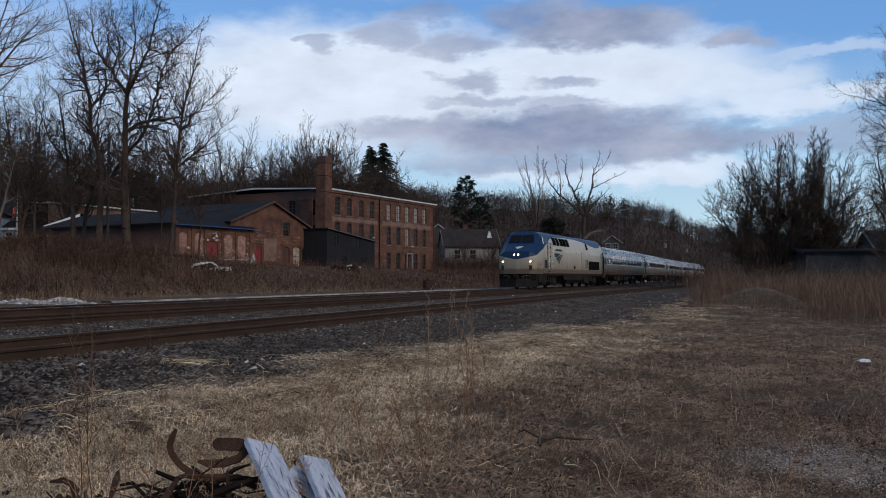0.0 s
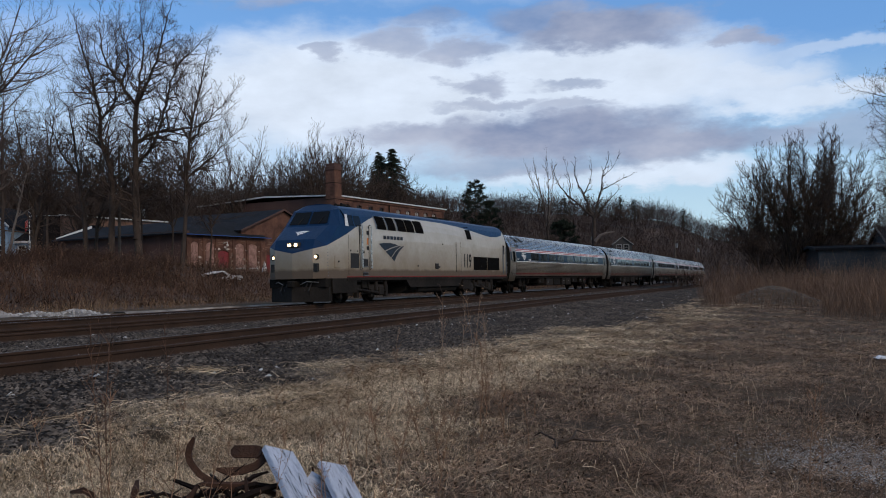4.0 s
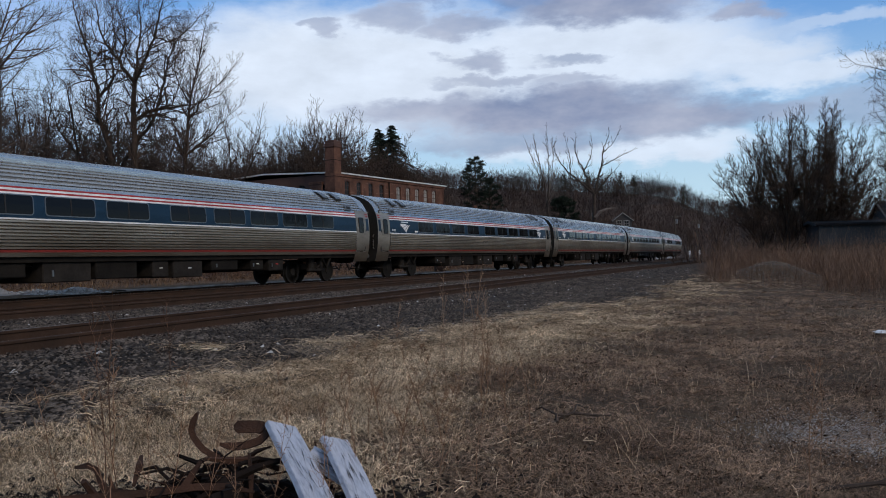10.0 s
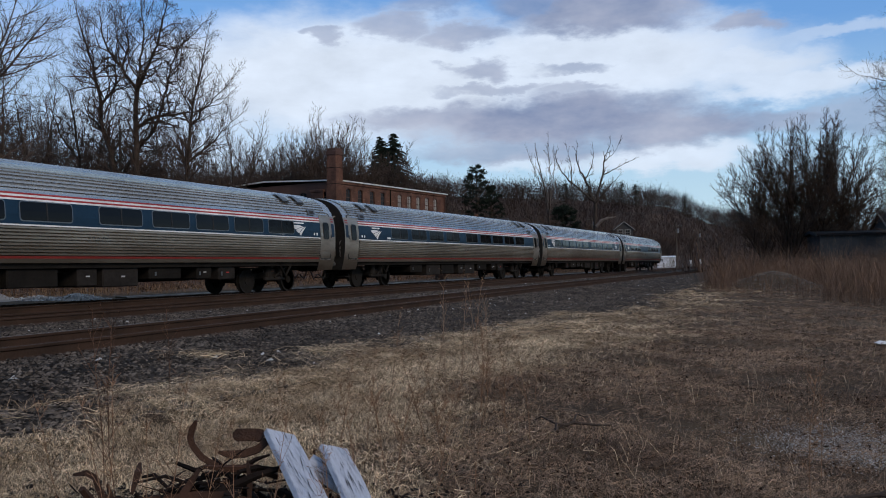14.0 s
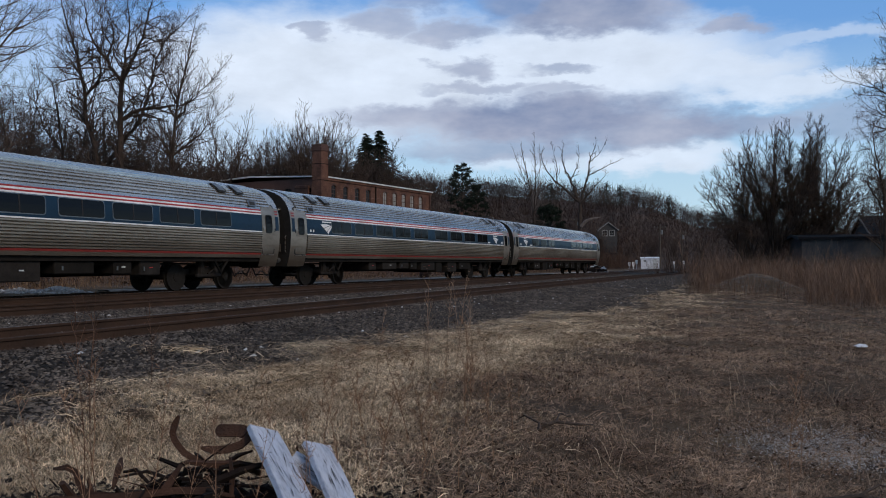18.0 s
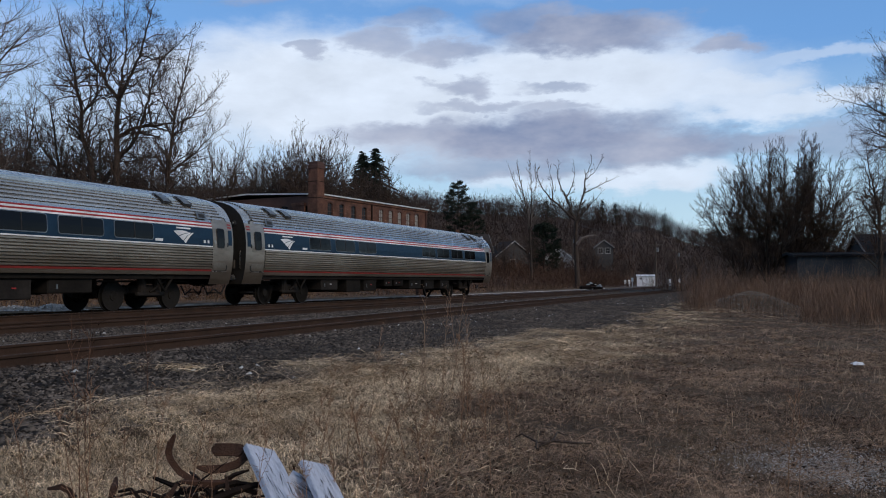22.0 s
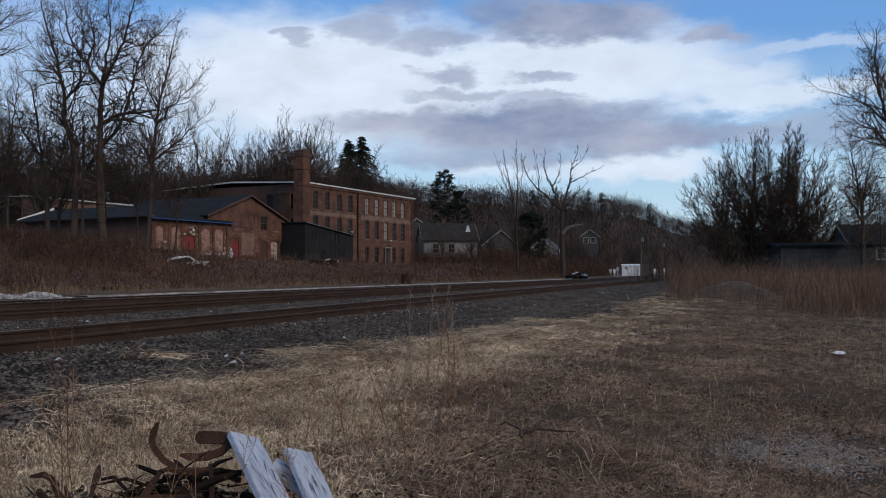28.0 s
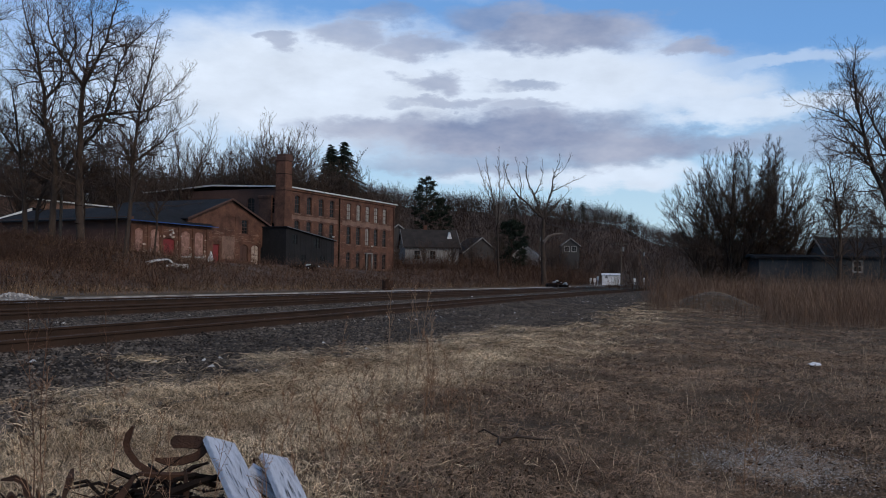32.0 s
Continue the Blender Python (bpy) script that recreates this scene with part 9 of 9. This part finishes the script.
def litter():
    t = thing("plastic_bag", "crumpled white plastic bag lying in the grass", "litter", stand(7.13, 14.2, -0.02, 20, 0.62))
    rng = random.Random(6)
    v = []
    for k in range(5):
        for j in range(9):
            a = 2 * math.pi * j / 9
            r = (0.02, 0.10, 0.16, 0.12, 0.03)[k] * rng.uniform(0.7, 1.3)
            v.append((r * 1.3 * math.cos(a), r * math.sin(a), (0, 0.0, 0.035, 0.075, 0.095)[k] + rng.uniform(-0.012, 0.02)))
    f = [(k * 9 + j, k * 9 + (j + 1) % 9, k * 9 + 9 + (j + 1) % 9, k * 9 + 9 + j) for k in range(4) for j in range(9)]
    f += [tuple(range(36, 45))]
    part("bag", Shape().add(v, f), M["plastic"], t)


litter()
for x, y, l, a in ((1.02, 6.75, 0.5, 10), (0.85, 6.7, 0.3, 60), (2.6, 4.9, 0.9, -15)):
    t = thing("fallen_branch", "dead brown branch lying in the grass", "branch", stand(x, y, -0.02, a))
    part("stick", Shape().tube([(-l / 2, 0, 0.02), (-l / 6, 0.05, 0.06), (l / 5, 0.0, 0.04), (l / 2, 0.08, 0.02)], [0.014, 0.013, 0.010, 0.006], 6), M["bark"], t)
    part("side_twig", Shape().tube([(-l / 6, 0.05, 0.06), (0, 0.2, 0.10), (0.1, 0.3, 0.05)], [0.009, 0.007, 0.003], 5), M["bark"], t)


# ---- beside the line ----
def hut():
    t = thing("signal_hut", "small white steel signal hut beside the track", "hut", pose(41.2, 164, -0.3, 0, 0, -14))
    part("body", Shape().box(-1.75, -1.2, 0.15, 1.75, 1.2, 2.25, 0.03), M["hut"], t)
    part("roof", Shape().prism([(-1.35, 2.22), (0, 2.48), (1.35, 2.22), (1.35, 2.30), (0, 2.56), (-1.35, 2.30)], "x", -1.9, 1.9), M["hut"], t)
    part("door", Shape().box(0.5, -1.225, 0.25, 1.4, -1.2, 2.1), M["trim"], t, "white steel door")
    part("door_handle", Shape().box(0.58, -1.25, 1.1, 0.66, -1.225, 1.25), M["under"], t)
    part("vent", Shape().box(-1.2, -1.22, 1.6, -0.7, -1.2, 1.95), M["gasket"], t)
    part("base", Shape().box(-1.7, -1.15, -0.1, 1.7, 1.15, 0.15), M["concrete"], t)


hut()


def signal_posts():
    for x, y, h in ((36.2, 160, 1.5), (37.2, 161, 1.5), (39.0, 166, 1.9), (47.0, 168, 1.6), (49.5, 170, 1.7)):
        t = thing("marker_post", "short white-topped marker post by the track", "post", pose(x, y, -0.3), group="marker posts")
        part("post", Shape().tube([(0, 0, 0), (0, 0, h)], 0.07, 8), M["white_paint"], t)
        part("plate", Shape().box(-0.22, -0.04, h - 0.75, 0.22, 0.04, h + 0.05, 0.01), M["white_paint"], t)


signal_posts()


def drum():
    t = thing("rusty_drum", "rusted-out steel drum with a jagged rim", "drum", pose(-1.05, 61.5, gz(-1.05, 61.5) - 0.03))
    n, v = 20, []
    rng = random.Random(2)
    for z, r in ((0, 0.42), (0.28, 0.42), (0.30, 0.44), (0.33, 0.42), (0.6, 0.42)):
        v += [(r * math.cos(2 * math.pi * k / n), r * math.sin(2 * math.pi * k / n), z) for k in range(n)]
    v += [(0.42 * math.cos(2 * math.pi * k / n), 0.42 * math.sin(2 * math.pi * k / n), 0.72 + (0.22 if k % 3 == 0 else 0.0) * rng.random()) for k in range(n)]
    f = [(i * n + k, i * n + (k + 1) % n, i * n + n + (k + 1) % n, i * n + n + k) for i in range(5) for k in range(n)]
    part("shell", Shape().add(v, f), M["rust"], t)
    part("ash", Shape().tube([(0, 0, 0.0), (0, 0, 0.5)], 0.40, 16), M["burnt"], t)


drum()


def junk():
    t = thing("wrecked_car", "pale wrecked car half buried in brush", "car", pose(-17.5, 60.8, gz(-17.5, 60.8) - 1.08, 0, -9, 40))
    part("body", Shape().prism([(-2.1, 0.3), (-2.15, 0.7), (-1.3, 0.85), (-0.8, 1.3), (0.7, 1.32), (1.25, 0.88), (2.1, 0.74), (2.15, 0.3)], "y", -0.8, 0.8), M["white_paint"], t)
    for side in (-1, 1):
        part("side_window", Shape().prism([(-1.05, 0.9), (-0.7, 1.22), (0.6, 1.24), (1.0, 0.9)], "y", *sorted((side * 0.80, side * 0.812))), M["dark_glass"], t)
        for x in (-1.35, 1.35):
            part("wheel", Shape().disc((x, side * 0.74, 0.32), "y", 0.32, 0.2, 16), M["rubber"], t)
    part("windscreen", Shape().add([(1.22, -0.7, 0.92), (1.22, 0.7, 0.92), (0.76, 0.65, 1.30), (0.76, -0.65, 1.30)], [(0, 1, 2, 3)]), M["dark_glass"], t)
    rng = random.Random(3)
    for x, y, z, n in ((19.0, 101, -0.3, 14), (-9.5, 84, 1.2, 6)):
        d = thing("debris_pile", "pile of pale broken boards and dark scrap", "debris", pose(x, y, gz(x, y)))
        for k in range(n):
            a, l = rng.random() * 6.283, rng.uniform(0.4, 1.0)
            q = Vector((rng.uniform(-1.2, 1.2), rng.uniform(-0.6, 0.6), rng.uniform(0.1, 0.7)))
            e = q + Vector((math.cos(a), math.sin(a), rng.uniform(-0.1, 0.3))) * l
            part("broken_board", Shape().tube([q, e], 0.07, 4), M["white_paint"] if k % 2 == 0 else M["burnt"], d)
        part("scrap_core", Shape().box(-1.6, -0.6, -0.1, -0.2, 0.6, 0.55, 0.15).box(0.0, -0.5, -0.1, 1.1, 0.5, 0.45, 0.12), M["burnt"], d)
    s = thing("garden_cone", "pale cone-shaped garden ornament by the workshop", "ornament", pose(-19.08, 84.5, gz(-19.08, 84.5) - 0.15))
    part("cone", Shape().tube([(0, 0, 0), (0, 0, 0.3), (0.03, 0, 1.0), (0, 0, 1.35)], [0.42, 0.36, 0.13, 0.03], 10), M["trim"], s)
    part("foot", Shape().box(-0.45, -0.45, -0.1, 0.45, 0.45, 0.05, 0.03), M["concrete"], s)
    for x, y, tall, wide in ((-17.6, 30.2, 0.62, 1.9), (-15.2, 30.4, 0.16, 1.3), (-13.5, 29.9, 0.24, 1.2)):
        h = thing("gravel_heap", "pale heap of loose gravel beside the far track", "gravel heap", pose(x, y, gz(x, y), 0, 0, -35))
        v, n = [(0, 0, tall)], 24
        for k in range(1, 9):
            for j in range(n):
                a = 2 * math.pi * j / n
                r = wide * k / 8 * (1 + 0.22 * noise.noise((math.cos(a) + x, math.sin(a), 0.3 * k)))
                v.append((r * 1.35 * math.cos(a), r * 0.75 * math.sin(a), tall * (1 - k / 8) ** 1.15 * (1 + 0.3 * noise.noise((3 * r * math.cos(a), 3 * r * math.sin(a), x))) + rng.uniform(-0.015, 0.02) - 0.03))
        f = [(0, 1 + j, 1 + (j + 1) % n) for j in range(n)]
        f += [(1 + (k - 1) * n + j, 1 + k * n + j, 1 + k * n + (j + 1) % n, 1 + (k - 1) * n + (j + 1) % n) for k in range(1, 8) for j in range(n)]
        part("gravel", Shape().add(v, f), M["concrete"], h)
        chips = Shape()
        for _ in range(120):
            a, q, e = rng.random() * 6.283, wide * rng.random() ** 0.6, rng.uniform(0.02, 0.05)
            z = tall * (1 - q / wide) ** 1.15
            chips.box(q * 1.35 * math.cos(a) - e, q * 0.75 * math.sin(a) - e, z - e, q * 1.35 * math.cos(a) + e, q * 0.75 * math.sin(a) + e, z + e * 0.6, 0.3 * e)
        tagged(part("loose_gravel", chips, M["grit"], h), kind="stuff")



junk()


def pole(label, x, y, h, arm, lamp=False):
    t = thing("street_lamp" if lamp else "utility_pole", label, "lamp post" if lamp else "utility pole", pose(x, y, gz(x, y) - 0.2))
    part("shaft", Shape().tube([(0, 0, 0), (0, 0, h)], [0.15, 0.10], 8), M["pole"], t)
    if lamp:
        part("bracket", Shape().tube([(0, 0, h - 0.3), (0.5, -0.2, h + 0.15), (1.0, -0.4, h + 0.1)], 0.035, 6), M["under"], t)
        part("lantern", Shape().box(0.85, -0.55, h - 0.1, 1.3, -0.3, h + 0.08, 0.04), M["gasket"], t)
    else:
        part("crossarm", Shape().box(-arm, -0.06, h - 0.75, arm, 0.06, h - 0.62, 0.01), M["pole"], t)
        for k in (-1, -0.5, 0.5, 1):
            part("insulator", Shape().tube([(arm * 0.92 * k, 0, h - 0.62), (arm * 0.92 * k, 0, h - 0.44)], [0.05, 0.035], 6), M["gasket"], t)
        part("transformer", Shape().tube([(0.32, 0, h - 1.9), (0.32, 0, h - 1.1)], 0.2, 10), M["gasket"], t)
    return t


pole("wooden utility pole with crossarm among the houses", 39.5, 150, 8.5, 1.1)
pole("wooden utility pole with crossarm among the houses", 51.5, 178, 8.5, 1.1)
pole("wooden utility pole with crossarm among the houses", 30.5, 186, 9.0, 1.1)
pole("wooden utility pole behind the sheds", -31.5, 84.0, 8.0, 0.8)
pole("street lamp on a wooden pole by the bank", -27.6, 69.0, 10.2, 0.0, True)


def wires():
    for a, b, sag in (((39.5, 150, 10.6), (51.5, 178, 11.2), 1.4), ((51.5, 178, 11.2), (68, 205, 12.5), 1.5), ((30.5, 186, 14.0), (39.5, 150, 10.4), 1.2)):
        t = thing("overhead_wire", "sagging overhead wire between poles", "wire")
        n = 14
        pts = [tuple(Vector(a).lerp(Vector(b), k / n) - Vector((0, 0, sag * 4 * (k / n) * (1 - k / n)))) for k in range(n + 1)]
        part("cable", Shape().tube(pts, 0.03, 5), M["wire"], t)


wires()

motions()
